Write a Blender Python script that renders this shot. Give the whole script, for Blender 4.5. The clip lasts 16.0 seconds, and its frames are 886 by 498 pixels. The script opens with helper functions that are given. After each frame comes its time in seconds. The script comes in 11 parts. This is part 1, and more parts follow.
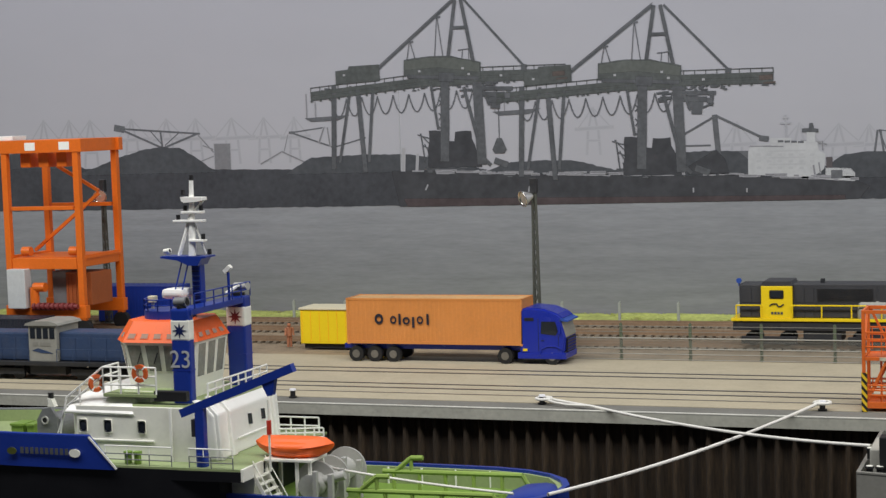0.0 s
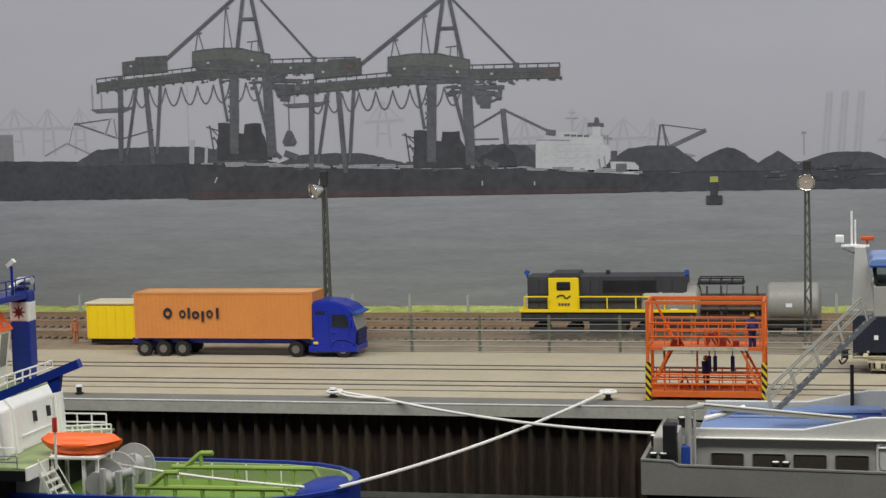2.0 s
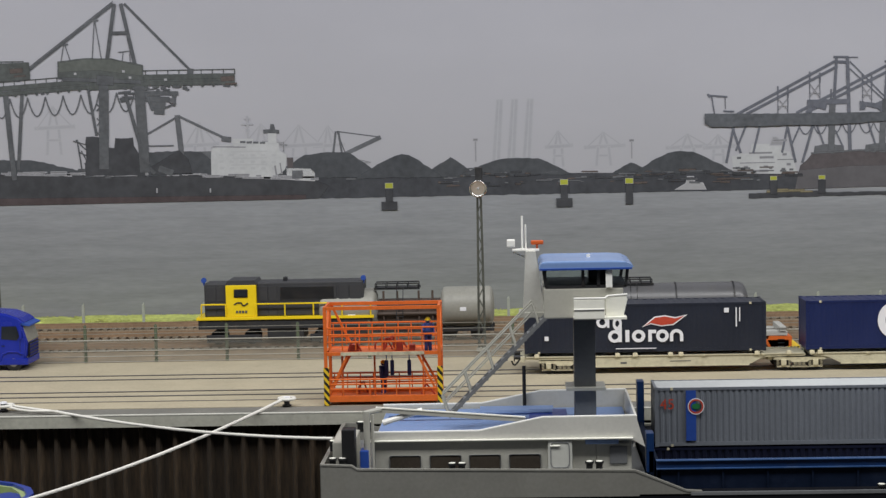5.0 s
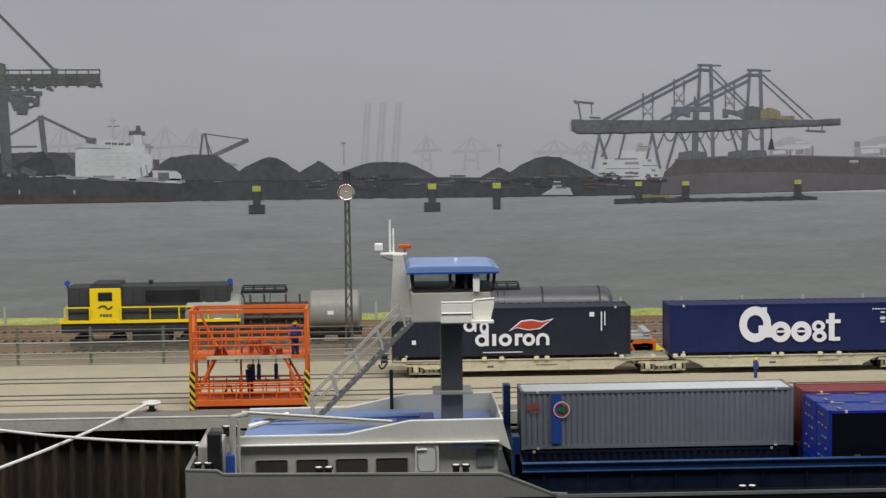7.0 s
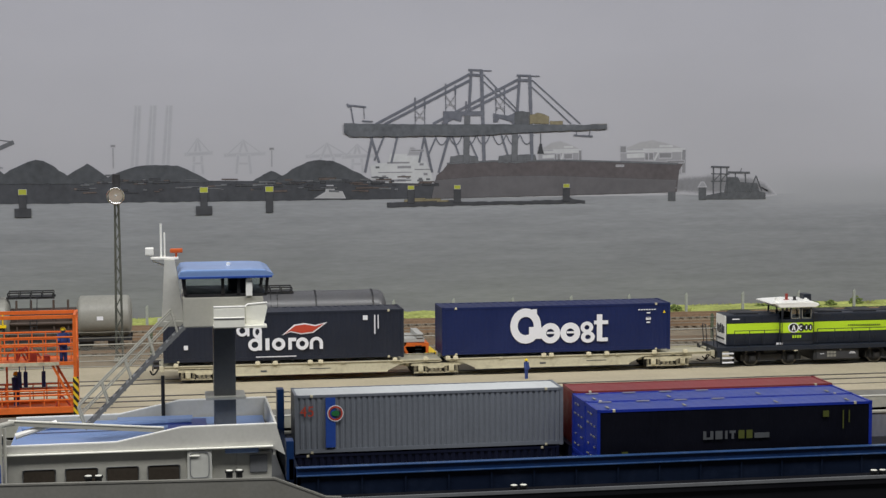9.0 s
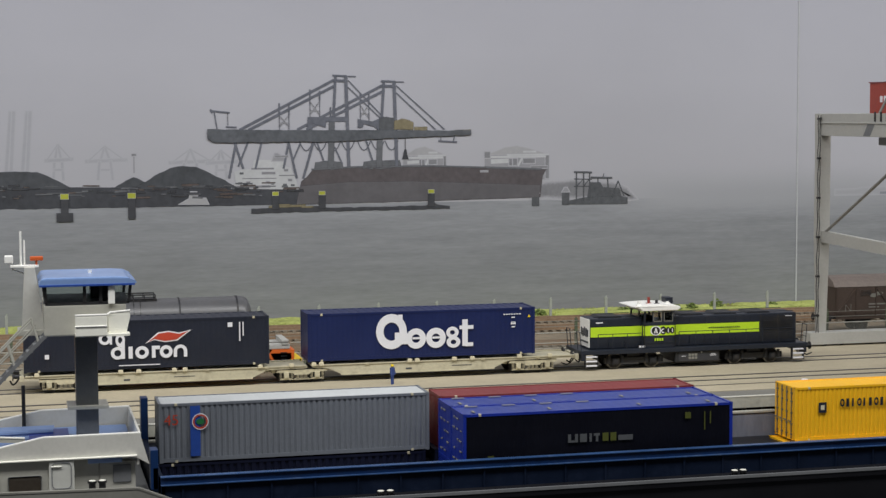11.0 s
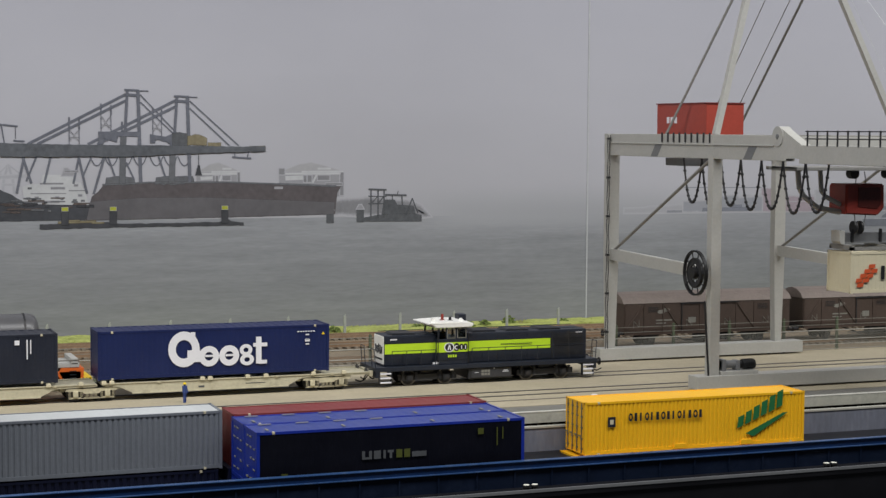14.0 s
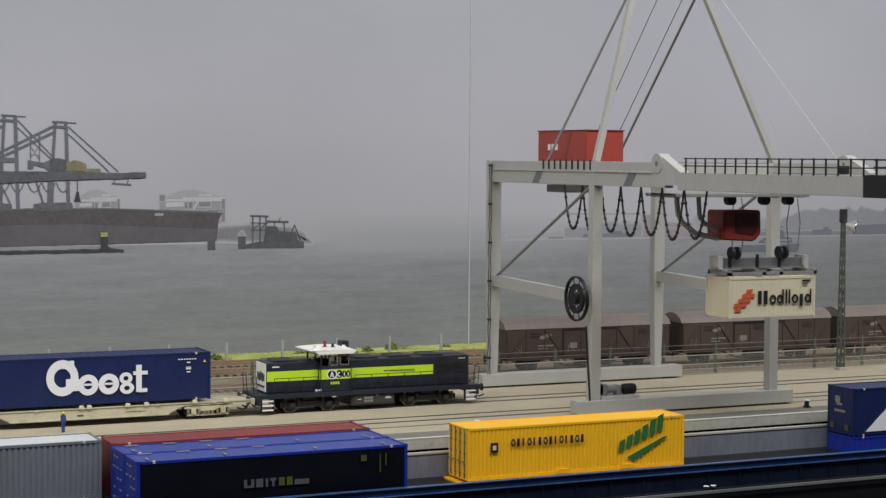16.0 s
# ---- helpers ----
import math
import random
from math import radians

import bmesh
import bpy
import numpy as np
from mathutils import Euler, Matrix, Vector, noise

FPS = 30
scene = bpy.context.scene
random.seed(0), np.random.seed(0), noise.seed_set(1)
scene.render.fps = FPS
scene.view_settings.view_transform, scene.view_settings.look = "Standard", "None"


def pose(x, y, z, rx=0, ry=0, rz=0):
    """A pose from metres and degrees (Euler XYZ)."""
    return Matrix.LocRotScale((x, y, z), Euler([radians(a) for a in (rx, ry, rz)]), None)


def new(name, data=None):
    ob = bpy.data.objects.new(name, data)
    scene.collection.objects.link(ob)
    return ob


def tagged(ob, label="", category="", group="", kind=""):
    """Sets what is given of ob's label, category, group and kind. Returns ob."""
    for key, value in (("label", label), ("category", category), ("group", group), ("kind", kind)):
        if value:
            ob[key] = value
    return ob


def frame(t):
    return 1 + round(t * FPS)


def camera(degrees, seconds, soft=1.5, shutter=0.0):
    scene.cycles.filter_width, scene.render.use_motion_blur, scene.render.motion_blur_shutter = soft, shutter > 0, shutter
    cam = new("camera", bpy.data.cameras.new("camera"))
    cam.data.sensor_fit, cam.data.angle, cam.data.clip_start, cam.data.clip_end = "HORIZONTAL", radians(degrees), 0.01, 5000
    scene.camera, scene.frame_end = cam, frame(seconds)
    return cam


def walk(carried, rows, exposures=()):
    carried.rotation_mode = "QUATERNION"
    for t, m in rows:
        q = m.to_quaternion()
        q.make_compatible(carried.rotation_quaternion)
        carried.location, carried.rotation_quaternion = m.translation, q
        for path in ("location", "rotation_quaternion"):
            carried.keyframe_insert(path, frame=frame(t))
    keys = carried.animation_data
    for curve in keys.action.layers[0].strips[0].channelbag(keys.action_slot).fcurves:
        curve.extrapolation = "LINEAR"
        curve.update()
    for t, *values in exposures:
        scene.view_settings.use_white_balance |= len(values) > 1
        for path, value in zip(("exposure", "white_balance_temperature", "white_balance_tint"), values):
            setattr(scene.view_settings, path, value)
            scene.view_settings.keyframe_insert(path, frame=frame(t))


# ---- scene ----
import itertools

cam = camera(28.92, 16.0, soft=1.4)
# a harbour model at 1:87: lengths below are in full-size metres, drawn at K
K = 1 / 87.0
EYE = 15.47
walk(cam, [
    (0.0, pose(0, 0, EYE * K, 85.711, 1.896, 20.121)),
    (0.5, pose(0, 0, EYE * K, 85.593, 1.866, 18.619)),
    (1.0, pose(0, 0, EYE * K, 85.454, 1.740, 16.820)),
    (1.5, pose(0, 0, EYE * K, 85.351, 1.648, 15.088)),
    (2.0, pose(0, 0, EYE * K, 85.267, 1.523, 13.147)),
    (2.5, pose(0, 0, EYE * K, 85.222, 1.390, 10.938)),
    (3.0, pose(0, 0, EYE * K, 85.178, 1.232, 8.479)),
    (3.5, pose(0, 0, EYE * K, 85.156, 1.173, 6.697)),
    (4.0, pose(0, 0, EYE * K, 85.163, 1.064, 4.900)),
    (4.2, pose(0, 0, EYE * K, 85.183, 1.092, 4.329)),
    (6.3, pose(0, 0, EYE * K, 85.216, 0.861, -0.357)),
    (6.5, pose(0, 0, EYE * K, 85.183, 0.674, -0.776)),
    (7.0, pose(0, 0, EYE * K, 85.284, 0.659, -1.983)),
    (7.5, pose(0, 0, EYE * K, 85.289, 0.493, -4.360)),
    (8.0, pose(0, 0, EYE * K, 85.310, 0.430, -6.602)),
    (8.5, pose(0, 0, EYE * K, 85.323, 0.325, -8.153)),
    (9.0, pose(0, 0, EYE * K, 85.344, 0.276, -9.531)),
    (9.2, pose(0, 0, EYE * K, 85.334, 0.276, -10.083)),
    (11.3, pose(0, 0, EYE * K, 85.515, 0.039, -14.683)),
    (11.5, pose(0, 0, EYE * K, 85.508, -0.137, -15.141)),
    (12.0, pose(0, 0, EYE * K, 85.596, -0.153, -16.284)),
    (12.5, pose(0, 0, EYE * K, 85.687, -0.223, -17.277)),
    (13.0, pose(0, 0, EYE * K, 85.808, -0.315, -18.449)),
    (13.5, pose(0, 0, EYE * K, 85.936, -0.325, -19.685)),
    (14.0, pose(0, 0, EYE * K, 86.089, -0.369, -20.854)),
    (14.5, pose(0, 0, EYE * K, 86.272, -0.395, -21.684)),
    (15.0, pose(0, 0, EYE * K, 86.542, -0.422, -23.021)),
    (15.5, pose(0, 0, EYE * K, 86.792, -0.452, -24.000)),
    (16.0, pose(0, 0, EYE * K, 87.001, -0.463, -24.771)),
])

# ---- light: one long lamp strip in front of and above the quay, and the dim hall round it ----
world = bpy.data.worlds.new("hall")
scene.world = world
world.use_nodes = True
wbg = world.node_tree.nodes["Background"]
wbg.inputs[0].default_value = (0.80, 0.85, 1.0, 1)
wbg.inputs[1].default_value = 0.06


def strip_lamp(name, x, y, z, sx, sy, watts, tilt=0.0, col=(0.985, 0.985, 0.985)):
    d = bpy.data.lights.new(name, "AREA")
    d.shape, d.size, d.size_y, d.energy, d.color = "RECTANGLE", sx * K, sy * K, watts, col
    ob = new(name, d)
    ob.matrix_basis = pose(x * K, y * K, z * K, tilt, 0, 0)
    return tagged(ob, "long ceiling strip lamp hung over the model quay", "lamp")


strip_lamp("strip_lamp", 22, 44, 90, 380, 22, 39.8, 33)
scene.view_settings.exposure = 0.0

# ---- materials ----
def mat(name, col, rough=0.5, metal=0.0, var=0.12, grain=6.0, bump=0.0, dirt=0.0, dirt_col=(0.10, 0.085, 0.07), streak=1.0, spec=0.5, piece=0.0):
    """A painted or bare surface: colour, two scales of variation, dirt patches and fine relief, at full-size metres."""
    m = bpy.data.materials.new(name)
    m.use_nodes = True
    nt = m.node_tree
    n, l = nt.nodes, nt.links
    b = n["Principled BSDF"]
    b.inputs["Roughness"].default_value = rough
    b.inputs["Metallic"].default_value = metal
    b.inputs["Specular IOR Level"].default_value = spec
    tc = n.new("ShaderNodeTexCoord")
    mp = n.new("ShaderNodeMapping")
    mp.inputs["Scale"].default_value = (87, 87, 87 * streak)
    l.new(tc.outputs["Object"], mp.inputs["Vector"])
    fine = n.new("ShaderNodeTexNoise")
    fine.inputs["Scale"].default_value, fine.inputs["Detail"].default_value = grain, 4
    coarse = n.new("ShaderNodeTexNoise")
    coarse.inputs["Scale"].default_value, coarse.inputs["Detail"].default_value = 0.45, 5
    for q in (fine, coarse):
        l.new(mp.outputs[0], q.inputs["Vector"])
    add = n.new("ShaderNodeMath")
    add.operation = "ADD"
    l.new(fine.outputs[0], add.inputs[0])
    l.new(coarse.outputs[0], add.inputs[1])
    rng = n.new("ShaderNodeMapRange")
    rng.inputs[1].default_value, rng.inputs[2].default_value = 0.6, 1.4
    rng.inputs[3].default_value, rng.inputs[4].default_value = 1 - var, 1 + var
    l.new(add.outputs[0], rng.inputs[0])
    mul = n.new("ShaderNodeVectorMath")
    mul.operation = "SCALE"
    mul.inputs[0].default_value = col
    l.new(rng.outputs[0], mul.inputs["Scale"])
    out = mul.outputs[0]
    if piece > 0:
        oi = n.new("ShaderNodeObjectInfo")
        pr = n.new("ShaderNodeMapRange")
        pr.inputs[3].default_value, pr.inputs[4].default_value = 1 - piece, 1 + piece
        l.new(oi.outputs["Random"], pr.inputs[0])
        pm = n.new("ShaderNodeVectorMath")
        pm.operation = "SCALE"
        l.new(out, pm.inputs[0])
        l.new(pr.outputs[0], pm.inputs["Scale"])
        out = pm.outputs[0]
    if dirt > 0:
        dn = n.new("ShaderNodeTexNoise")
        dn.inputs["Scale"].default_value, dn.inputs["Detail"].default_value, dn.inputs["Roughness"].default_value = 1.3, 8, 0.7
        l.new(mp.outputs[0], dn.inputs["Vector"])
        dr = n.new("ShaderNodeMapRange")
        dr.inputs[1].default_value, dr.inputs[2].default_value, dr.inputs[4].default_value = 0.5, 0.72, dirt
        l.new(dn.outputs[0], dr.inputs[0])
        mx = n.new("ShaderNodeMix")
        mx.data_type = "RGBA"
        mx.inputs[7].default_value = (*dirt_col, 1)
        l.new(dr.outputs[0], mx.inputs[0])
        l.new(out, mx.inputs[6])
        out = mx.outputs[2]
    l.new(out, b.inputs["Base Color"])
    rr = n.new("ShaderNodeMapRange")
    rr.inputs[3].default_value, rr.inputs[4].default_value = max(0.03, rough - 0.1), min(1, rough + 0.1)
    l.new(coarse.outputs[0], rr.inputs[0])
    l.new(rr.outputs[0], b.inputs["Roughness"])
    if bump > 0:
        bp = n.new("ShaderNodeBump")
        bp.inputs["Strength"].default_value, bp.inputs["Distance"].default_value = 0.6, bump * K
        l.new(fine.outputs[0], bp.inputs["Height"])
        l.new(bp.outputs[0], b.inputs["Normal"])
    return m


WHITE = mat("white_paint", (0.92, 0.91, 0.86), 0.4, var=0.03, dirt=0.06)
SHIPWHITE = mat("ship_white", (0.90, 0.89, 0.79), 0.42, var=0.04, dirt=0.08)
DECAL = mat("white_decal", (0.80, 0.80, 0.83), 0.5, var=0.04)
NAVY = mat("navy_paint", (0.007, 0.016, 0.082), 0.42, var=0.15, dirt=0.12, dirt_col=(0.03, 0.035, 0.08))
BLACKBLUE = mat("black_blue_paint", (0.014, 0.018, 0.032), 0.45, var=0.2, dirt=0.12, dirt_col=(0.06, 0.055, 0.05))
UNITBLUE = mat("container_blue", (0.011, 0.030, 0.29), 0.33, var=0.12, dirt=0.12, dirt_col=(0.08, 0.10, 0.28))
TUGBLUE = mat("tug_blue", (0.010, 0.035, 0.27), 0.35, var=0.1, dirt=0.08, dirt_col=(0.03, 0.05, 0.2))
TRUCKBLUE = mat("truck_blue", (0.010, 0.025, 0.32), 0.25, var=0.06)
ROOFBLUE = mat("glossy_roof_blue", (0.20, 0.31, 0.57), 0.22, var=0.06, dirt=0.1, dirt_col=(0.2, 0.3, 0.5))
LIGHTBLUE = mat("light_blue_deck", (0.19, 0.28, 0.50), 0.5, var=0.1, dirt=0.15, dirt_col=(0.2, 0.25, 0.4))
# the dirt colour here is paler blue, a painted stand-in for roof sheen
UNITROOF = mat("container_blue_roof_sheen", (0.024, 0.048, 0.26), 0.35, var=0.12, dirt=0.35, dirt_col=(0.10, 0.13, 0.30))
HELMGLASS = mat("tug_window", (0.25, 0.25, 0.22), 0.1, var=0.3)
# near side of the blue boxes: shade painted in as almost black
UNITSHADE = mat("container_blue_shade", (0.0025, 0.0028, 0.007), 0.4, spec=0.35, var=0.2, dirt=0.1, dirt_col=(0.02, 0.02, 0.03))
# darker than the barge grey: shadow and dirt tone both in the colour
BULWARK = mat("bulwark_olive_shadowed", (0.225, 0.22, 0.195), 0.45, var=0.12, dirt=0.3, dirt_col=(0.2, 0.19, 0.15))
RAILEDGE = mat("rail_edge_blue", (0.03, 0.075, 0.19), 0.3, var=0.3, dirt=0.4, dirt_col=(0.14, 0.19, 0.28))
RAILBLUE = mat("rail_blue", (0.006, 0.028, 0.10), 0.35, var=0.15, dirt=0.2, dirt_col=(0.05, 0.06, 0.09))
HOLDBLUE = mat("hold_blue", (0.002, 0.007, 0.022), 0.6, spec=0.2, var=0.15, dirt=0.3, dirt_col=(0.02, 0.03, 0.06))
YELLOW = mat("container_yellow", (0.95, 0.51, 0.014), 0.42, var=0.05, dirt=0.10, dirt_col=(0.5, 0.28, 0.03))
LOCOYELLOW = mat("railway_yellow", (0.86, 0.62, 0.01), 0.4, var=0.05)
LIME = mat("lime_stripe", (0.52, 0.76, 0.03), 0.4, var=0.05)
ORANGE = mat("steel_orange", (0.70, 0.142, 0.022), 0.45, var=0.12, dirt=0.25, dirt_col=(0.30, 0.07, 0.02))
CRANEORANGE = mat("carrier_orange", (0.76, 0.155, 0.012), 0.42, var=0.08, dirt=0.12, dirt_col=(0.4, 0.1, 0.02))
TRUCKORANGE = mat("container_orange", (0.66, 0.25, 0.06), 0.45, var=0.08, dirt=0.15, dirt_col=(0.4, 0.2, 0.1))
TUGORANGE = mat("signal_orange", (0.92, 0.14, 0.015), 0.45, var=0.06)
ENGINERED = mat("engine_red", (0.36, 0.095, 0.026), 0.5, var=0.12, dirt=0.2, dirt_col=(0.2, 0.05, 0.02))
REDBOX = mat("machinery_red", (0.37, 0.055, 0.035), 0.5, var=0.12, dirt=0.2, dirt_col=(0.2, 0.03, 0.02))
MAROON = mat("container_maroon", (0.20, 0.03, 0.03), 0.5, var=0.15, dirt=0.25, dirt_col=(0.25, 0.12, 0.1))
CREAM = mat("container_cream", (0.68, 0.62, 0.44), 0.5, var=0.05, dirt=0.15, dirt_col=(0.5, 0.45, 0.3))
WAGON = mat("wagon_grey_beige", (0.54, 0.50, 0.36), 0.6, var=0.12, dirt=0.45, dirt_col=(0.2, 0.17, 0.11), bump=0.01)
SPRING = mat("bogie_shade", (0.34, 0.305, 0.21), 0.65, var=0.3, dirt=0.5, dirt_col=(0.08, 0.065, 0.045))
BOGIE = mat("bogie_beige", (0.58, 0.53, 0.37), 0.6, var=0.2, dirt=0.6, dirt_col=(0.12, 0.09, 0.06))
GREY = mat("crane_grey", (0.435, 0.43, 0.40), 0.5, var=0.08, dirt=0.12, dirt_col=(0.3, 0.29, 0.26))
PARAPET = mat("parapet_grey_white", (0.60, 0.59, 0.54), 0.35, var=0.07, dirt=0.15, dirt_col=(0.3, 0.3, 0.25))
BARGEGREY = mat("barge_grey", (0.44, 0.43, 0.375), 0.42, var=0.07, dirt=0.15, dirt_col=(0.25, 0.25, 0.2))
MIDGREY = mat("mid_grey", (0.17, 0.175, 0.18), 0.5, var=0.12, dirt=0.15)
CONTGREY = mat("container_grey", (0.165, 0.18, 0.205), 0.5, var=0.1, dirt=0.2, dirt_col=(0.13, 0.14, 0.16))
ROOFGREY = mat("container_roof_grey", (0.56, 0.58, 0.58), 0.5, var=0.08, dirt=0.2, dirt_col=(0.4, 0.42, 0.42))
COAMING = mat("coaming_primer", (0.17, 0.18, 0.22), 0.6, var=0.2, dirt=0.5, dirt_col=(0.26, 0.26, 0.28), streak=0.25)
DARK = mat("dark_steel", (0.022, 0.022, 0.024), 0.5, var=0.25, dirt=0.25)
BLACK = mat("black_rubber", (0.010, 0.010, 0.011), 0.55, var=0.2)
HULLBLACK = mat("hull_black", (0.006, 0.006, 0.008), 0.4, var=0.2)
CHASSIS = mat("loco_chassis", (0.020, 0.021, 0.024), 0.55, var=0.3, dirt=0.5, dirt_col=(0.075, 0.06, 0.045))
LOCOGREY = mat("loco_anthracite", (0.014, 0.019, 0.031), 0.42, var=0.15, dirt=0.15, dirt_col=(0.07, 0.065, 0.06))
SHUNTBLUE = mat("shunter_blue", (0.030, 0.055, 0.120), 0.5, var=0.15, dirt=0.3, dirt_col=(0.09, 0.09, 0.10))
TANKGREY = mat("tank_dark_grey", (0.10, 0.10, 0.105), 0.35, var=0.1, dirt=0.2)
TANKLIGHT = mat("tank_light_grey", (0.29, 0.285, 0.25), 0.45, var=0.1, dirt=0.2)
BROWN = mat("van_brown", (0.078, 0.054, 0.042), 0.6, var=0.15, dirt=0.3, dirt_col=(0.05, 0.04, 0.035))
BROWNROOF = mat("van_roof", (0.215, 0.175, 0.152), 0.65, var=0.15, dirt=0.3)
CRATEGREEN = mat("crate_green", (0.17, 0.28, 0.045), 0.55, var=0.12)
RINGORANGE = mat("ring_orange", (0.62, 0.11, 0.02), 0.5, var=0.08)
ROOFGLASS = mat("roof_pane", (0.42, 0.27, 0.20), 0.15, var=0.15)
GREEN = mat("deck_green", (0.27, 0.39, 0.08), 0.5, var=0.12, dirt=0.15, dirt_col=(0.2, 0.28, 0.06))
DECKGREEN = mat("pale_green_deck", (0.30, 0.37, 0.17), 0.6, var=0.12, dirt=0.2, dirt_col=(0.3, 0.3, 0.18))
ROPE = mat("white_rope", (0.78, 0.76, 0.70), 0.8, var=0.12, grain=14, bump=0.05)
RUST = mat("rusty_pile", (0.034, 0.021, 0.010), 0.85, piece=0.3, var=0.7, bump=0.05, dirt=0.9, dirt_col=(0.007, 0.006, 0.005), streak=0.2)
RAILSTEEL = mat("rusty_rail", (0.30, 0.205, 0.13), 0.5, metal=0.3, var=0.25)
WORNSTEEL = mat("worn_steel", (0.25, 0.235, 0.21), 0.4, metal=0.6, var=0.2)
REFLECTOR = mat("lamp_reflector", (0.92, 0.91, 0.88), 0.42, metal=1.0, var=0.05)
DOORCREAM = mat("door_cream", (0.58, 0.58, 0.53), 0.45, var=0.06, dirt=0.15, dirt_col=(0.35, 0.34, 0.28))
BOWL = mat("dark_reflector", (0.16, 0.15, 0.14), 0.3, metal=1.0, var=0.1)
TUGNUMBER = mat("pale_grey_number", (0.46, 0.47, 0.47), 0.5, var=0.06)
CHROME = mat("chrome", (0.75, 0.75, 0.73), 0.15, metal=1.0, var=0.05)
COLUMN = mat("column_grey", (0.115, 0.12, 0.122), 0.4, var=0.12, dirt=0.2, dirt_col=(0.05, 0.05, 0.05))
# navy taken near black: the shade down in the hold is in the colour
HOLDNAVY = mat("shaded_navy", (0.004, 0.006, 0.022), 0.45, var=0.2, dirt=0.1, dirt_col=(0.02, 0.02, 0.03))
HOODGREY = mat("hood_dark_grey", (0.040, 0.041, 0.046), 0.5, var=0.15, dirt=0.25, dirt_col=(0.07, 0.065, 0.06))
CABRED = mat("cab_red", (0.26, 0.035, 0.025), 0.45, var=0.1, dirt=0.2, dirt_col=(0.2, 0.03, 0.02))
RED = mat("signal_red", (0.55, 0.04, 0.02), 0.45)
LAMPPOST = mat("mast_green_grey", (0.085, 0.09, 0.075), 0.6, var=0.2, dirt=0.3)
VESTORANGE = mat("figurine_orange", (0.42, 0.17, 0.09), 0.7)
WORKBLUE = mat("figurine_blue", (0.03, 0.06, 0.22), 0.7)
# opaque pane; the quay's pale reflection is put into its colour
WINDSCREEN = mat("lorry_windscreen", (0.27, 0.26, 0.22), 0.15, var=0.2)
HOUSEGLASS = mat("deckhouse_window", (0.050, 0.041, 0.032), 0.12, var=0.2)
SKYGLASS = mat("dark_window", (0.02, 0.024, 0.03), 0.08, var=0.1)
REDDECAL = mat("red_decal", (0.50, 0.06, 0.03), 0.5)
GREENDECAL = mat("green_decal", (0.02, 0.16, 0.05), 0.5)
GREYDECAL = mat("grey_decal", (0.085, 0.09, 0.095), 0.5)
LIMEDECAL = mat("dim_lime_decal", (0.075, 0.085, 0.015), 0.5)
BLUEDECAL = mat("blue_decal", (0.02, 0.07, 0.34), 0.5)
ROPEGRASS = mat("grass", (0.40, 0.44, 0.125), 0.9, var=0.45, grain=3.0)
SLEEPER = mat("sleeper", (0.21, 0.175, 0.13), 0.85, var=0.3, bump=0.02)
BALLAST = mat("ballast", (0.29, 0.225, 0.15), 0.95, var=0.45, grain=9, bump=0.12, dirt=0.5, dirt_col=(0.12, 0.085, 0.06))
SHRUBGREEN = mat("bush_green", (0.15, 0.20, 0.05), 0.9, var=0.5, grain=8)
FENCERAIL = mat("fence_rail", (0.36, 0.35, 0.31), 0.55, var=0.15)
FENCEGREY = mat("fence_wire", (0.24, 0.235, 0.205), 0.6, var=0.1)
FENCEPOST = mat("fence_post", (0.10, 0.125, 0.075), 0.7, var=0.2)
VERGEPOST = mat("verge_post", (0.34, 0.36, 0.31), 0.7, var=0.2)


def glass_mat():
    m = bpy.data.materials.new("cab_glass")
    m.use_nodes = True
    b = m.node_tree.nodes["Principled BSDF"]
    b.inputs["Base Color"].default_value = (0.75, 0.8, 0.8, 1)
    b.inputs["Roughness"].default_value = 0.04
    b.inputs["Transmission Weight"].default_value = 1.0
    b.inputs["IOR"].default_value = 1.1
    return m


GLASS = glass_mat()


# ---- mesh helpers, in full-size metres ----
def box(bm, x0, x1, y0, y1, z0, z1, b=0.0):
    r = bmesh.ops.create_cube(bm, size=1.0)
    vs = r["verts"]
    for v in vs:
        v.co = Vector((x0 + (v.co.x + 0.5) * (x1 - x0), y0 + (v.co.y + 0.5) * (y1 - y0), z0 + (v.co.z + 0.5) * (z1 - z0)))
    if b > 0:
        es = list({e for v in vs for e in v.link_edges})
        bmesh.ops.bevel(bm, geom=es, offset=b, segments=2, profile=0.6, affect="EDGES")


def prism(bm, pts, axis, a, b):
    """A polygon swept along an axis from a to b: 'y' takes (x, z) points, 'x' takes (y, z), 'z' takes (x, y)."""
    def at(p, q):
        return {"y": (p[0], q, p[1]), "x": (q, p[0], p[1]), "z": (p[0], p[1], q)}[axis]
    lo = [bm.verts.new(at(p, a)) for p in pts]
    hi = [bm.verts.new(at(p, b)) for p in pts]
    n = len(pts)
    fs = [bm.faces.new(lo), bm.faces.new(hi[::-1])]
    for i in range(n):
        fs.append(bm.faces.new((lo[i], hi[i], hi[(i + 1) % n], lo[(i + 1) % n])))
    bmesh.ops.recalc_face_normals(bm, faces=fs)


def rod(bm, p, q, r, n=6, r2=None):
    p, q = Vector(p), Vector(q)
    d = q - p
    m = Matrix.Translation((p + q) / 2) @ d.to_track_quat("Z", "Y").to_matrix().to_4x4()
    bmesh.ops.create_cone(bm, cap_ends=True, segments=n, radius1=r, radius2=r if r2 is None else r2, depth=d.length, matrix=m)


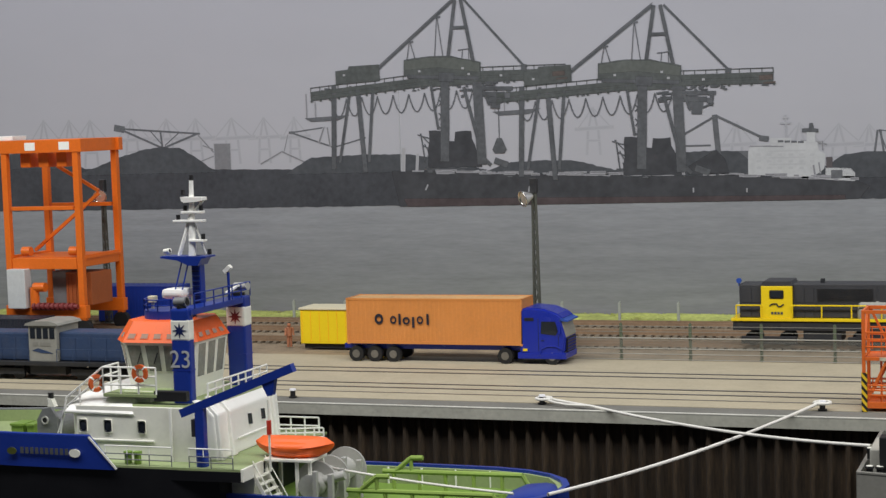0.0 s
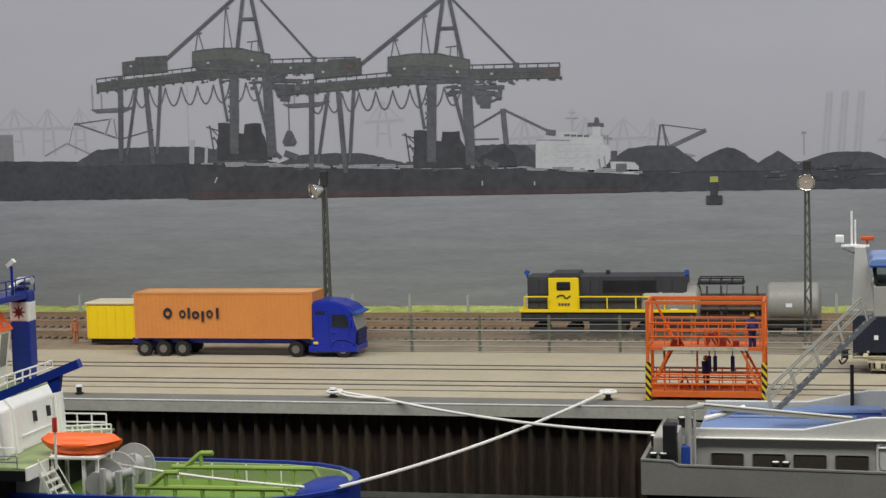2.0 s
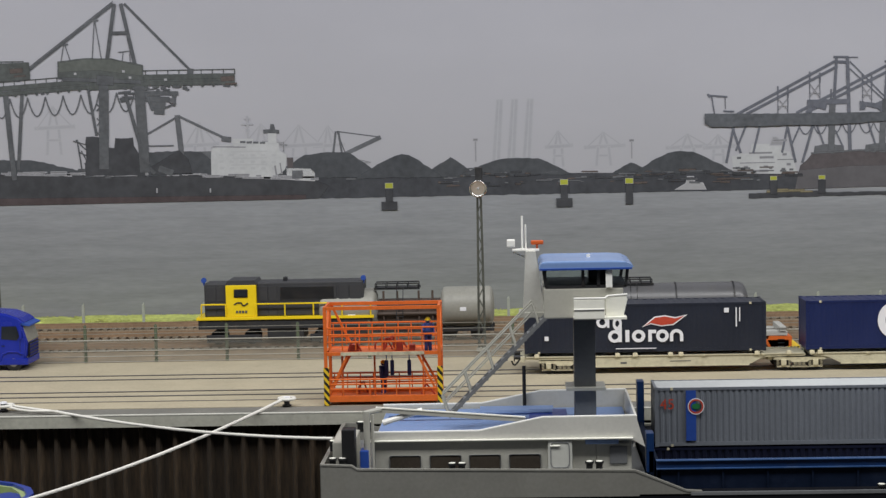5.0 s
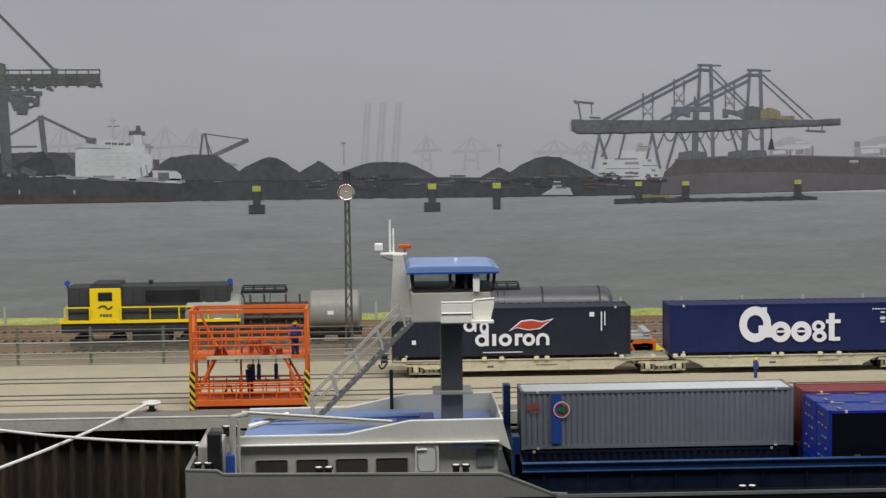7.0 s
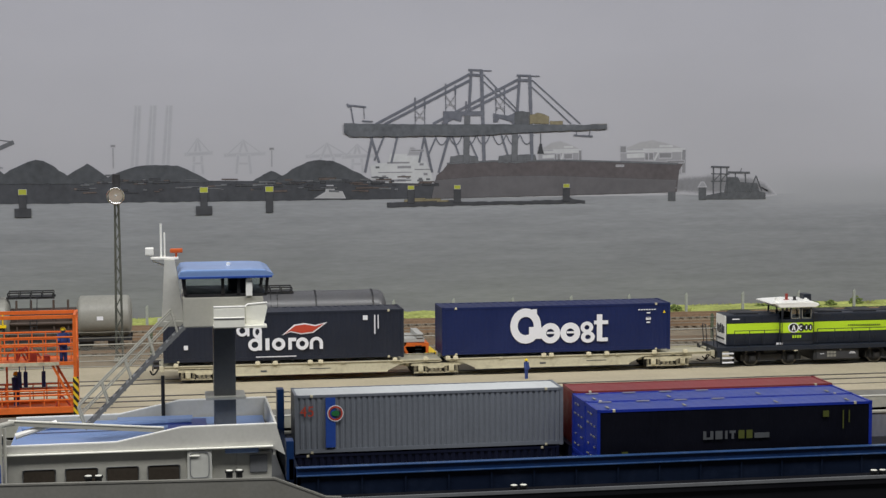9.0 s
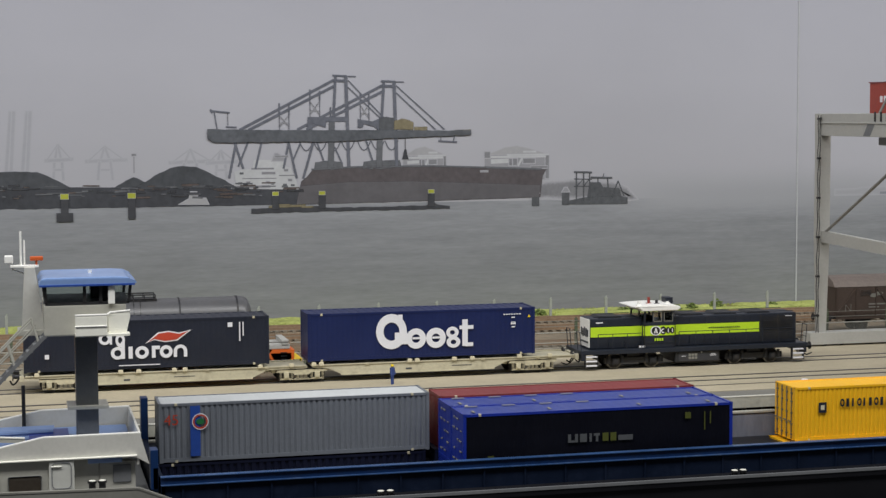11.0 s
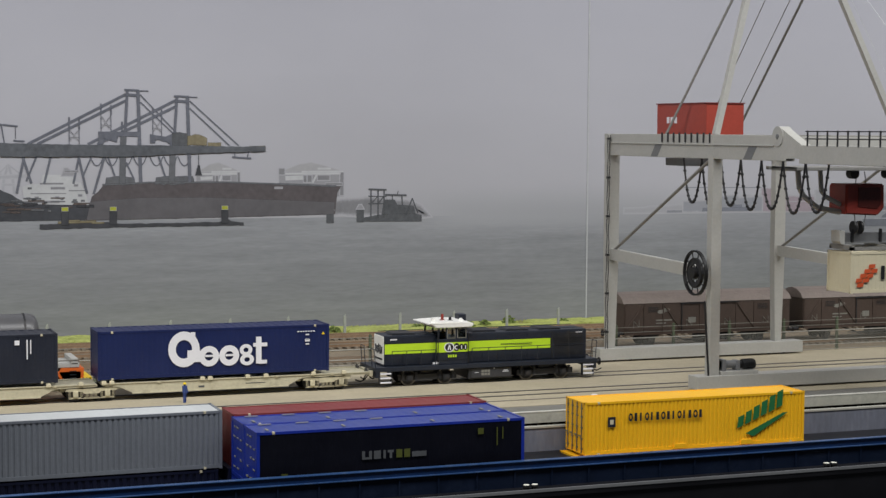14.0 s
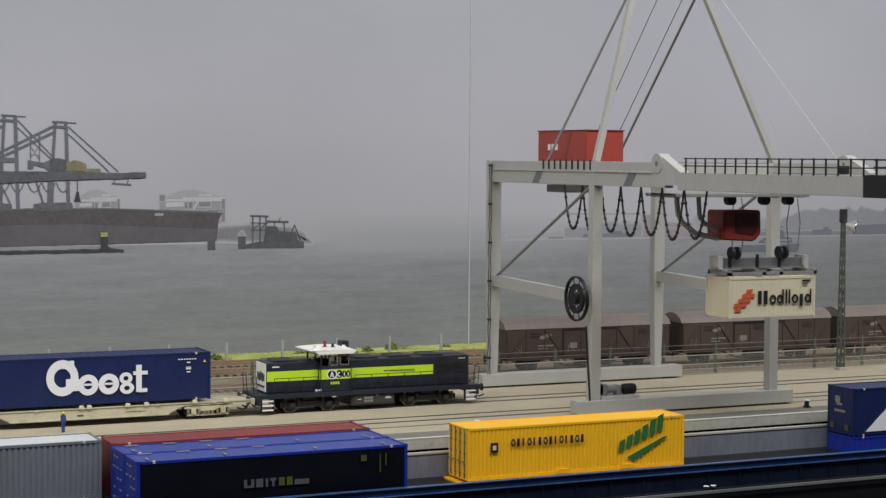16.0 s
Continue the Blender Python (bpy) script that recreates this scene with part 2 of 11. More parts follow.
def beam(bm, p, q, w, h):
    """A square bar from p to q."""
    p, q = Vector(p), Vector(q)
    d = q - p
    m = Matrix.Translation((p + q) / 2) @ d.to_track_quat("Z", "Y").to_matrix().to_4x4() @ Matrix.Diagonal((w, h, d.length, 1))
    bmesh.ops.create_cube(bm, size=1.0, matrix=m)


def line(bm, pts, r, n=6):
    for p, q in zip(pts, pts[1:]):
        rod(bm, p, q, r, n)


def disc(bm, c, axis, r, w, n=20):
    """A wheel or drum of width w about an axis, centred at c."""
    c = Vector(c)
    d = {"x": Vector((1, 0, 0)), "y": Vector((0, 1, 0)), "z": Vector((0, 0, 1))}[axis]
    rod(bm, c - d * w / 2, c + d * w / 2, r, n)


def ringxz(bm, cx, cz, rx, rz, ix, iz, y0, y1, a0=0.0, a1=360.0, n=24, shear=0.0):
    """A flat ring or part of one, standing in the xz plane."""
    full = a1 - a0 >= 360
    k = n if full else n + 1
    rows = []
    for i in range(k):
        a = radians(a0 + (a1 - a0) * i / n)
        c, s = math.cos(a), math.sin(a)
        rows.append([bm.verts.new((cx + u * c + shear * w * s, y, cz + w * s)) for u, w, y in ((rx, rz, y0), (rx, rz, y1), (ix, iz, y1), (ix, iz, y0))])
    fs = []
    for i in range(n):
        p, q = rows[i], rows[(i + 1) % k]
        for j in range(4):
            fs.append(bm.faces.new((p[j], p[(j + 1) % 4], q[(j + 1) % 4], q[j])))
    if not full:
        fs += [bm.faces.new(rows[0]), bm.faces.new(rows[-1][::-1])]
    bmesh.ops.recalc_face_normals(bm, faces=fs)


def ribbed(bm, x0, x1, z0, z1, y, pitch, depth, out=-1):
    """A corrugated sheet in the xz plane, the ribs upright; out: the way the ribs stand."""
    n = max(1, round((x1 - x0) / pitch))
    p = (x1 - x0) / n
    xs = []
    for i in range(n):
        a = x0 + i * p
        xs += [(a, 0), (a + 0.30 * p, 0), (a + 0.42 * p, 1), (a + 0.88 * p, 1)]
    xs.append((x1, 0))
    lo = [bm.verts.new((x, y + out * depth * (k - 1), z0)) for x, k in xs]
    hi = [bm.verts.new((x, y + out * depth * (k - 1), z1)) for x, k in xs]
    for i in range(len(xs) - 1):
        bm.faces.new((lo[i], lo[i + 1], hi[i + 1], hi[i]))


def B():
    return bmesh.new()


def thing(name, x, y, z, label, category, group="", rz=0.0, kind=""):
    ob = new(name)
    ob.matrix_basis = pose(x * K, y * K, z * K, 0, 0, rz)
    ob.empty_display_size = 0.01
    return tagged(ob, label, category, group, kind)


BASE = {}


def wthing(name, x, y, z, *rest, **more):
    """A thing whose parts are given in the place's own coordinates."""
    t = thing(name, x, y, z, *rest, **more)
    BASE[t.name] = Vector((x, y, z))
    return t


def part(name, bm, material, parent=None, label="", smooth=False, kind=""):
    top = parent
    while top and top.parent:
        top = top.parent
    if top and top.name in BASE:
        bm.transform(Matrix.Translation(-BASE[top.name]))
    bm.transform(Matrix.Scale(K, 4))
    me = bpy.data.meshes.new(name)
    bm.to_mesh(me)
    bm.free()
    me.materials.append(material)
    if smooth:
        for p in me.polygons:
            p.use_smooth = True
    ob = new(name, me)
    if parent:
        ob.parent = parent
    return tagged(ob, label, kind=kind)


def like(name, ob, x, y, z, rz=0.0, parent=None):
    """Another piece on the mesh of ob."""
    o = new(name, ob.data)
    o.parent = parent or ob.parent
    o.matrix_basis = pose(x * K, y * K, z * K, 0, 0, rz)
    return o


def numbers(name, body, size, x, y, z, material, parent, rz=0.0, label=""):
    """Painted figures on an upright face that looks to -y."""
    c = bpy.data.curves.new(name, "FONT")
    c.body, c.size, c.extrude, c.align_x = body, size * K, 0.006 * K, "CENTER"
    t = new(name, c)
    bpy.context.view_layer.update()
    me = bpy.data.meshes.new_from_object(t.evaluated_get(bpy.context.evaluated_depsgraph_get()))
    bpy.data.objects.remove(t)
    me.materials.clear()
    me.materials.append(material)
    ob = new(name, me)
    ob.parent = parent
    o = BASE.get(parent.name, Vector())
    ob.matrix_basis = pose((x - o.x) * K, (y - o.y) * K, (z - o.z) * K, 90, 0, rz)
    return tagged(ob, label)


# ---- the setting: backdrop board, water, quay, tracks ----
def print_mat(name, top, mid, low, z0, z1, streaks=0.0):
    """Matt print: a slow change of grey up the sheet, soft clouding and, for water, long ripples."""
    m = bpy.data.materials.new(name)
    m.use_nodes = True
    nt = m.node_tree
    n, l = nt.nodes, nt.links
    b = n["Principled BSDF"]
    b.inputs["Roughness"].default_value = 0.85
    b.inputs["Specular IOR Level"].default_value = 0.1
    tc = n.new("ShaderNodeTexCoord")
    mp = n.new("ShaderNodeMapping")
    mp.inputs["Scale"].default_value = (87, 87, 87)
    l.new(tc.outputs["Object"], mp.inputs["Vector"])
    sp = n.new("ShaderNodeSeparateXYZ")
    l.new(mp.outputs[0], sp.inputs[0])
    mr = n.new("ShaderNodeMapRange")
    mr.inputs[1].default_value, mr.inputs[2].default_value = z0, z1
    l.new(sp.outputs["Z"], mr.inputs[0])
    cr = n.new("ShaderNodeValToRGB")
    e = cr.color_ramp.elements
    e[0].color, e[1].color = (*low, 1), (*top, 1)
    x = e.new(0.45)
    x.color = (*mid, 1)
    l.new(mr.outputs[0], cr.inputs[0])
    ns = n.new("ShaderNodeTexNoise")
    m2 = n.new("ShaderNodeMapping")
    m2.inputs["Scale"].default_value = (0.14, 1, 1.6) if streaks else (0.03, 1, 0.06)
    l.new(mp.outputs[0], m2.inputs["Vector"])
    l.new(m2.outputs[0], ns.inputs["Vector"])
    ns.inputs["Scale"].default_value, ns.inputs["Detail"].default_value = 1.0, 7
    vr = n.new("ShaderNodeMapRange")
    k = streaks or 0.06
    vr.inputs[1].default_value, vr.inputs[2].default_value = 0.3, 0.7
    vr.inputs[3].default_value, vr.inputs[4].default_value = 1 - k, 1 + k
    l.new(ns.outputs[0], vr.inputs[0])
    sc = n.new("ShaderNodeVectorMath")
    sc.operation = "SCALE"
    l.new(cr.outputs[0], sc.inputs[0])
    l.new(vr.outputs[0], sc.inputs["Scale"])
    if streaks:
        fine = n.new("ShaderNodeTexNoise")
        m3 = n.new("ShaderNodeMapping")
        m3.inputs["Scale"].default_value = (0.9, 1, 7.0)
        fine.inputs["Scale"].default_value, fine.inputs["Detail"].default_value = 1.0, 5
        l.new(mp.outputs[0], m3.inputs["Vector"])
        l.new(m3.outputs[0], fine.inputs["Vector"])
        fr = n.new("ShaderNodeMapRange")
        fr.inputs[1].default_value, fr.inputs[2].default_value, fr.inputs[3].default_value, fr.inputs[4].default_value = 0.3, 0.7, 0.93, 1.07
        l.new(fine.outputs[0], fr.inputs[0])
        s3 = n.new("ShaderNodeVectorMath")
        s3.operation = "SCALE"
        l.new(sc.outputs[0], s3.inputs[0])
        l.new(fr.outputs[0], s3.inputs["Scale"])
        sc = s3
    else:
        ea = n.new("ShaderNodeMapRange")
        ea.inputs[1].default_value, ea.inputs[2].default_value, ea.inputs[3].default_value, ea.inputs[4].default_value = 48, 95, 1.0, 1.17
        l.new(sp.outputs["X"], ea.inputs[0])
        s3 = n.new("ShaderNodeVectorMath")
        s3.operation = "SCALE"
        l.new(sc.outputs[0], s3.inputs[0])
        l.new(ea.outputs[0], s3.inputs["Scale"])
        sc = s3
    # the printed horizon melts into mist over one stretch of the river
    def ramp_node(socket, a, b2, lo, hi):
        q = n.new("ShaderNodeMapRange")
        q.interpolation_type = "SMOOTHSTEP"
        q.inputs[1].default_value, q.inputs[2].default_value, q.inputs[3].default_value, q.inputs[4].default_value = a, b2, lo, hi
        l.new(socket, q.inputs[0])
        return q.outputs[0]

    def times(a, b2):
        q = n.new("ShaderNodeMath")
        q.operation = "MULTIPLY"
        l.new(a, q.inputs[0])
        l.new(b2, q.inputs[1])
        return q.outputs[0]

    along = times(ramp_node(sp.outputs["X"], 43, 52, 0, 1), ramp_node(sp.outputs["X"], 60, 84, 1, 0.35))
    up = times(ramp_node(sp.outputs["Z"], 6.6, 8.65, 0, 1), ramp_node(sp.outputs["Z"], 8.65, 11.5, 1, 0))
    mist = n.new("ShaderNodeMix")
    mist.data_type = "RGBA"
    mist.inputs[7].default_value = (0.345, 0.352, 0.376, 1)
    l.new(times(along, up), mist.inputs[0])
    l.new(sc.outputs[0], mist.inputs[6])
    l.new(mist.outputs[2], b.inputs["Base Color"])
    return m


SKYPRINT = print_mat("sky_print", (0.360, 0.362, 0.410), (0.418, 0.420, 0.461), (0.399, 0.399, 0.430), 8.6, 34)
SEAPRINT = print_mat("water_print", (0.272, 0.282, 0.302), (0.229, 0.236, 0.251), (0.239, 0.244, 0.252), -1, 8.6, 0.10)


def ink(name, col, var=0.2, grain=2.0):
    """Printed ink on the board: blotchy tone, the edge of each patch thin and uneven; pale inks run into the tone of the sky."""
    pale = col[0] > 0.2
    m = mat(name, col, 0.85, var=var, grain=grain, spec=0.1)
    n, l = m.node_tree.nodes, m.node_tree.links
    at = n.new("ShaderNodeAttribute")
    at.attribute_name = "thin"
    tc = n.new("ShaderNodeTexCoord")
    ns = n.new("ShaderNodeTexNoise")
    ns.inputs["Scale"].default_value, ns.inputs["Detail"].default_value = 520, 2
    l.new(tc.outputs["Object"], ns.inputs["Vector"])
    ad = n.new("ShaderNodeMath")
    ad.operation = "MULTIPLY_ADD"
    ad.inputs[1].default_value, ad.inputs[2].default_value = 0.55, -0.275
    l.new(ns.outputs[0], ad.inputs[0])
    sm = n.new("ShaderNodeMath")
    sm.operation = "ADD"
    l.new(ad.outputs[0], sm.inputs[0])
    l.new(at.outputs["Fac"], sm.inputs[1])
    mr = n.new("ShaderNodeMapRange")
    mr.interpolation_type = "SMOOTHSTEP"
    mr.inputs[1].default_value, mr.inputs[2].default_value, mr.inputs[3].default_value, mr.inputs[4].default_value = 0.12, 0.95, 1, 0
    l.new(sm.outputs[0], mr.inputs[0])
    if pale:
        mc = n.new("ShaderNodeMix")
        mc.data_type = "RGBA"
        mc.inputs[6].default_value = (0.400, 0.401, 0.433, 1)
        l.new(mr.outputs[0], mc.inputs[0])
        base = n["Principled BSDF"].inputs["Base Color"]
        l.new(base.links[0].from_socket, mc.inputs[7])
        l.new(mc.outputs[2], base)
        return m
    tr = n.new("ShaderNodeBsdfTransparent")
    mx = n.new("ShaderNodeMixShader")
    l.new(mr.outputs[0], mx.inputs[0])
    l.new(tr.outputs[0], mx.inputs[1])
    l.new(n["Principled BSDF"].outputs[0], mx.inputs[2])
    l.new(mx.outputs[0], n["Material Output"].inputs["Surface"])
    return m


HAZE = [ink("print_grey_%s" % w, c, v, 3) for w, c, v in (
    ("near", (0.100, 0.105, 0.114), 0.3), ("middle", (0.125, 0.13, 0.142), 0.25), ("far", (0.205, 0.207, 0.222), 0.16),
    ("faint", (0.28, 0.282, 0.302), 0.08), ("pale", (0.345, 0.347, 0.362), 0.06))]
FAINT = ink("print_faint", (0.352, 0.358, 0.388), 0.05, 2)
SHORE = [ink("print_shore_%s" % w, c, v, 2) for w, c, v in (("pale", (0.355, 0.36, 0.385), 0.03), ("hill", (0.295, 0.305, 0.335), 0.06), ("strip", (0.235, 0.245, 0.27), 0.1))]
COALPRINT = ink("print_coal", (0.076, 0.081, 0.090), 0.25, 2)
HULLPRINT = ink("print_hull", (0.061, 0.063, 0.070), 0.25, 1.5)
REDHULL = ink("print_red_hull", (0.078, 0.063, 0.066), 0.3, 1.5)
RUSTLOW = ink("print_grey_hull", (0.119, 0.115, 0.124), 0.15, 1.5)
RUSTHULL = ink("print_rust_hull", (0.102, 0.092, 0.097), 0.2, 2.5)
PALEPRINT = ink("print_white", (0.455, 0.465, 0.480), 0.1, 3)
GREENPRINT = ink("print_green_grey", (0.093, 0.101, 0.101), 0.3, 3)
HOUSEPRINT = ink("print_pale_green_grey", (0.113, 0.122, 0.116), 0.2, 3)
BLUEHULL = ink("print_blue_hull", (0.064, 0.067, 0.076), 0.25, 2)
BOOMPRINT = ink("print_boom", (0.108, 0.115, 0.128), 0.3, 3)
OREPRINT = ink("print_blue_grey", (0.135, 0.142, 0.168), 0.25, 3)
OCHRECLUTTER = ink("print_brown", (0.108, 0.09, 0.085), 0.3, 3)
OCHREPRINT = ink("print_ochre", (0.20, 0.175, 0.115), 0.3, 3)
SHIPGREY = ink("print_ship_grey", (0.165, 0.175, 0.20), 0.15, 3)
DECKPRINT = ink("print_deck_shade", (0.425, 0.434, 0.448), 0.06, 3)
SHIPHAZE = ink("print_ship_haze", (0.195, 0.207, 0.245), 0.1, 3)
REDHAZE = ink("print_red_haze", (0.330, 0.285, 0.318), 0.08, 3)
YELLOWPRINT = ink("print_yellow", (0.36, 0.38, 0.06), 0.15, 3)
SPREAD = {"print_faint": 0.30, "print_shore_pale": 0.3, "print_shore_hill": 0.25, "print_shore_strip": 0.14,
          "print_red_haze": 0.14, "print_grey_far": 0.14, "print_grey_faint": 0.16, "print_grey_pale": 0.14, "print_ochre": 0.12, "print_white": 0.06}
BACK = 130.0
WL = 8.65
LIP = 86.3

bm = B()
box(bm, -125, 135, BACK, BACK + 1.5, 8.65, 60)
tagged(part("backdrop", bm, SKYPRINT), "misty grey sky printed on a flat board behind the quay", "backdrop", kind="structure")
bm = B()
box(bm, -125, 135, BACK, BACK + 1.5, -8, 8.65)
tagged(part("backdrop_water", bm, SEAPRINT), "grey rippled river printed on the lower backdrop board", "backdrop", kind="structure")
SEAMPRINT = mat("seam_print", (0.42, 0.44, 0.45), 0.9)
bm = B()
box(bm, 62.42, 62.54, BACK - 0.06, BACK, -0.3, 40)
tagged(part("trim", bm, PALEPRINT), "pale upright joint strip between two backdrop sheets", "trim", kind="structure")
bm = B()
box(bm, -51.41, -51.38, BACK - 0.03, BACK, 11.5, 18.6)
tagged(part("trim", bm, SEAMPRINT), "hair-thin pale joint between two backdrop sheets", "trim", kind="structure")
bm = B()
box(bm, -125, -124, 20, BACK, -8, 60)
tagged(part("wall_west", bm, MIDGREY), "plain grey hall wall", "wall", kind="structure")
bm = B()
box(bm, 135, 136, 20, BACK, -8, 60)
tagged(part("wall_east", bm, MIDGREY), "plain grey hall wall", "wall", kind="structure")


def ground_mat():
    m = mat("quay_concrete", (0.43, 0.375, 0.265), 0.85, var=0.12, grain=5, bump=0.03, dirt=0.4, dirt_col=(0.30, 0.26, 0.185))
    return m


CONCRETE = ground_mat()
CAPSTONE = mat("cap_concrete", (0.40, 0.395, 0.335), 0.8, var=0.14, grain=4, bump=0.02, dirt=0.35, dirt_col=(0.18, 0.175, 0.15))
EDGE = mat("worn_edge", (0.66, 0.65, 0.58), 0.7, var=0.1, dirt=0.3, dirt_col=(0.3, 0.3, 0.27))
ASPHALT = mat("dark_asphalt", (0.17, 0.165, 0.145), 0.85, var=0.2, grain=8, bump=0.03, dirt=0.3, dirt_col=(0.12, 0.11, 0.1))
PLINTH = mat("wet_plinth", (0.05, 0.052, 0.045), 0.6, var=0.35, grain=5, bump=0.05, dirt=0.5, dirt_col=(0.12, 0.12, 0.10))
WATER = mat("dock_water", (0.006, 0.007, 0.008), 0.12, var=0.2, grain=0.8, bump=0.15)

bm = B()
box(bm, -125, 135, LIP + 2.1, 104.9, -1.2, 0)
tagged(part("pavement", bm, CONCRETE), "sandy grey concrete quay surface with worn patches", "quay", kind="structure")
bm = B()
box(bm, -125, 135, LIP + 0.18, LIP + 2.1, -0.48, -0.03)
tagged(part("pavement_edge", bm, ASPHALT), "dark asphalt strip along the quay edge", "quay", kind="structure")
bm = B()
prism(bm, [(LIP, -0.62), (LIP, -0.03), (LIP + 0.04, 0.01), (LIP + 0.2, 0.01), (LIP + 0.2, -0.5), (LIP + 0.9, -0.5), (LIP + 0.9, -0.62)], "x", -125, 135)
tagged(part("quay_cap", bm, CAPSTONE), "grey concrete cap beam of the quay wall", "quay wall", kind="structure")
bm = B()
box(bm, -125, 135, LIP - 0.015, LIP + 0.17, -0.02, 0.03)
tagged(part("quay_nosing", bm, EDGE), "pale worn steel nosing along the quay edge", "trim", kind="structure")
bm = B()
box(bm, -125, 135, 104.9, BACK, -1.2, -0.12)
tagged(part("ground", bm, BALLAST), "brown gravel track bed behind the quay", "ground", kind="structure")
bm = B()
box(bm, -125, 135, -10, LIP + 1.0, -7.4, -7.0)
tagged(part("water", bm, WATER), "black still water of the dock basin", "water", kind="structure")
bm = B()
box(bm, -125, 135, LIP + 1.0, BACK, -8, -1.25)
tagged(part("quay_body", bm, CAPSTONE), "plain concrete body under the quay", "quay", kind="structure")

bm = B()
box(bm, -125, 135, LIP - 1.0, LIP + 0.34, -7.0, -4.8)
tagged(part("quay_plinth", bm, PLINTH), "dark grey plinth at the foot of the sheet piles", "quay wall", kind="structure")


def flush_track(name, y, label):
    bm = B()
    for s in (-0.75, 0.75):
        box(bm, -125, 135, y + s - 0.10, y + s + 0.06, 0.0, 0.035)
    t = tagged(part(name, bm, WORNSTEEL), label, "track", kind="structure")
    bm = B()
    for s in (-0.75, 0.75):
        box(bm, -125, 135, y + s + 0.06, y + s + 0.14, 0.0, 0.012)
        box(bm, -125, 135, y + s - 0.17, y + s - 0.10, 0.0, 0.012)
    part("groove", bm, DARK, t, "dark rail grooves")


flush_track("track_front", 92.95, "railway track sunk flush into the quay")
flush_track("track_middle", 98.75, "railway track sunk flush into the quay under the freight train")
bm = B()
box(bm, -125, 135, 90.35, 90.5, 0, 0.03)
tagged(part("crane_rail", bm, WORNSTEEL), "single crane rail in the quay", "track", kind="structure")


def open_track(name, y, bend=0.0):
    """Rails on sleepers; bend shifts the eastern half sideways in a gentle curve."""
    def off(x):
        f = min(1.0, max(0.0, (x - 16.0) / 22.0))
        return y + bend * f * f * (3 - 2 * f)

    ends = [-125, 16] + [16 + 2.2 * k for k in range(1, 11)] + [135] if bend else [-125, 135]
    bm = B()
    for x0, x1 in zip(ends, ends[1:]):
        for s in (-0.75, 0.75):
            p, q = Vector((x0, off(x0) + s, 0.135)), Vector((x1, off(x1) + s, 0.135))
            beam(bm, p, q, 0.1, 0.17)
            beam(bm, p - Vector((0, 0, 0.095)), q - Vector((0, 0, 0.095)), 0.22, 0.04)
    t = tagged(part(name, bm, RAILSTEEL), "rusty rails on brown sleepers in gravel", "track", kind="structure")
    bm = B()
    r = random.Random(int(y))
    for i in range(330):
        x = -90 + i * 0.62 + r.uniform(-0.03, 0.03)
        box(bm, x, x + 0.26, off(x) - 1.3, off(x) + 1.3, -0.14, 0.04)
    part("sleepers", bm, SLEEPER, t, "brown sleepers", kind="stuff")


open_track("track_rear", 111.8, -2.2)
open_track("track_far", 117.6)
open_track("track_verge", 122.7)

# sheet piles under the cap: deep troughs, one piece after another
wall = thing("quay_wall", 0, LIP, 0, "rust-brown sheet pile wall below the quay cap", "quay wall", kind="structure")
bm = B()
prism(bm, [(0, 0.66), (0.22, 0.66), (0.36, 0.36), (0.52, 0.36), (0.66, 0.66), (0.885, 0.66), (0.885, 0.75), (0, 0.75)], "z", -7.0, -0.62)
first = part("sheet_pile", bm, RUST, wall)
first.location = (-74.0 * K, 0, 0)
for i in range(1, 168):
    like("sheet_pile", first, -74 + i * 0.885, 0, 0)

# grass verge in front of the backdrop: low, flat, with a ragged edge and a few bushes
r = random.Random(5)


def verge_edge(x):
    return 124.75 + 0.12 * math.sin(x * 0.55) + 0.09 * math.sin(x * 1.9 + 1.0)


bm = B()
for i in range(130):
    for j in range(3):
        x = -125 + i * 2 + r.uniform(-1, 1)
        y = verge_edge(x) + 0.85 + j * 1.6 + r.uniform(-0.3, 0.3)
        h = 0.10 + 0.05 * j + r.uniform(0, 0.07)
        bmesh.ops.create_icosphere(bm, subdivisions=2, radius=1.0, matrix=Matrix.Translation((x, y, -0.14)) @ Matrix.Diagonal((r.uniform(1.3, 2.2), r.uniform(0.8, 1.1), h, 1)))
for v in bm.verts:
    v.co += Vector((r.uniform(-0.1, 0.1), r.uniform(-0.1, 0.1), r.uniform(-0.03, 0.03)))
tagged(part("verge", bm, ROPEGRASS), "low mossy bank of yellow-green grass", "grass", kind="stuff")
bm = B()
for i in range(30000):
    x = r.uniform(-90, 118)
    y = verge_edge(x) + r.uniform(0, 1) * (129.7 - verge_edge(x))
    z = -0.10 + (y - 124.7) * 0.018
    h = r.uniform(0.03, 0.11)
    w, dx = r.uniform(0.03, 0.07), r.uniform(-0.13, 0.13)
    a, b2, c = bm.verts.new((x - w, y, z - 0.06)), bm.verts.new((x + w, y, z - 0.06)), bm.verts.new((x + dx, y - 0.04, z + h))
    bm.faces.new((a, b2, c))
tagged(part("grass", bm, ROPEGRASS), "tufts of yellow-green grass along the bank", "grass", kind="stuff")


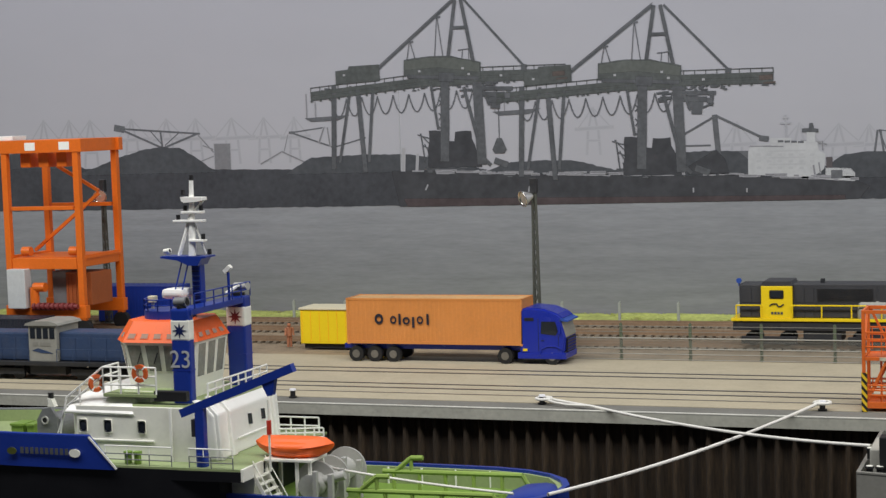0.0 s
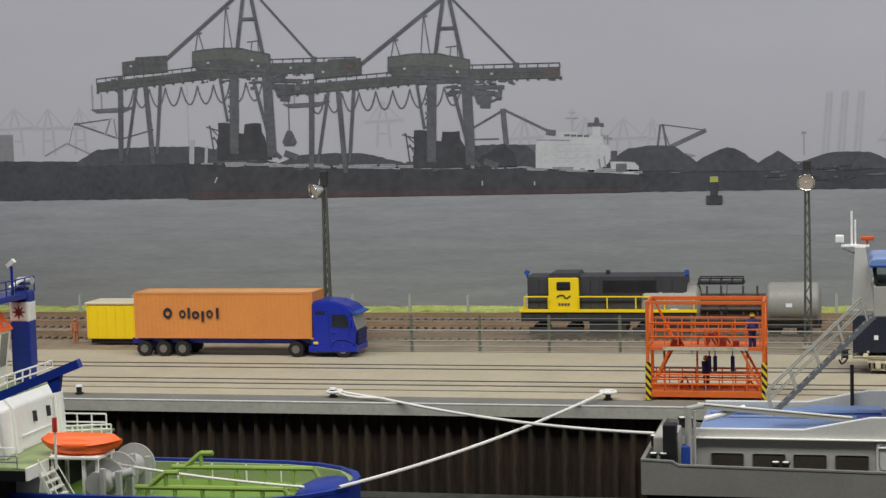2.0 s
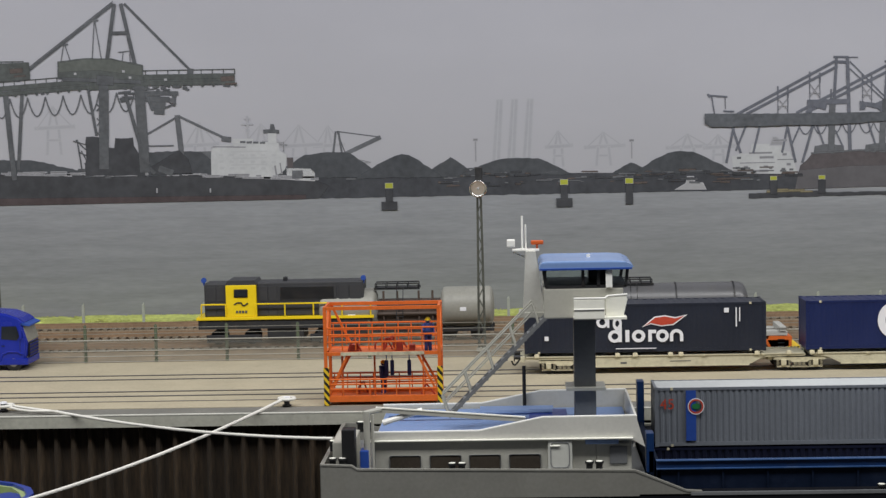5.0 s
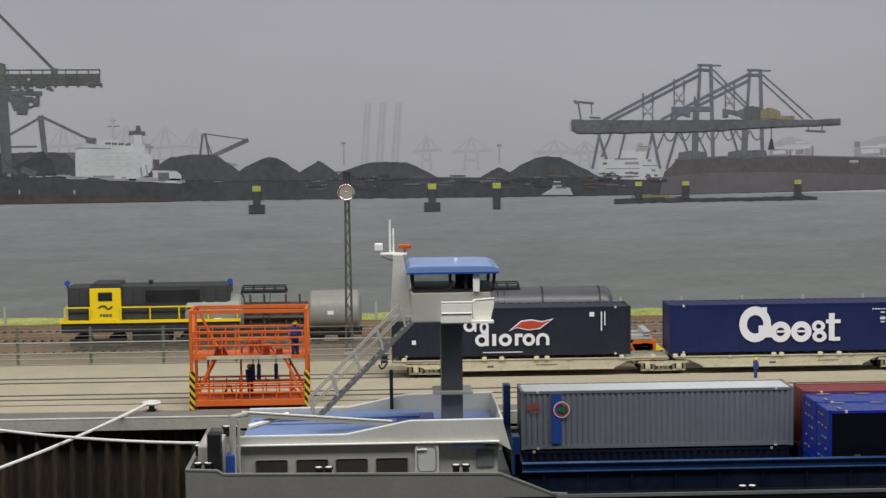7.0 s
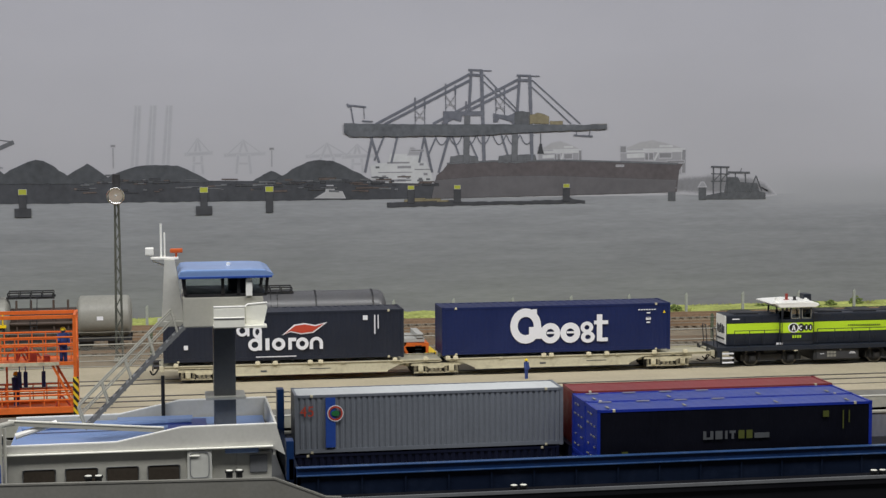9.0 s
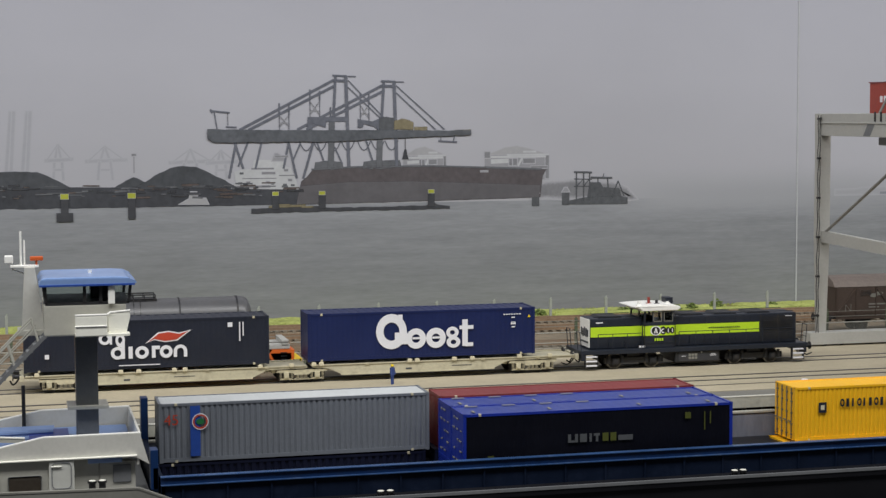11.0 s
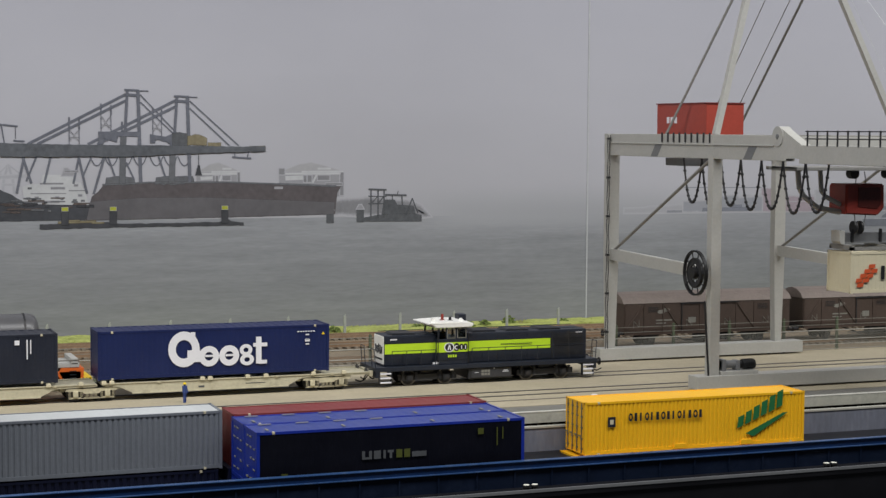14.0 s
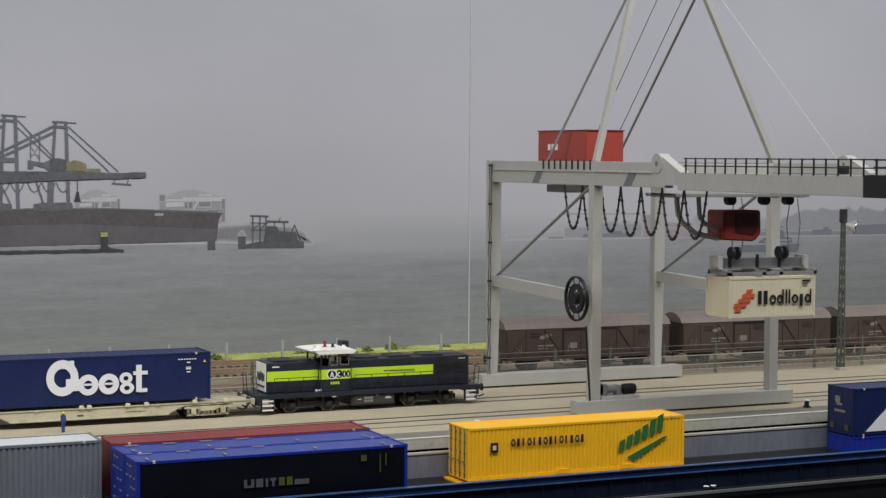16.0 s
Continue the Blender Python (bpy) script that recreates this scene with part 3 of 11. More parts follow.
def shrub(x, y, wide, high):
    """A low bush: short twigs under many small leaf clumps."""
    t = thing("shrub", x, y, -0.1, "low dark green foam bush in the grass", "bush", "bushes on the verge")
    bm = B()
    for i in range(5):
        a = i * 1.26
        rod(bm, (0, 0, -0.02), (math.cos(a) * wide * 0.4, math.sin(a) * wide * 0.3, high * 0.6), 0.03, 5, 0.015)
    part("twigs", bm, SLEEPER, t)
    bm = B()
    for i in range(int(46 + 60 * wide)):
        a, q = r.uniform(0, 6.28), math.sqrt(r.random())
        px, py = math.cos(a) * q * wide, math.sin(a) * q * wide * 0.6
        pz = high * r.uniform(0.15, 1.0) * (1 - 0.75 * q * q)
        bmesh.ops.create_icosphere(bm, subdivisions=1, radius=r.uniform(0.06, 0.14), matrix=Matrix.Translation((px, py, pz)) @ Matrix.Rotation(a, 4, "Z") @ Matrix.Diagonal((1.3, 0.8, 0.6, 1)))
    for v in bm.verts:
        v.co += Vector((r.uniform(-0.03, 0.03), r.uniform(-0.03, 0.03), r.uniform(-0.03, 0.03)))
    part("foliage", bm, SHRUBGREEN, t)


for x, y, wide, high in ((36.6, 127.0, 0.75, 0.85), (29.9, 127.2, 0.8, 0.45), (32.6, 127.6, 0.6, 0.35), (39.4, 126.8, 0.5, 0.5), (48.9, 127.2, 0.7, 0.75), (50.5, 127.0, 0.8, 0.5), (52.2, 127.4, 0.5, 0.5), (54.6, 128.0, 0.55, 0.75),
                         (46.6, 127.4, 0.7, 0.35), (22.5, 127.2, 0.6, 0.4), (16.0, 127.5, 0.7, 0.5), (9.0, 127.0, 0.5, 0.4), (59.2, 127.6, 0.6, 0.35)):
    shrub(x, y, wide, high)

# ---- the printed harbour, in low relief on the board ----
LAYER = itertools.cycle(range(11))


def patch(bm, pts, y, depth, w):
    """A printed patch, y at its face: solid inside, its ink running thin over a border w wide. pts: (x, z)."""
    thin = bm.verts.layers.float.get("thin") or bm.verts.layers.float.new("thin")
    k = len(pts)
    area = sum(pts[i][0] * pts[(i + 1) % k][1] - pts[(i + 1) % k][0] * pts[i][1] for i in range(k))
    turn = 1 if area > 0 else -1
    inner, outer = [], []
    for i in range(k):
        p, a, b2 = Vector(pts[i]), Vector(pts[i - 1]), Vector(pts[(i + 1) % k])
        e, g = (p - a), (b2 - p)
        e = e.normalized() if e.length > 1e-6 else g.normalized()
        g = g.normalized() if g.length > 1e-6 else e
        n1, n2 = Vector((e.y, -e.x)) * turn, Vector((g.y, -g.x)) * turn
        m = n1 + n2
        m = m.normalized() * min(1.6, 1 / max(0.3, m.length / 2)) if m.length > 0.05 else n1
        inner.append(p - m * w * 0.45)
        outer.append(p + m * w * 0.55)
    vi = [bm.verts.new((p.x, y, p.y)) for p in inner]
    vb = [bm.verts.new((p.x, y + depth, p.y)) for p in inner]
    vo = [bm.verts.new((p.x, y, p.y)) for p in outer]
    for v in vo:
        v[thin] = 1.0
    bm.faces.new(vi)
    bm.faces.new(vb[::-1])
    for i in range(k):
        j = (i + 1) % k
        bm.faces.new((vi[i], vi[j], vo[j], vo[i]))
        bm.faces.new((vi[i], vb[i], vb[j], vi[j]))


def rough(pts, step, amp, seed=1):
    """The outline with its long edges broken into short uneven ones."""
    r = random.Random(seed)
    out = []
    for i, p in enumerate(pts):
        q = pts[(i + 1) % len(pts)]
        n = max(1, int(math.hypot(q[0] - p[0], q[1] - p[1]) / step))
        for j in range(n):
            f = j / n
            s = amp if j else 0.0
            out.append((p[0] + (q[0] - p[0]) * f + r.uniform(-s, s), p[1] + (q[1] - p[1]) * f + r.uniform(-s, s)))
    return out


def relief(name, pts, d, material, parent=None, label="", category="", group="", w=0.0):
    """A flat printed shape on the board, d thick."""
    bm = B()
    d += next(LAYER) * 0.003
    size = min(max(p[i] for p in pts) - min(p[i] for p in pts) for i in (0, 1))
    patch(bm, pts, BACK - d * 0.2, d * 0.2, w or min(SPREAD.get(material.name, 0.05), 0.6 * size))
    ob = part(name, bm, material, parent, label if parent else "")
    if not parent:
        tagged(ob, label, category, group, "structure" if name == "backdrop_bank" else "")
    return ob


def rect(x0, x1, z0, z1):
    return [(x0, z0), (x1, z0), (x1, z1), (x0, z1)]


def stroke(bm, x0, z0, x1, z1, w, d, soft=0.05):
    d += next(LAYER) * 0.003
    v = Vector((x1 - x0, 0, z1 - z0))
    n = Vector((-v.z, 0, v.x)).normalized() * w / 2
    patch(bm, [(x0 + n.x, z0 + n.z), (x1 + n.x, z1 + n.z), (x1 - n.x, z1 - n.z), (x0 - n.x, z0 - n.z)], BACK - d * 0.2, 0.03, min(soft, max(0.05, 0.7 * w)))


def ribbon(bm, pts, w, d):
    """A bent line of one width on the board."""
    up, down = [], []
    for i, (x, z) in enumerate(pts):
        a, b2 = pts[max(0, i - 1)], pts[min(len(pts) - 1, i + 1)]
        v = Vector((b2[0] - a[0], 0, b2[1] - a[1])).normalized() * w / 2
        up.append((x - v.z, z + v.x))
        down.append((x + v.z, z - v.x))
    patch(bm, up + down[::-1], BACK - (d + next(LAYER) * 0.003) * 0.2, 0.03, 0.06)


def strokes(name, segs, d, material, parent, label="", kind=""):
    bm = B()
    for s in segs:
        stroke(bm, *s, d, SPREAD.get(material.name, 0.05))
    return part(name, bm, material, parent, label, kind=kind)


relief("backdrop_bank", rough([(17, WL), (17, 10.0), (4, 10.15), (-14, 10.6), (-50, 11.4), (-62, 11.8), (-88, 12.4), (-125, 12.6), (-125, WL)], 0.5, 0.035, 2), 0.09, BLUEHULL, None,
       "dark far river bank printed on the backdrop", "river bank")
def skyline(name, x0, x1, base, height, step, seed, d, material, label):
    """A ragged far tree line on the board."""
    r = random.Random(seed)
    pts = [(x1, base), (x0, base)]
    x = x0
    while x < x1:
        pts.append((x, base + height(x) * r.uniform(0.86, 1.08)))
        x += step * r.uniform(0.5, 1.5)
    pts.append((x1, base + height(x1)))
    relief(name, pts, d, material, None, label, "river bank")


def ramp(x, a, b):
    f = max(0.0, min(1.0, (x - a) / (b - a)))
    return f * f * (3 - 2 * f)


skyline("backdrop_bank", 66, 125, 8.75, lambda x: 0.3 + 1.0 * ramp(x, 66, 80) + 0.35 * ramp(x, 88, 100), 0.7, 8, 0.02, SHORE[0], "very pale misty tree line printed on the backdrop")
skyline("backdrop_bank", 91, 125, 8.75, lambda x: 0.4 + 2.0 * ramp(x, 90.5, 98), 0.6, 9, 0.03, SHORE[1], "blue-grey wooded hill in mist printed on the backdrop")
skyline("backdrop_bank", 70, 125, 8.7, lambda x: 0.18 + 0.2 * ramp(x, 72, 90), 0.4, 10, 0.04, SHORE[2], "thin grey waterside strip printed on the backdrop")


def mound(x0, x1, top, a, b, base=10.0):
    d = 0.07 + 0.0013 * (x0 + 100)
    h = (top - base)
    pts = [(x0, base), (x1, base), (b + 0.6 * (x1 - b), base + 0.45 * h), (b + 0.15 * (x1 - b), base + 0.88 * h), (b, top), ((a + b) / 2, top + 0.05 * h), (a, top - 0.04 * h),
           (a - 0.3 * (a - x0), base + 0.72 * h)]
    relief("coal_mound", rough(pts, 0.35, 0.045, int(x0)), d, COALPRINT, None, "black coal mound printed on the backdrop", "coal mound", "coal mounds")


mound(-95, -79.5, 13.7, -90, -86, 11.8)
mound(-82, -68.2, 13.85, -75.2, -71.6, 11.7)
mound(-61.7, -44, 12.8, -59.3, -50.6, 11.4)
mound(-45, -33, 12.0, -42, -37, 11.0)
mound(-33, -22, 12.4, -29, -24, 10.6)
mound(-18.5, -10.2, 12.05, -16, -12.6, 10.2)
mound(-12.2, -5.6, 11.8, -9.2, -8.1, 10.1)
mound(-7.2, -3.0, 11.5, -5.1, -4.8, 10.1)
mound(-4.6, 4.2, 11.35, -1.4, 1.7, 10.1)
mound(7.2, 10.4, 10.85, 8.5, 8.8, 10.1)
mound(8.6, 16.4, 11.6, 11.4, 13.3, 10.0)


def girder(bm, x0, z0, x1, z1, w, d):
    """A boom: two chords, dark gap, posts between, a walkway rail above."""
    stroke(bm, x0, z0 + w * 0.28, x1, z1 + w * 0.28, w * 0.46, d)
    stroke(bm, x0, z0 - w * 0.34, x1, z1 - w * 0.34, w * 0.34, d)
    stroke(bm, x0, z0 - w * 0.05, x1, z1 - w * 0.05, w * 0.3, d - 0.06)
    n = int(abs(x1 - x0) / 0.8)
    for i in range(n + 1):
        f = i / n
        x, z = x0 + (x1 - x0) * f, z0 + (z1 - z0) * f
        stroke(bm, x, z + w * 0.45, x, z + w * 0.45 + 0.38, 0.05, d - 0.08)
        stroke(bm, x, z - w * 0.5, x + 0.1, z - w * 0.5 - 0.14, 0.16, d - 0.04)
    stroke(bm, x0, z0 + w * 0.45 + 0.36, x1, z1 + w * 0.45 + 0.36, 0.05, d - 0.08)


def bulk_crane(name, u, v, rise, tall, material, seed, label):
    """A dockside unloader: boom, machinery houses, A-frame with stays, legs, hopper and hanging cable loops. (u, v): the head of the near column."""
    t = wthing(name, 0, BACK, WL, label, "gantry crane", "dockside unloaders on the backdrop")
    d = 0.34
    r = random.Random(seed)
    def go(q):
        return (u + q[0], v + q[1], u + q[2], v + q[3], q[4])
    bm = B()
    girder(bm, *go((-11.9, -0.62 - rise, -1.2, 0.0, 0.72)), d)
    part("rear_boom", bm, GREENPRINT, t)
    bm = B()
    girder(bm, *go((2.3, 0.2, 9.95, 0.15, 0.82)), d)
    part("front_boom", bm, GREENPRINT, t)
    bm = B()
    for i in range(int(8 * 1.6)):
        x = u + 2.2 + r.uniform(0, 7.4)
        w, h, z = r.uniform(0.15, 0.6), r.uniform(0.1, 0.35), v - 0.35 + r.uniform(-0.25, 0.2)
        stroke(bm, x, z, x + w, z + r.uniform(-0.1, 0.1), h, d - 0.03)
    part("walkway_gear", bm, material, t, kind="stuff")
    h = relief("machinery_house", rough([(u - 3.6, v + 0.5), (u + 2.95, v + 0.0), (u + 2.98, v + 1.34), (u + 0.6, v + 1.9), (u - 1.3, v + 1.97), (u - 3.55, v + 1.76)], 0.7, 0.03, seed), d + 0.08, GREENPRINT, t, "grey-green machinery house")
    relief("house_front", [(u - 3.5, v + 0.95), (u - 0.6, v + 1.05), (u + 2.85, v + 0.55), (u + 2.9, v + 1.25), (u + 0.6, v + 1.8), (u - 1.3, v + 1.87), (u - 3.5, v + 1.66)], d + 0.1, HOUSEPRINT, h, "paler roof strip")
    strokes("house_rail", [go((1.1, 2.35, 2.3, 2.45, 0.05)), go((1.4, 1.7, 1.5, 2.4, 0.04)), go((2.0, 1.6, 2.0, 2.4, 0.04))], d - 0.1, HAZE[1], t)
    strokes("boom_middle", [go((-1.4, -0.1, 3.2, 0.0, 0.75))], d - 0.04, GREENPRINT, t)
    strokes("house_shade", [go((-3.3, 0.42, 2.8, 0.06, 0.28)), go((-0.6, 0.3, 0.7, 0.2, 0.7))], d + 0.11, HAZE[0], t)
    strokes("floodlight", [go((q, zq, q + 0.13, zq, 0.09)) for q, zq in ((-8.9, 0.75), (-2.3, 0.8), (1.9, 0.42), (1.4, 0.9), (4.6, 0.2))], d + 0.13, HAZE[4], t, kind="stuff")
    relief("winch_house", [(u - 9.6, v + 0.25 - rise), (u - 5.7, v + 0.45 - rise), (u - 5.75, v + 1.75 - rise), (u - 8.4, v + 1.7 - rise), (u - 8.5, v + 1.45 - rise), (u - 9.6, v + 1.35 - rise)], d + 0.02, GREENPRINT, t)
    if tall:
        az = tall
        strokes("a_frame", [go((0.95, az, 0.2, 1.5, 0.28)), go((1.45, az, 2.4, 1.2, 0.28)), go((0.5, az - 2.2, 1.85, az - 2.2, 0.24))], d + 0.04, material, t)
        strokes("forestay", [go((0.85, az, -5.8, 1.15, 0.2)), go((0.85, az + 0.2, -5.8, 1.35, 0.05))], d - 0.06, material, t)
        strokes("backstay", [go((1.7, az, 6.6, 0.85, 0.17))], d - 0.06, material, t)
        for f in (0.42, 0.78):
            hx, hz = -5.8 + 6.65 * f, 1.15 + (az - 1.15) * f
            strokes("hanger", [go((hx, hz, hx - 0.3, 1.7, 0.06)), go((hx, hz, hx + 0.45, 1.7, 0.06)), go((hx - 0.25, hz - 0.15, hx + 0.3, hz - 0.15, 0.12))], d - 0.08, HAZE[1], t)
    strokes("stay_anchor", [go((6.55, 0.5, 6.6, 1.0, 0.45))], d, material, t)
    for q in ((-9.8, 0.2 - rise, -10.05, -6.9, 0.42), (-8.3, 0.1 - rise, -9.5, -6.4, 0.24), (-7.7, -0.1 - rise, -7.25, -7.2, 0.40), (-6.35, -0.2 - rise, -6.9, -6.4, 0.26),
              (-0.05, 1.0, -0.3, -6.5, 0.74), (-1.43, 0.5, -0.78, -3.9, 0.2), (2.6, 0.6, 2.85, -6.8, 0.78), (1.5, -0.6, 2.5, -4.6, 0.26)):
        strokes("leg", [go(q)], d - 0.02, material, t)
    bm = B()
    for i in range(26):
        x, z = u + r.uniform(-11.6, 3.4), v + r.uniform(-0.75, -0.25)
        stroke(bm, x, z, x + r.uniform(0.1, 0.5), z + r.uniform(-0.06, 0.06), r.uniform(0.06, 0.2), d - 0.06)
    for i in range(14):
        x, z = u + r.uniform(0.9, 3.6), v + r.uniform(-1.5, -0.2)
        stroke(bm, x, z, x + r.uniform(0.2, 0.9), z + r.uniform(-0.06, 0.06), r.uniform(0.06, 0.22), d - 0.05)
    part("boom_gear", bm, material, t, kind="stuff")
    strokes("boom_tip", [go((8.9, 0.15, 9.9, 0.2, 0.35)), go((9.2, -0.25, 10.1, -0.2, 0.12))], d + 0.05, OCHRECLUTTER, t)
    strokes("stair", [go((-0.7, -1.5 - 0.55 * k, -0.25, -1.5 - 0.55 * (k + 1 - 2 * (k % 2)), 0.08)) for k in range(6)], d - 0.1, material, t)
    relief("hopper", rough([(u - 1.75, v - 6.95), (u - 1.6, v - 4.0), (u - 0.6, v - 4.05), (u - 0.6, v - 4.85), (u + 0.55, v - 4.9), (u + 0.65, v - 4.15), (u + 2.0, v - 4.12), (u + 2.05, v - 4.75), (u + 2.6, v - 5.95), (u + 2.85, v - 7.0)], 0.4, 0.06, seed), d - 0.1, HULLPRINT, t)
    strokes("hopper_gear", [go((-2.6 + 0.2 * k, -4.3 - 0.42 * k + 0.5 * (k % 2), -1.6, -4.6 - 0.42 * k, 0.07)) for k in range(5)] + [go((-2.3, -4.2, -2.0, -6.6, 0.09)), go((2.9, -6.2, 3.6, -6.9, 0.3)), go((3.9, -6.5, 5.0, -6.9, 0.5))], d - 0.12, HAZE[0], t, kind="stuff")
    tr = strokes("trolley", [go((2.8, -0.75, 5.6, -0.85, 0.3)), go((2.9, -1.2, 4.9, -1.3, 0.4)), go((3.4, -1.7, 4.6, -1.75, 0.5)), go((3.7, -2.15, 4.5, -2.2, 0.45)), go((3.1, -0.8, 3.6, -2.1, 0.2)), go((5.3, -0.9, 5.2, -1.8, 0.3)), go((4.6, -1.9, 5.4, -1.6, 0.14))], d - 0.04, material, t, "dark lattice trolley with cab")
    relief("trolley_cab", rect(u + 4.9, u + 5.35, v - 1.6, v - 1.2), d + 0.04, HAZE[1], tr)
    # cable loops under the boom, each one hanging between two runners
    for i in range(9):
        a, w = u - 10.1 + i * 1.37, 1.37
        zz = v - 1.05 - rise * 0.6 + 0.045 * i
        pts = [(a + w * k / 8, zz - 1.45 * (1 - (2 * k / 8 - 1) ** 2)) for k in range(9)]
        bm = B()
        ribbon(bm, pts, 0.09, d - 0.1)
        part("cable_loop", bm, HAZE[1], t)
    return t


bulk_crane("unloader_crane", -47.25, 18.65, 0.25, 6.35, HAZE[0], 3, "misty dark green dockside unloading crane printed on the backdrop")
bulk_crane("unloader_crane", -31.1, 17.7, 0.0, 6.0, HAZE[0], 4, "misty dark green dockside unloading crane printed on the backdrop")
grab = wthing("grab_bucket", 0, BACK, WL, "black clamshell grab hanging from a printed crane", "grab")
strokes("cable", [(-42.9, 17.4, -42.9, 13.9, 0.07)], 0.2, HAZE[1], grab)
relief("bucket", [(-43.1, 13.9), (-42.7, 13.9), (-42.3, 13.0), (-42.5, 12.7), (-43.3, 12.7), (-43.5, 13.0)], 0.24, HAZE[0], grab)
for x in (-59.8, -43.4):
    g2 = wthing("maintenance_platform", 0, BACK, WL, "thin grey hanging platform of a printed crane", "platform", "hanging platforms")
    relief("deck", [(x, 16.0), (x + 4.0, 16.15), (x + 3.0, 15.75), (x + 0.6, 15.7)], 0.22, HAZE[1], g2)
    strokes("hanger", [(x + 0.2, 16.0, x + 0.2, 18.0, 0.06), (x + 1.0, 16.0, x + 1.0, 17.8, 0.06)], 0.2, HAZE[2], g2)


def far_crane(name, legs_x, base, top, jib, material, label):
    t = wthing(name, 0, BACK, WL, label, "crane", "faint cranes on the backdrop")
    strokes("jib", [jib], 0.07, material, t)
    strokes("tower", [(legs_x - 0.35, base, legs_x - 0.1, top, 0.14), (legs_x + 0.35, base, legs_x + 0.1, top, 0.14)], 0.07, material, t)
    strokes("stay", [(legs_x, top, jib[0], jib[1], 0.07), (legs_x, top, jib[2], jib[3], 0.07)], 0.06, material, t)


t = wthing("stacker_crane", 0, BACK, WL, "grey stacker crane in mist on the backdrop", "crane", "faint cranes on the backdrop")
strokes("jib", [(-77.4, 15.65, -69.6, 15.0, 0.14), (-77.9, 15.75, -76.9, 15.55, 0.55), (-77.3, 15.6, -73.3, 13.9, 0.16), (-73.1, 13.9, -69.9, 15.0, 0.16)], 0.08, HAZE[1], t)
strokes("tower", [(-73.4, 15.35, -73.2, 13.4, 0.16), (-73.6, 13.8, -71.2, 13.5, 0.4), (-74.4, 15.4, -73.2, 14.1, 0.07), (-71.6, 15.15, -73.0, 14.1, 0.07)], 0.08, HAZE[1], t)
strokes("conveyor", [(-69.8, 14.9, -67.7, 12.7, 0.10), (-69.4, 14.0, -66.9, 13.1, 0.08), (-69.8, 12.6, -67.4, 13.4, 0.08)], 0.07, HAZE[2], t)
t = wthing("stacker_crane", 0, BACK, WL, "grey stacker crane in mist on the backdrop", "crane", "faint cranes on the backdrop")
strokes("jib", [(-61.1, 14.85, -58.0, 15.2, 0.1), (-61.1, 14.85, -57.2, 13.5, 0.12), (-57.4, 13.5, -54.4, 14.25, 0.1), (-61.3, 14.85, -60.8, 14.85, 0.2)], 0.07, HAZE[1], t)
strokes("tower", [(-58.1, 15.2, -58.6, 13.9, 0.12), (-57.8, 15.2, -57.6, 13.6, 0.1), (-64.0, 12.3, -62.0, 13.3, 0.1), (-62.0, 13.3, -60.0, 12.4, 0.1), (-61.8, 13.3, -61.4, 14.7, 0.06)], 0.07, HAZE[2], t)
t = wthing("stacker_crane", 0, BACK, WL, "grey stacker crane in mist on the backdrop", "crane", "faint cranes on the backdrop")
strokes("tower", [(-25.65, 15.2, -25.4, 12.0, 0.4), (-26.0, 12.9, -27.9, 12.9, 0.1)], 0.2, HAZE[1], t)
strokes("jib", [(-25.6, 15.1, -28.0, 13.8, 0.14), (-25.5, 15.1, -21.9, 13.3, 0.16), (-22.3, 13.35, -21.6, 13.25, 0.4)], 0.2, HAZE[1], t)
relief("loader_house", rect(-25.0, -23.05, 10.6, 12.4), 0.15, HAZE[1], t)
relief("chute", [(-27.8, 10.7), (-27.8, 11.3), (-25.6, 12.55), (-24.9, 11.8), (-24.6, 10.7)], 0.2, HULLPRINT, t)
far_crane("stacker_crane", -13.5, 11.9, 13.7, (-12.9, 12.0, -10.2, 13.2, 0.30), HAZE[1], "grey loading conveyor in mist on the backdrop")
far_crane("stacker_crane", -12.2, 10.5, 11.6, (-14.0, 11.2, -11.0, 11.3, 0.1), HAZE[2], "grey loading conveyor in mist on the backdrop")
def misty_crane(x, base, top, w):
    """A far container crane almost lost in the mist."""
    t = wthing("harbour_crane", 0, BACK, WL, "very faint far harbour crane on the backdrop", "crane", "faint cranes on the backdrop")
    h = top - base
    z = base + 0.55 * h
    strokes("portal", [(x - 0.6 * w, base, x - 0.45 * w, z, 0.16), (x + 0.6 * w, base, x + 0.45 * w, z, 0.16), (x - 0.6 * w, base + 0.3 * h, x + 0.6 * w, base + 0.3 * h, 0.12)], 0.012, FAINT, t)
    strokes("mast", [(x - 0.4 * w, z, x, top, 0.14), (x + 0.4 * w, z, x, top, 0.14)], 0.012, FAINT, t)
    strokes("jib", [(x - 1.6 * w, z, x + 1.8 * w, z + 0.1, 0.2), (x, top, x - 1.4 * w, z, 0.07), (x, top, x + 1.7 * w, z, 0.07)], 0.012, FAINT, t)


for i, (x, w) in enumerate(((-85.0, 1.0), (-82.4, 0.9), (-80.3, 1.1), (-76.2, 1.1), (-72.8, 1.1), (-70.0, 1.0), (-66.6, 1.2), (-63.6, 0.9), (-60.8, 0.8), (-35.2, 0.9))):
    misty_crane(x, 12.4, 16.6 - 0.06 * i, w)
for x, w in ((-24.0, 0.8), (-19.3, 1.0), (-16.4, 1.0), (-14.2, 0.7), (6.6, 0.9), (12.9, 1.0), (15.2, 0.7), (3.2, 0.6)):
    misty_crane(x, 10.7, 14.6 - 0.045 * (x + 24), w)
relief("warehouse_tower", rect(-68.3, -66.8, 11.9, 14.1), 0.06, HAZE[2], None, "grey tower block in mist on the backdrop", "building")
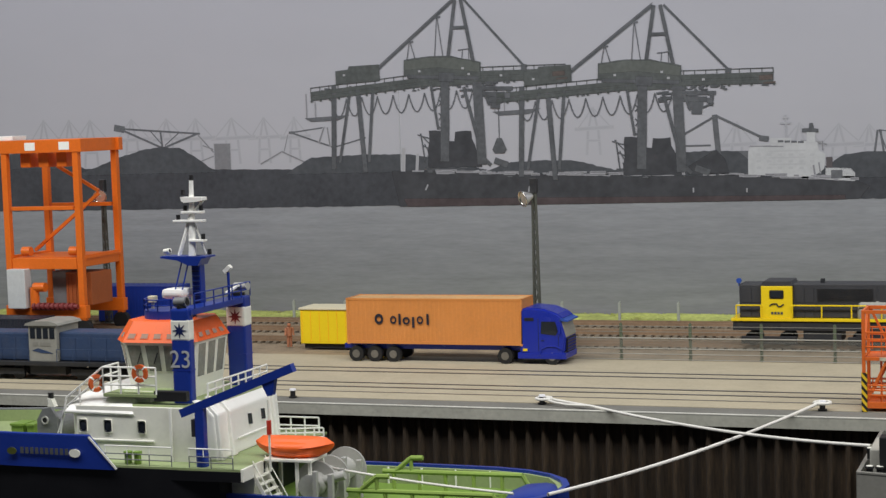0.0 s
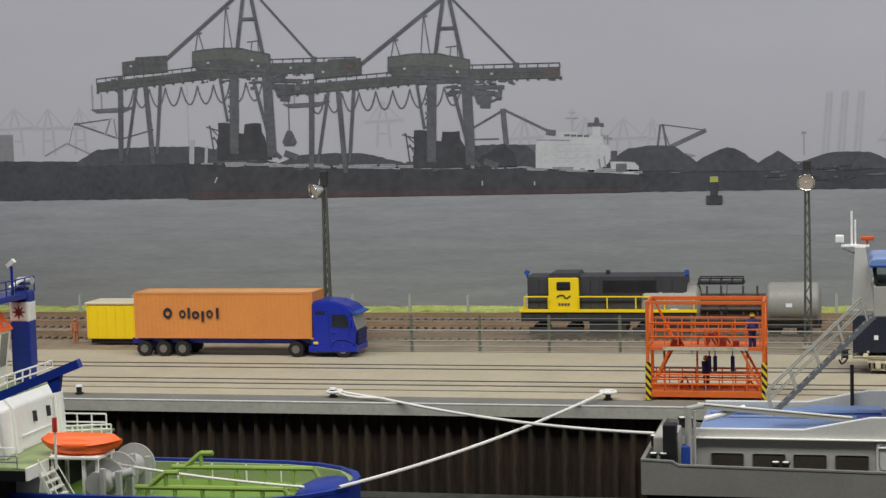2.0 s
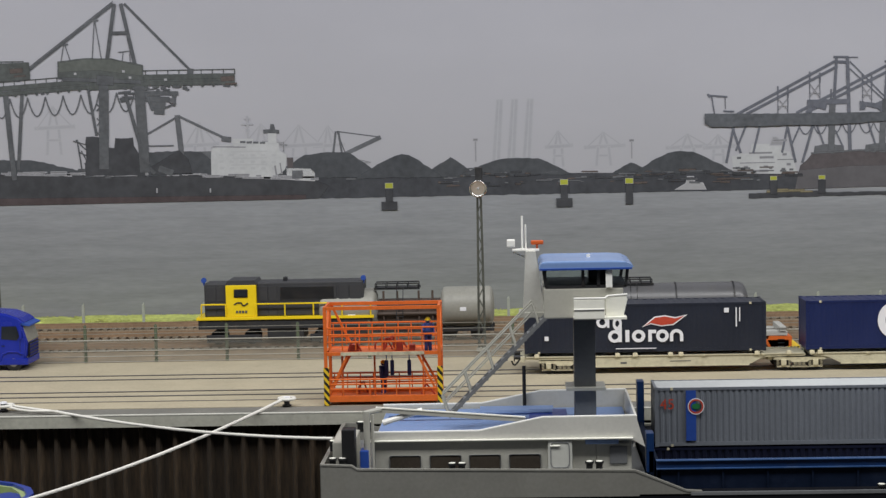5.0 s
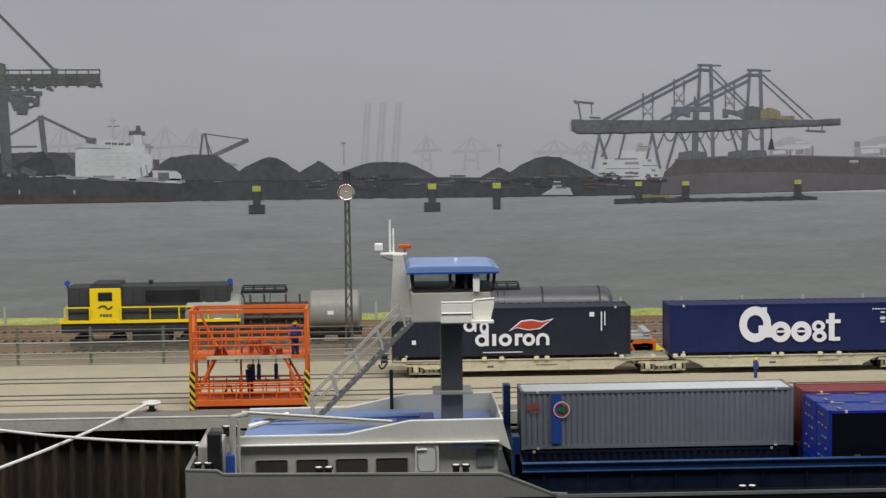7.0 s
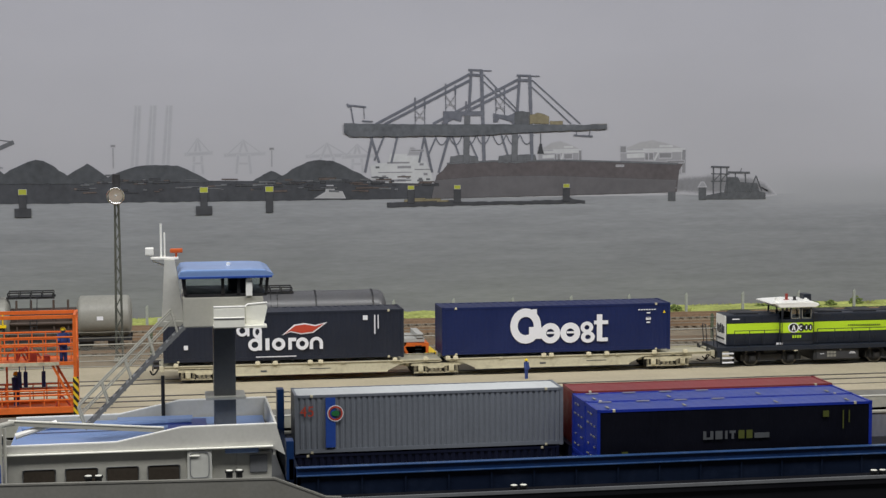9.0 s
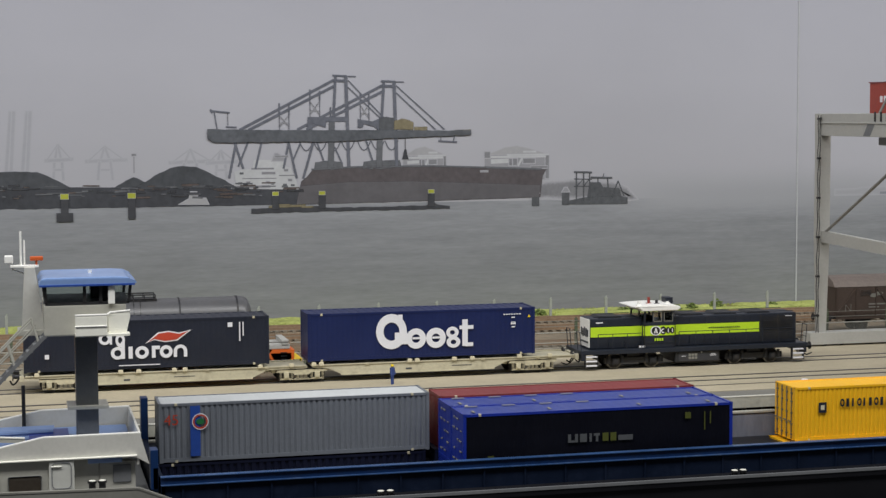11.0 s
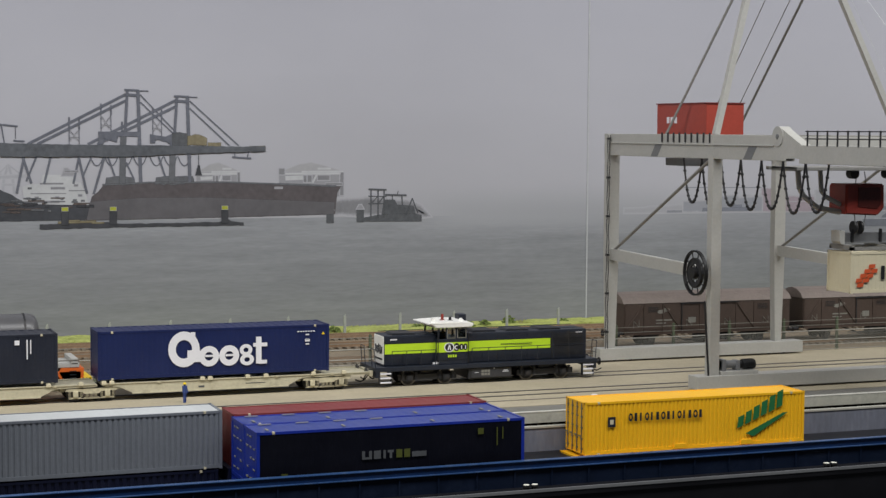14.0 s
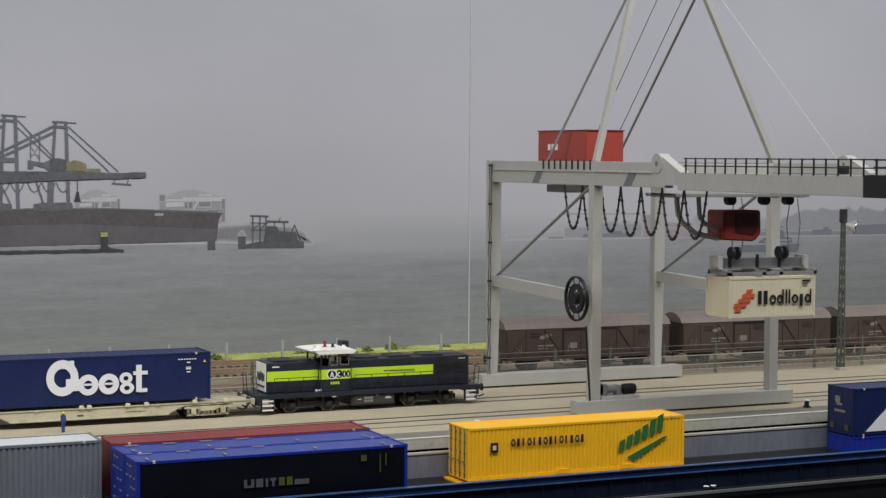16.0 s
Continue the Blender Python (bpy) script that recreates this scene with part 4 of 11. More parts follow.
for x in (-1.13, 0.0, 1.17):
    c = wthing("crane_tower", 0, BACK, WL, "faint tall crane tower dissolving in the mist", "tower", "faint towers")
    strokes("tower", [(x - 0.55, 11.2, x - 0.12, 15.8, 0.2)], 0.012, FAINT, c)
    strokes("tower", [(x - 0.2, 11.2, x + 0.1, 15.8, 0.2)], 0.012, FAINT, c)
    strokes("tower_bracing", [(x - 0.5 + 0.42 * k / 9, 11.4 + 0.47 * k, x - 0.12 + 0.2 * k / 9, 11.7 + 0.47 * k, 0.12) for k in range(9)], 0.012, FAINT, c, kind="stuff")
for x, z in ((-3.03, 12.85), (8.72, 12.55)):
    c = wthing("light_mast", 0, BACK, WL, "thin misty yard light mast on the backdrop", "street lamp", "misty light masts")
    strokes("pole", [(x, 11.2, x, z, 0.09)], 0.05, HAZE[3], c)
    strokes("lamp_head", [(x - 0.16, z, x + 0.16, z, 0.14)], 0.05, HAZE[2], c)

# the long black bulk carrier
ship = wthing("bulk_carrier", 0, BACK, WL, "long black bulk carrier with white bridge, printed on the backdrop", "ship", "printed ships")
relief("hull", rough([(-51.6, WL - 0.1), (-15.0, WL), (-14.2, 9.6), (-15.2, 10.0), (-18.5, 10.2), (-25.4, 10.6), (-31.3, 10.72), (-41.9, 11.0), (-48.5, 11.42), (-52.2, 11.5), (-52.0, 10.4)], 0.8, 0.03, 3), 0.14, HULLPRINT, ship)
relief("waterline_band", [(-50.9, WL - 0.1), (-16, WL - 0.02), (-16, 8.95), (-51.2, 9.2)], 0.20, REDHULL, ship)
bm = B()
r = random.Random(61)
for i in range(90):
    x = r.uniform(-51.5, -15.5)
    z = 11.45 - 0.06 * max(0.0, x + 50) ** 0.8 + r.uniform(-0.12, 0.1) if x < -25 else 10.72 - 0.055 * (x + 25) + r.uniform(-0.15, 0.08)
    stroke(bm, x, z, x + r.uniform(0.3, 1.8), z - r.uniform(0.0, 0.04), r.uniform(0.05, 0.13), 0.2)
part("deck_edge", bm, HAZE[2], ship, "pale deck edge", kind="stuff")
bm = B()
for i in range(60):
    x = r.uniform(-51.5, -23.5)
    z = 11.5 - 0.06 * max(0.0, x + 50) ** 0.8 + r.uniform(-0.05, 0.35)
    stroke(bm, x, z, x + r.uniform(0.15, 0.9), z, r.uniform(0.08, 0.3), 0.13)
part("deck_gear", bm, HAZE[0], ship, "dark deck gear", kind="stuff")
relief("bridge", rough([(-23.15, 10.62), (-17.6, 10.25), (-17.4, 12.05), (-17.9, 12.3), (-18.0, 12.9), (-18.9, 13.05), (-19.75, 13.05), (-20.0, 12.95), (-22.9, 12.8), (-23.1, 12.5)], 0.5, 0.03, 6), 0.2, PALEPRINT, ship)
relief("stern_house", [(-17.4, 10.15), (-15.3, 10.0), (-15.3, 10.6), (-15.6, 10.9), (-17.4, 11.0)], 0.2, PALEPRINT, ship)
relief("funnel", rect(-18.75, -18.15, 12.9, 13.7), 0.22, PALEPRINT, ship)
relief("funnel_cap", [(-19.1, 13.7), (-17.9, 13.65), (-17.9, 13.9), (-18.2, 13.95), (-18.3, 14.35), (-18.55, 14.35), (-18.6, 13.98), (-19.1, 13.95)], 0.23, HAZE[0], ship)
strokes("radar_mast", [(-20.3, 13.3, -20.3, 15.0, 0.08), (-20.7, 14.4, -19.9, 14.4, 0.08), (-20.5, 14.8, -20.1, 14.8, 0.06)], 0.2, FAINT, ship)
relief("door", rect(-17.0, -16.2, 10.2, 10.8), 0.22, HAZE[1], ship)
for i, x in enumerate((-20.9, -20.4, -19.9, -19.4)):
    relief("window", rect(x, x + 0.4, 12.98 - 0.03 * i, 13.12 - 0.03 * i), 0.22, HAZE[1], ship)
strokes("wheelhouse_roof", [(-21.5, 13.25, -19.9, 13.2, 0.14), (-21.5, 13.05, -19.9, 13.0, 0.2)], 0.215, PALEPRINT, ship)
strokes("funnel_gear", [(-17.9, 12.8, -17.3, 12.75, 0.08), (-17.6, 12.3, -17.6, 13.0, 0.07), (-18.3, 11.2, -18.2, 10.5, 0.1), (-17.9, 11.4, -17.8, 10.6, 0.07), (-23.0, 12.75, -20.5, 12.66, 0.06)], 0.22, HAZE[2], ship, kind="stuff")
relief("deck_crane", rect(-17.35, -16.9, 11.0, 11.8), 0.2, RUSTHULL, ship)
for z in (12.05, 11.55, 11.05):
    for k in range(6):
        relief("window", rect(-22.5 + k * 0.8, -22.25 + k * 0.8, z - 0.02 * k, z + 0.10 - 0.02 * k), 0.22, DECKPRINT, ship)
strokes("deck_rail", [(-23.1, 12.7, -21.4, 12.75, 0.06), (-19.2, 13.1, -17.6, 12.95, 0.06)], 0.2, HAZE[3], ship, kind="stuff")
for z in (12.3, 11.8, 11.3):
    relief("deck_line", rect(-21.6, -18.9, z, z + 0.05), 0.21, DECKPRINT, ship)
strokes("bow_mast", [(-51.2, 11.5, -51.1, 13.3, 0.22), (-50.0, 11.5, -49.9, 12.8, 0.14)], 0.17, HAZE[4], ship)
for q in ((-49.3, 9.9, -49.1, 10.3, 0.07), (-40.6, 9.6, -40.5, 10.0, 0.07), (-27.4, 9.35, -27.4, 9.65, 0.05), (-23.3, 9.3, -23.3, 9.55, 0.05)):
    strokes("draught_mark", [q], 0.17, HAZE[3], ship)

# the rusty carrier under the paired cranes
ship = wthing("bulk_carrier", 0, BACK, WL, "rust-brown bulk carrier in mist, printed on the backdrop", "ship", "printed ships")
relief("hull", rough([(20.9, WL), (31.4, 8.76), (40.4, 8.9), (40.6, 10.6), (40.9, 11.1), (40.0, 11.12), (35.9, 11.32), (31.4, 11.48), (25.6, 11.48), (22.2, 11.3), (21.8, 10.8), (21.3, 10.4)], 0.6, 0.03, 12), 0.14, RUSTHULL, ship)
relief("waterline_band", [(20.9, WL), (31.4, 8.76), (40.3, 8.9), (40.4, 9.85), (30.0, 10.3), (25.0, 10.3), (21.2, 10.05)], 0.19, RUSTLOW, ship)
strokes("deck_edge", [(22.1, 11.3, 25.6, 11.46, 0.12), (25.6, 11.46, 31.4, 11.46, 0.12), (31.4, 11.46, 35.9, 11.3, 0.12), (35.9, 11.3, 40.5, 11.1, 0.14)], 0.19, HAZE[1], ship)
relief("bridge", [(15.95, 9.95), (21.1, 9.8), (20.85, 10.67), (20.5, 11.45), (20.0, 11.6), (20.0, 12.06), (17.7, 12.08), (17.55, 11.4), (16.8, 11.36), (16.2, 11.2), (16.3, 10.4)], 0.18, PALEPRINT, ship)
for x0, x1, z, w in ((16.0, 18.9, 9.98, 0.14), (17.5, 19.2, 11.36, 0.1), (18.3, 19.3, 11.0, 0.14), (19.3, 20.3, 12.28, 0.1), (16.8, 19.4, 10.65, 0.05), (19.6, 20.8, 10.85, 0.06)):
    relief("deck_line", rect(x0, x1, z, z + w), 0.21, HAZE[2], ship)
for i, (x, z) in enumerate(((16.5, 10.25), (17.1, 10.3), (19.9, 10.1), (20.3, 10.45), (20.5, 10.05), (18.6, 10.3), (16.6, 11.0), (20.0, 11.2))):
    relief("window", rect(x, x + 0.28, z, z + 0.14), 0.21, HAZE[1 + i % 2], ship)
relief("funnel", [(19.1, 12.0), (20.0, 12.0), (20.0, 12.3), (19.8, 12.36), (19.5, 12.55), (19.3, 12.55), (19.2, 12.3)], 0.18, HAZE[3], ship)
relief("poop_hull", [(4, WL), (21.3, WL), (21.3, 9.9), (16.7, 9.95), (4, 10.2)], 0.1, BLUEHULL, ship)
for x, w, h in ((22.5, 1.9, 0.45), (26.6, 1.6, 0.35), (27.2, 1.9, 0.55)):
    relief("hatch_gear", rough([(x, 11.2), (x + w, 11.3), (x + w * 0.95, 11.4 + h), (x + 0.5 * w, 11.5 + h * 0.8), (x + 0.1, 11.3 + h)], 0.25, 0.08, int(x)), 0.13, HAZE[1], ship)
for q in ((35.5, 11.0, 36.1, 11.0, 0.1), (24.6, 10.1, 24.8, 10.1, 0.12)):
    strokes("draught_mark", [q], 0.17, HAZE[3], ship)
relief("backdrop_bank", rough([(39.8, 9.0), (48.3, 8.7), (47.6, 9.4), (46.5, 9.85), (43.3, 10.1), (40.4, 9.85)], 0.4, 0.05, 4), 0.07, HAZE[2], None, "grey wooded point fading into mist on the backdrop", "river bank", w=0.5)
for x, w in ((29.3, 3.4), (35.85, 5.25)):
    t = wthing("storage_tank", 0, BACK, WL, "pale round storage tank in mist on the backdrop", "tank", "printed storage tanks")
    k = w / 5.25
    relief("shell", rect(x, x + w, 10.3, 12.25), 0.08, HAZE[3], t)
    relief("roof", [(x + 0.7 * w, 12.7), (x + 0.5 * w, 12.95), (x + 0.3 * w, 12.8), (x + 0.04 * w, 12.3), (x + w, 12.25)], 0.085, HAZE[4], t)
    strokes("roof_edge", [(x + 0.35 * w, 12.25, x + w, 12.27, 0.09), (x, 12.1, x + 0.95 * w, 12.12, 0.12), (x + 0.6 * w, 12.5, x + 0.8 * w, 12.5, 0.1)], 0.1, PALEPRINT, t)
    for a, b2, z0, z1 in ((0.0, 0.08, 12.05, 12.5), (0.38, 0.42, 11.45, 11.95), (0.44, 0.5, 11.45, 11.95), (0.6, 0.78, 11.6, 11.95), (0.95, 1.0, 10.4, 12.2), (0.72, 0.98, 11.2, 11.35)):
        relief("window", rect(x + a * w, x + b2 * w, z0, z1), 0.1, HAZE[2], t)
    strokes("pipe_rack", [(x + 0.1 * w, 11.75, x + 0.36 * w, 11.8, 0.3 * k), (x + 0.52 * w, 11.4, x + 0.58 * w, 12.0, 0.1)], 0.095, PALEPRINT, t)
def ore_crane(x, drop, far):
    """One of the paired ore cranes; x shifts the mast, drop lowers its top, far marks the outer one."""
    t = wthing("ore_crane", 0, BACK, WL, "blue-grey twin-boom ore crane in mist on the backdrop", "gantry crane", "paired ore cranes")
    m = OREPRINT
    top = 18.4 - drop
    if not far:
        bm = B()
        patch(bm, rough([(14.2, 14.43), (14.2, 13.7), (14.7, 13.42), (23.7, 13.42), (27.5, 13.6), (34.7, 13.86), (34.72, 14.24), (32.5, 14.2), (27.0, 14.27), (20.0, 14.3)], 0.4, 0.03, 5), BACK - 0.12, 0.02, 0.05)
        part("boom", bm, BOOMPRINT, t)
        strokes("boom_flange", [(14.5, 13.56, 23.7, 13.56, 0.12), (23.7, 13.56, 33.0, 13.86, 0.1)], 0.14, HAZE[1], t)
        strokes("boom_walkway", [(14.5, 14.22, 27.0, 14.18, 0.08)], 0.14, HAZE[1], t)
    strokes("mast", [(24.02 + x, top, 23.82 + x, 15.0, 0.2)], 0.25, m, t)
    strokes("mast", [(24.82 + x, top, 25.0 + x, 11.5, 0.25)], 0.25, m, t)
    strokes("column", [(23.72 + x, 15.3 - drop, 23.6 + x, 11.4, 0.46)], 0.22, HAZE[1], t)
    strokes("mast_head", [(23.8 + x, top + 0.05, 24.9 + x, top + 0.02, 0.14), (24.9 + x, top, 25.6 + x, top - 0.02, 0.07), (24.1 + x, top - 0.32, 24.8 + x, top - 0.36, 0.2)], 0.25, m, t)
    foot = 16.63 if not far else 21.04
    for dx2, dz2 in ((0.0, 0.0), (0.7, -0.4)):
        strokes("forestay", [(23.9 + x + dx2 * 0.2, top - 0.28 + dz2, foot + dx2, 14.35, 0.19)], 0.22, m, t)
    strokes("backstay", [(25.0 + x, top - 0.3, (27.8, 32.6)[far], (15.2, 14.3)[far], 0.08)], 0.22, m, t)
    strokes("backstay", [(25.0 + x, top - 0.85, (27.5, 31.87)[far], (15.2, 14.3)[far], 0.08)], 0.22, m, t)
    ups = ((25.94, 17.1, 15.1), (26.61, 17.0, 15.0)) if far else ((19.66, 16.35, 14.37), (20.4, 16.25, 14.36), (22.03, 17.4, 15.3), (22.78, 17.3, 15.25), (23.61, 16.05, 15.2))
    for ux, z1, z0 in ups:
        strokes("stay_post", [(ux, z1, ux, z1 - 0.75, 0.11), (ux, z1 - 0.7, ux, z0, 0.045)], 0.23, m, t)
    for (xa, za, wa), (xb, _, wb) in zip(ups[::2], ups[1::2]):
        strokes("ladder_bracing", [(xa, wa + 0.2, xb, za - 0.9, 0.03), (xb, wb + 0.2, xa, za - 0.9, 0.03), (xa, wa + 0.5, xb, wb + 0.5, 0.035)], 0.2, HAZE[2], t)
    if far:
        legs = ((22.28, 13.43, 21.45, 10.62, 0.17), (22.53, 13.42, 23.03, 12.0, 0.12), (26.37, 13.46, 26.87, 11.9, 0.13), (20.37, 13.3, 20.95, 10.65, 0.17), (20.37, 13.4, 19.95, 11.4, 0.15), (21.28, 13.36, 20.7, 12.05, 0.11))
    else:
        legs = ((16.38, 13.5, 15.79, 10.7, 0.17), (16.22, 13.5, 16.87, 11.43, 0.17), (17.29, 13.5, 16.5, 11.6, 0.13), (18.29, 13.4, 17.8, 11.4, 0.15), (23.9, 13.0, 24.5, 11.7, 0.11))
    for q in legs:
        strokes("leg", [q], 0.22, m, t)
    if far:
        pts = [(25.73, 15.12), (25.73, 14.46), (26.1, 14.46), (26.2, 14.75), (27.03, 14.53), (27.4, 14.2), (27.45, 15.18), (26.9, 14.94)]
    else:
        pts = [(21.83, 15.3), (21.83, 14.34), (22.2, 14.34), (22.25, 14.8), (23.2, 14.5), (23.3, 14.95), (25.03, 14.95), (25.03, 15.3)]
    relief("machinery_house", pts, 0.26, m, t)
    for i in range(4):
        a = (21.2, 25.7)[far] + i * 1.08
        if far and i > 2:
            continue
        bm = B()
        ribbon(bm, [(a + 1.02 * k / 6, 13.45 - 0.72 * (1 - (2 * k / 6 - 1) ** 2)) for k in range(7)], 0.06, 0.2)
        part("cable_loop", bm, m, t)
    if far:
        relief("machinery_cab", rough([(27.45, 14.1), (27.45, 15.2), (28.0, 15.3), (28.6, 15.2), (28.62, 14.1)], 0.3, 0.05, 9), 0.27, HAZE[0], t)
        relief("crane_cabin", rough([(28.6, 14.3), (28.6, 15.0), (29.2, 15.15), (29.8, 15.0), (30.12, 14.85), (30.1, 14.3)], 0.3, 0.04, 10), 0.28, OCHREPRINT, t)
        relief("machinery_hood", rect(30.2, 31.2, 14.1, 14.5), 0.28, OCHREPRINT, t)
        relief("boom_end", [(33.46, 13.9), (34.72, 13.88), (34.72, 14.26), (33.46, 14.24)], 0.28, OCHREPRINT, t)
        relief("white_panel", rect(32.98, 33.45, 13.92, 14.2), 0.29, PALEPRINT, t)
        strokes("end_platform", [(32.1, 13.4, 33.6, 13.3, 0.12), (33.4, 13.8, 33.3, 13.35, 0.06), (32.3, 13.7, 32.3, 13.4, 0.06)], 0.26, m, t)
    relief("hopper", rough([(22.3 + x, 11.3), (22.4 + x, 11.85), (23.4 + x, 11.95), (24.5 + x, 11.85), (24.6 + x, 11.3)], 0.3, 0.06, 12), 0.2, HAZE[1], t)


ore_crane(0.0, 0.0, 0)
ore_crane(3.78, 0.42, 1)
t = wthing("crane_signal_arm", 0, BACK, WL, "small grey outrigger arm on the printed ore crane", "crane")
strokes("arm", [(14.73, 15.74, 14.93, 14.45, 0.08), (14.45, 15.8, 15.9, 15.65, 0.12), (14.45, 15.9, 14.6, 15.65, 0.14), (15.73, 15.65, 15.76, 14.75, 0.03), (15.6, 14.6, 16.4, 14.55, 0.1)], 0.22, OREPRINT, t)
strokes("cable", [(29.46, 13.6, 29.46, 12.6, 0.06)], 0.2, HAZE[1], t)
relief("grab", [(29.38, 12.76), (29.56, 12.76), (29.6, 12.4), (29.72, 12.0), (29.2, 12.0), (29.32, 12.4)], 0.2, HULLPRINT, t)

# clutter of the bulk terminal along the far bank
r = random.Random(21)
for k in range(3):
    t = wthing("terminal_clutter", 0, BACK, WL, "small blurred terminal clutter printed on the backdrop", "harbour gear", "printed terminal clutter")
    bm = B()
    for i in range(34):
        x, z = r.uniform(-6, 21), r.uniform(9.3, 10.35)
        stroke(bm, x, z, x + r.uniform(0.2, 1.3), z + r.uniform(-0.03, 0.03), r.uniform(0.06, 0.16), 0.22 + 0.02 * k, 0.12)
    part("clutter", bm, (OCHRECLUTTER, HAZE[1], HULLPRINT)[k], t, kind="stuff")
for x in (-33.5, -26.0, -12.5):
    t = wthing("terminal_clutter", 0, BACK, WL, "small blurred terminal clutter printed on the backdrop", "harbour gear", "printed terminal clutter")
    bm = B()
    for i in range(26):
        a, z = x + r.uniform(-9, 9), r.uniform(10.6, 11.3) - 0.028 * (x + 33)
        stroke(bm, a, z, a + r.uniform(0.2, 1.0), z + r.uniform(-0.03, 0.03), r.uniform(0.06, 0.14), 0.12, 0.12)
    part("clutter", bm, HAZE[1], t, kind="stuff")

# buoys, dolphins, pontoon and dredger
for x, kind in ((-9.65, 1), (3.6, 1), (8.5, 0)):
    t = wthing("channel_buoy", 0, BACK, WL, "black buoy with yellow-green top on the printed river", "buoy", "channel buoys")
    relief("top", rect(x - 0.28, x + 0.28, 9.33, 9.7), 0.36, YELLOWPRINT, t, "yellow-green top mark")
    relief("pillar", rect(x - 0.27, x + 0.27, 8.0 if kind else 7.75, 9.3), 0.36, HULLPRINT, t)
    if kind:
        relief("float", rect(x - 0.6, x + 0.6, 7.65, 8.3), 0.38, HULLPRINT, t)
t = wthing("floating_pontoon", 0, BACK, WL, "long dark pontoon on the printed river", "pontoon")
relief("hull", rough([(17.45, 8.02), (23.8, 8.1), (33.0, 8.1), (33.0, 8.32), (32.0, 8.45), (31.8, 8.58), (31.0, 8.38), (23.8, 8.34), (22.5, 8.5), (20.7, 8.5), (17.45, 8.38)], 0.4, 0.04, 7), 0.2, HULLPRINT, t)
strokes("deck_cargo", [(18.8, 8.5, 21.6, 8.55, 0.16), (19.4, 8.62, 20.4, 8.62, 0.12), (21.3, 8.45, 22.2, 8.45, 0.12)], 0.24, OCHREPRINT, t)
for x in (19.3, 22.9, 31.5):
    p = relief("dolphin", rect(x - 0.27, x + 0.27, 8.3, 9.3), 0.36, HULLPRINT, t)
    relief("cap", rect(x - 0.23, x + 0.23, 9.36, 9.62), 0.37, YELLOWPRINT, p)
for x, z in ((40.0, 8.2), (42.5, 8.25)):
    t = wthing("mooring_dolphin", 0, BACK, WL, "dark mooring post with pale cap on the printed river", "post", "mooring posts")
    relief("pile", rect(x - 0.3, x + 0.3, z, z + 1.05), 0.2, HAZE[0], t)
    relief("cap", [(x - 0.28, z + 1.05), (x + 0.28, z + 1.05), (x + 0.1, z + 1.35), (x - 0.1, z + 1.35)], 0.2, HAZE[3], t)
t = wthing("dredger", 0, BACK, WL, "dark dredging barge with frames on the printed river", "ship", "printed ships")
relief("hull", [(42.6, 8.3), (47.7, 8.25), (47.7, 8.75), (46.9, 8.9), (44.0, 8.8), (42.9, 8.6)], 0.2, HAZE[0], t)
relief("deckhouse", [(44.3, 8.8), (47.2, 8.8), (47.0, 9.5), (45.6, 9.6), (45.4, 10.0), (44.5, 10.0)], 0.19, HAZE[0], t)
strokes("frame", [(43.4, 8.6, 43.4, 10.85, 0.09), (44.0, 8.6, 44.0, 10.85, 0.09), (44.5, 8.6, 44.5, 10.8, 0.09), (43.2, 10.85, 44.7, 10.8, 0.12), (44.6, 10.4, 46.4, 10.35, 0.13), (46.0, 10.4, 46.1, 9.0, 0.09), (45.2, 10.4, 45.2, 9.6, 0.08)], 0.2, HAZE[0], t)
strokes("lattice", [(43.2, 10.3, 44.7, 10.25, 0.06), (43.2, 9.7, 44.5, 9.7, 0.06), (43.4, 9.7, 44.0, 10.3, 0.05), (44.0, 9.7, 44.5, 10.3, 0.05), (46.4, 8.8, 46.9, 10.1, 0.08), (46.9, 10.1, 47.4, 8.9, 0.07), (45.6, 10.35, 45.7, 10.7, 0.05)], 0.2, HAZE[0], t)
t = wthing("river_tug", 0, BACK, WL, "small white workboat on the printed river", "boat", "printed ships")
relief("hull", [(12.0, 8.8), (14.2, 8.8), (14.0, 9.2), (13.4, 9.25), (13.3, 9.7), (12.9, 9.7), (12.8, 9.2)], 0.14, HAZE[4], t)
for x, w, z, h in ((73.4, 4.6, 8.78, 0.3), (97.65, 2.2, 8.75, 0.46), (102.6, 6.5, 8.78, 0.9)):
    t = wthing("river_barge", 0, BACK, WL, "dark low vessel in haze on the printed river", "ship", "printed ships")
    relief("hull", [(x, z), (x + w, z), (x + w * 1.02, z + h), (x + 0.1, z + h * 0.9)], 0.1, SHIPHAZE, t)
    relief("deckhouse", rect(x + 0.6 * w, x + 0.85 * w, z + h, z + h + 0.22), 0.1, SHIPHAZE, t)
t = wthing("container_stack", 0, BACK, WL, "dull red stacked containers in haze on the backdrop", "container stack")
relief("stack", rough([(79.3, 8.72), (84.7, 8.68), (84.6, 9.93), (80.9, 9.97), (80.5, 10.68), (79.3, 10.7)], 0.5, 0.03, 31), 0.05, REDHAZE, t)
relief("front_row", rough([(80.4, 8.7), (84.6, 8.68), (84.6, 9.5), (80.4, 9.55)], 0.5, 0.03, 32), 0.06, REDHAZE, t)
t = wthing("quay_shed", 0, BACK, WL, "low blue-grey sheds in haze on the backdrop", "building")
relief("shed", rough([(71.6, 8.8), (79.3, 8.74), (79.3, 9.98), (77.0, 9.85), (76.8, 10.1), (75.0, 10.0), (74.8, 9.7), (71.6, 9.6)], 0.6, 0.04, 33), 0.045, SHORE[1], t)
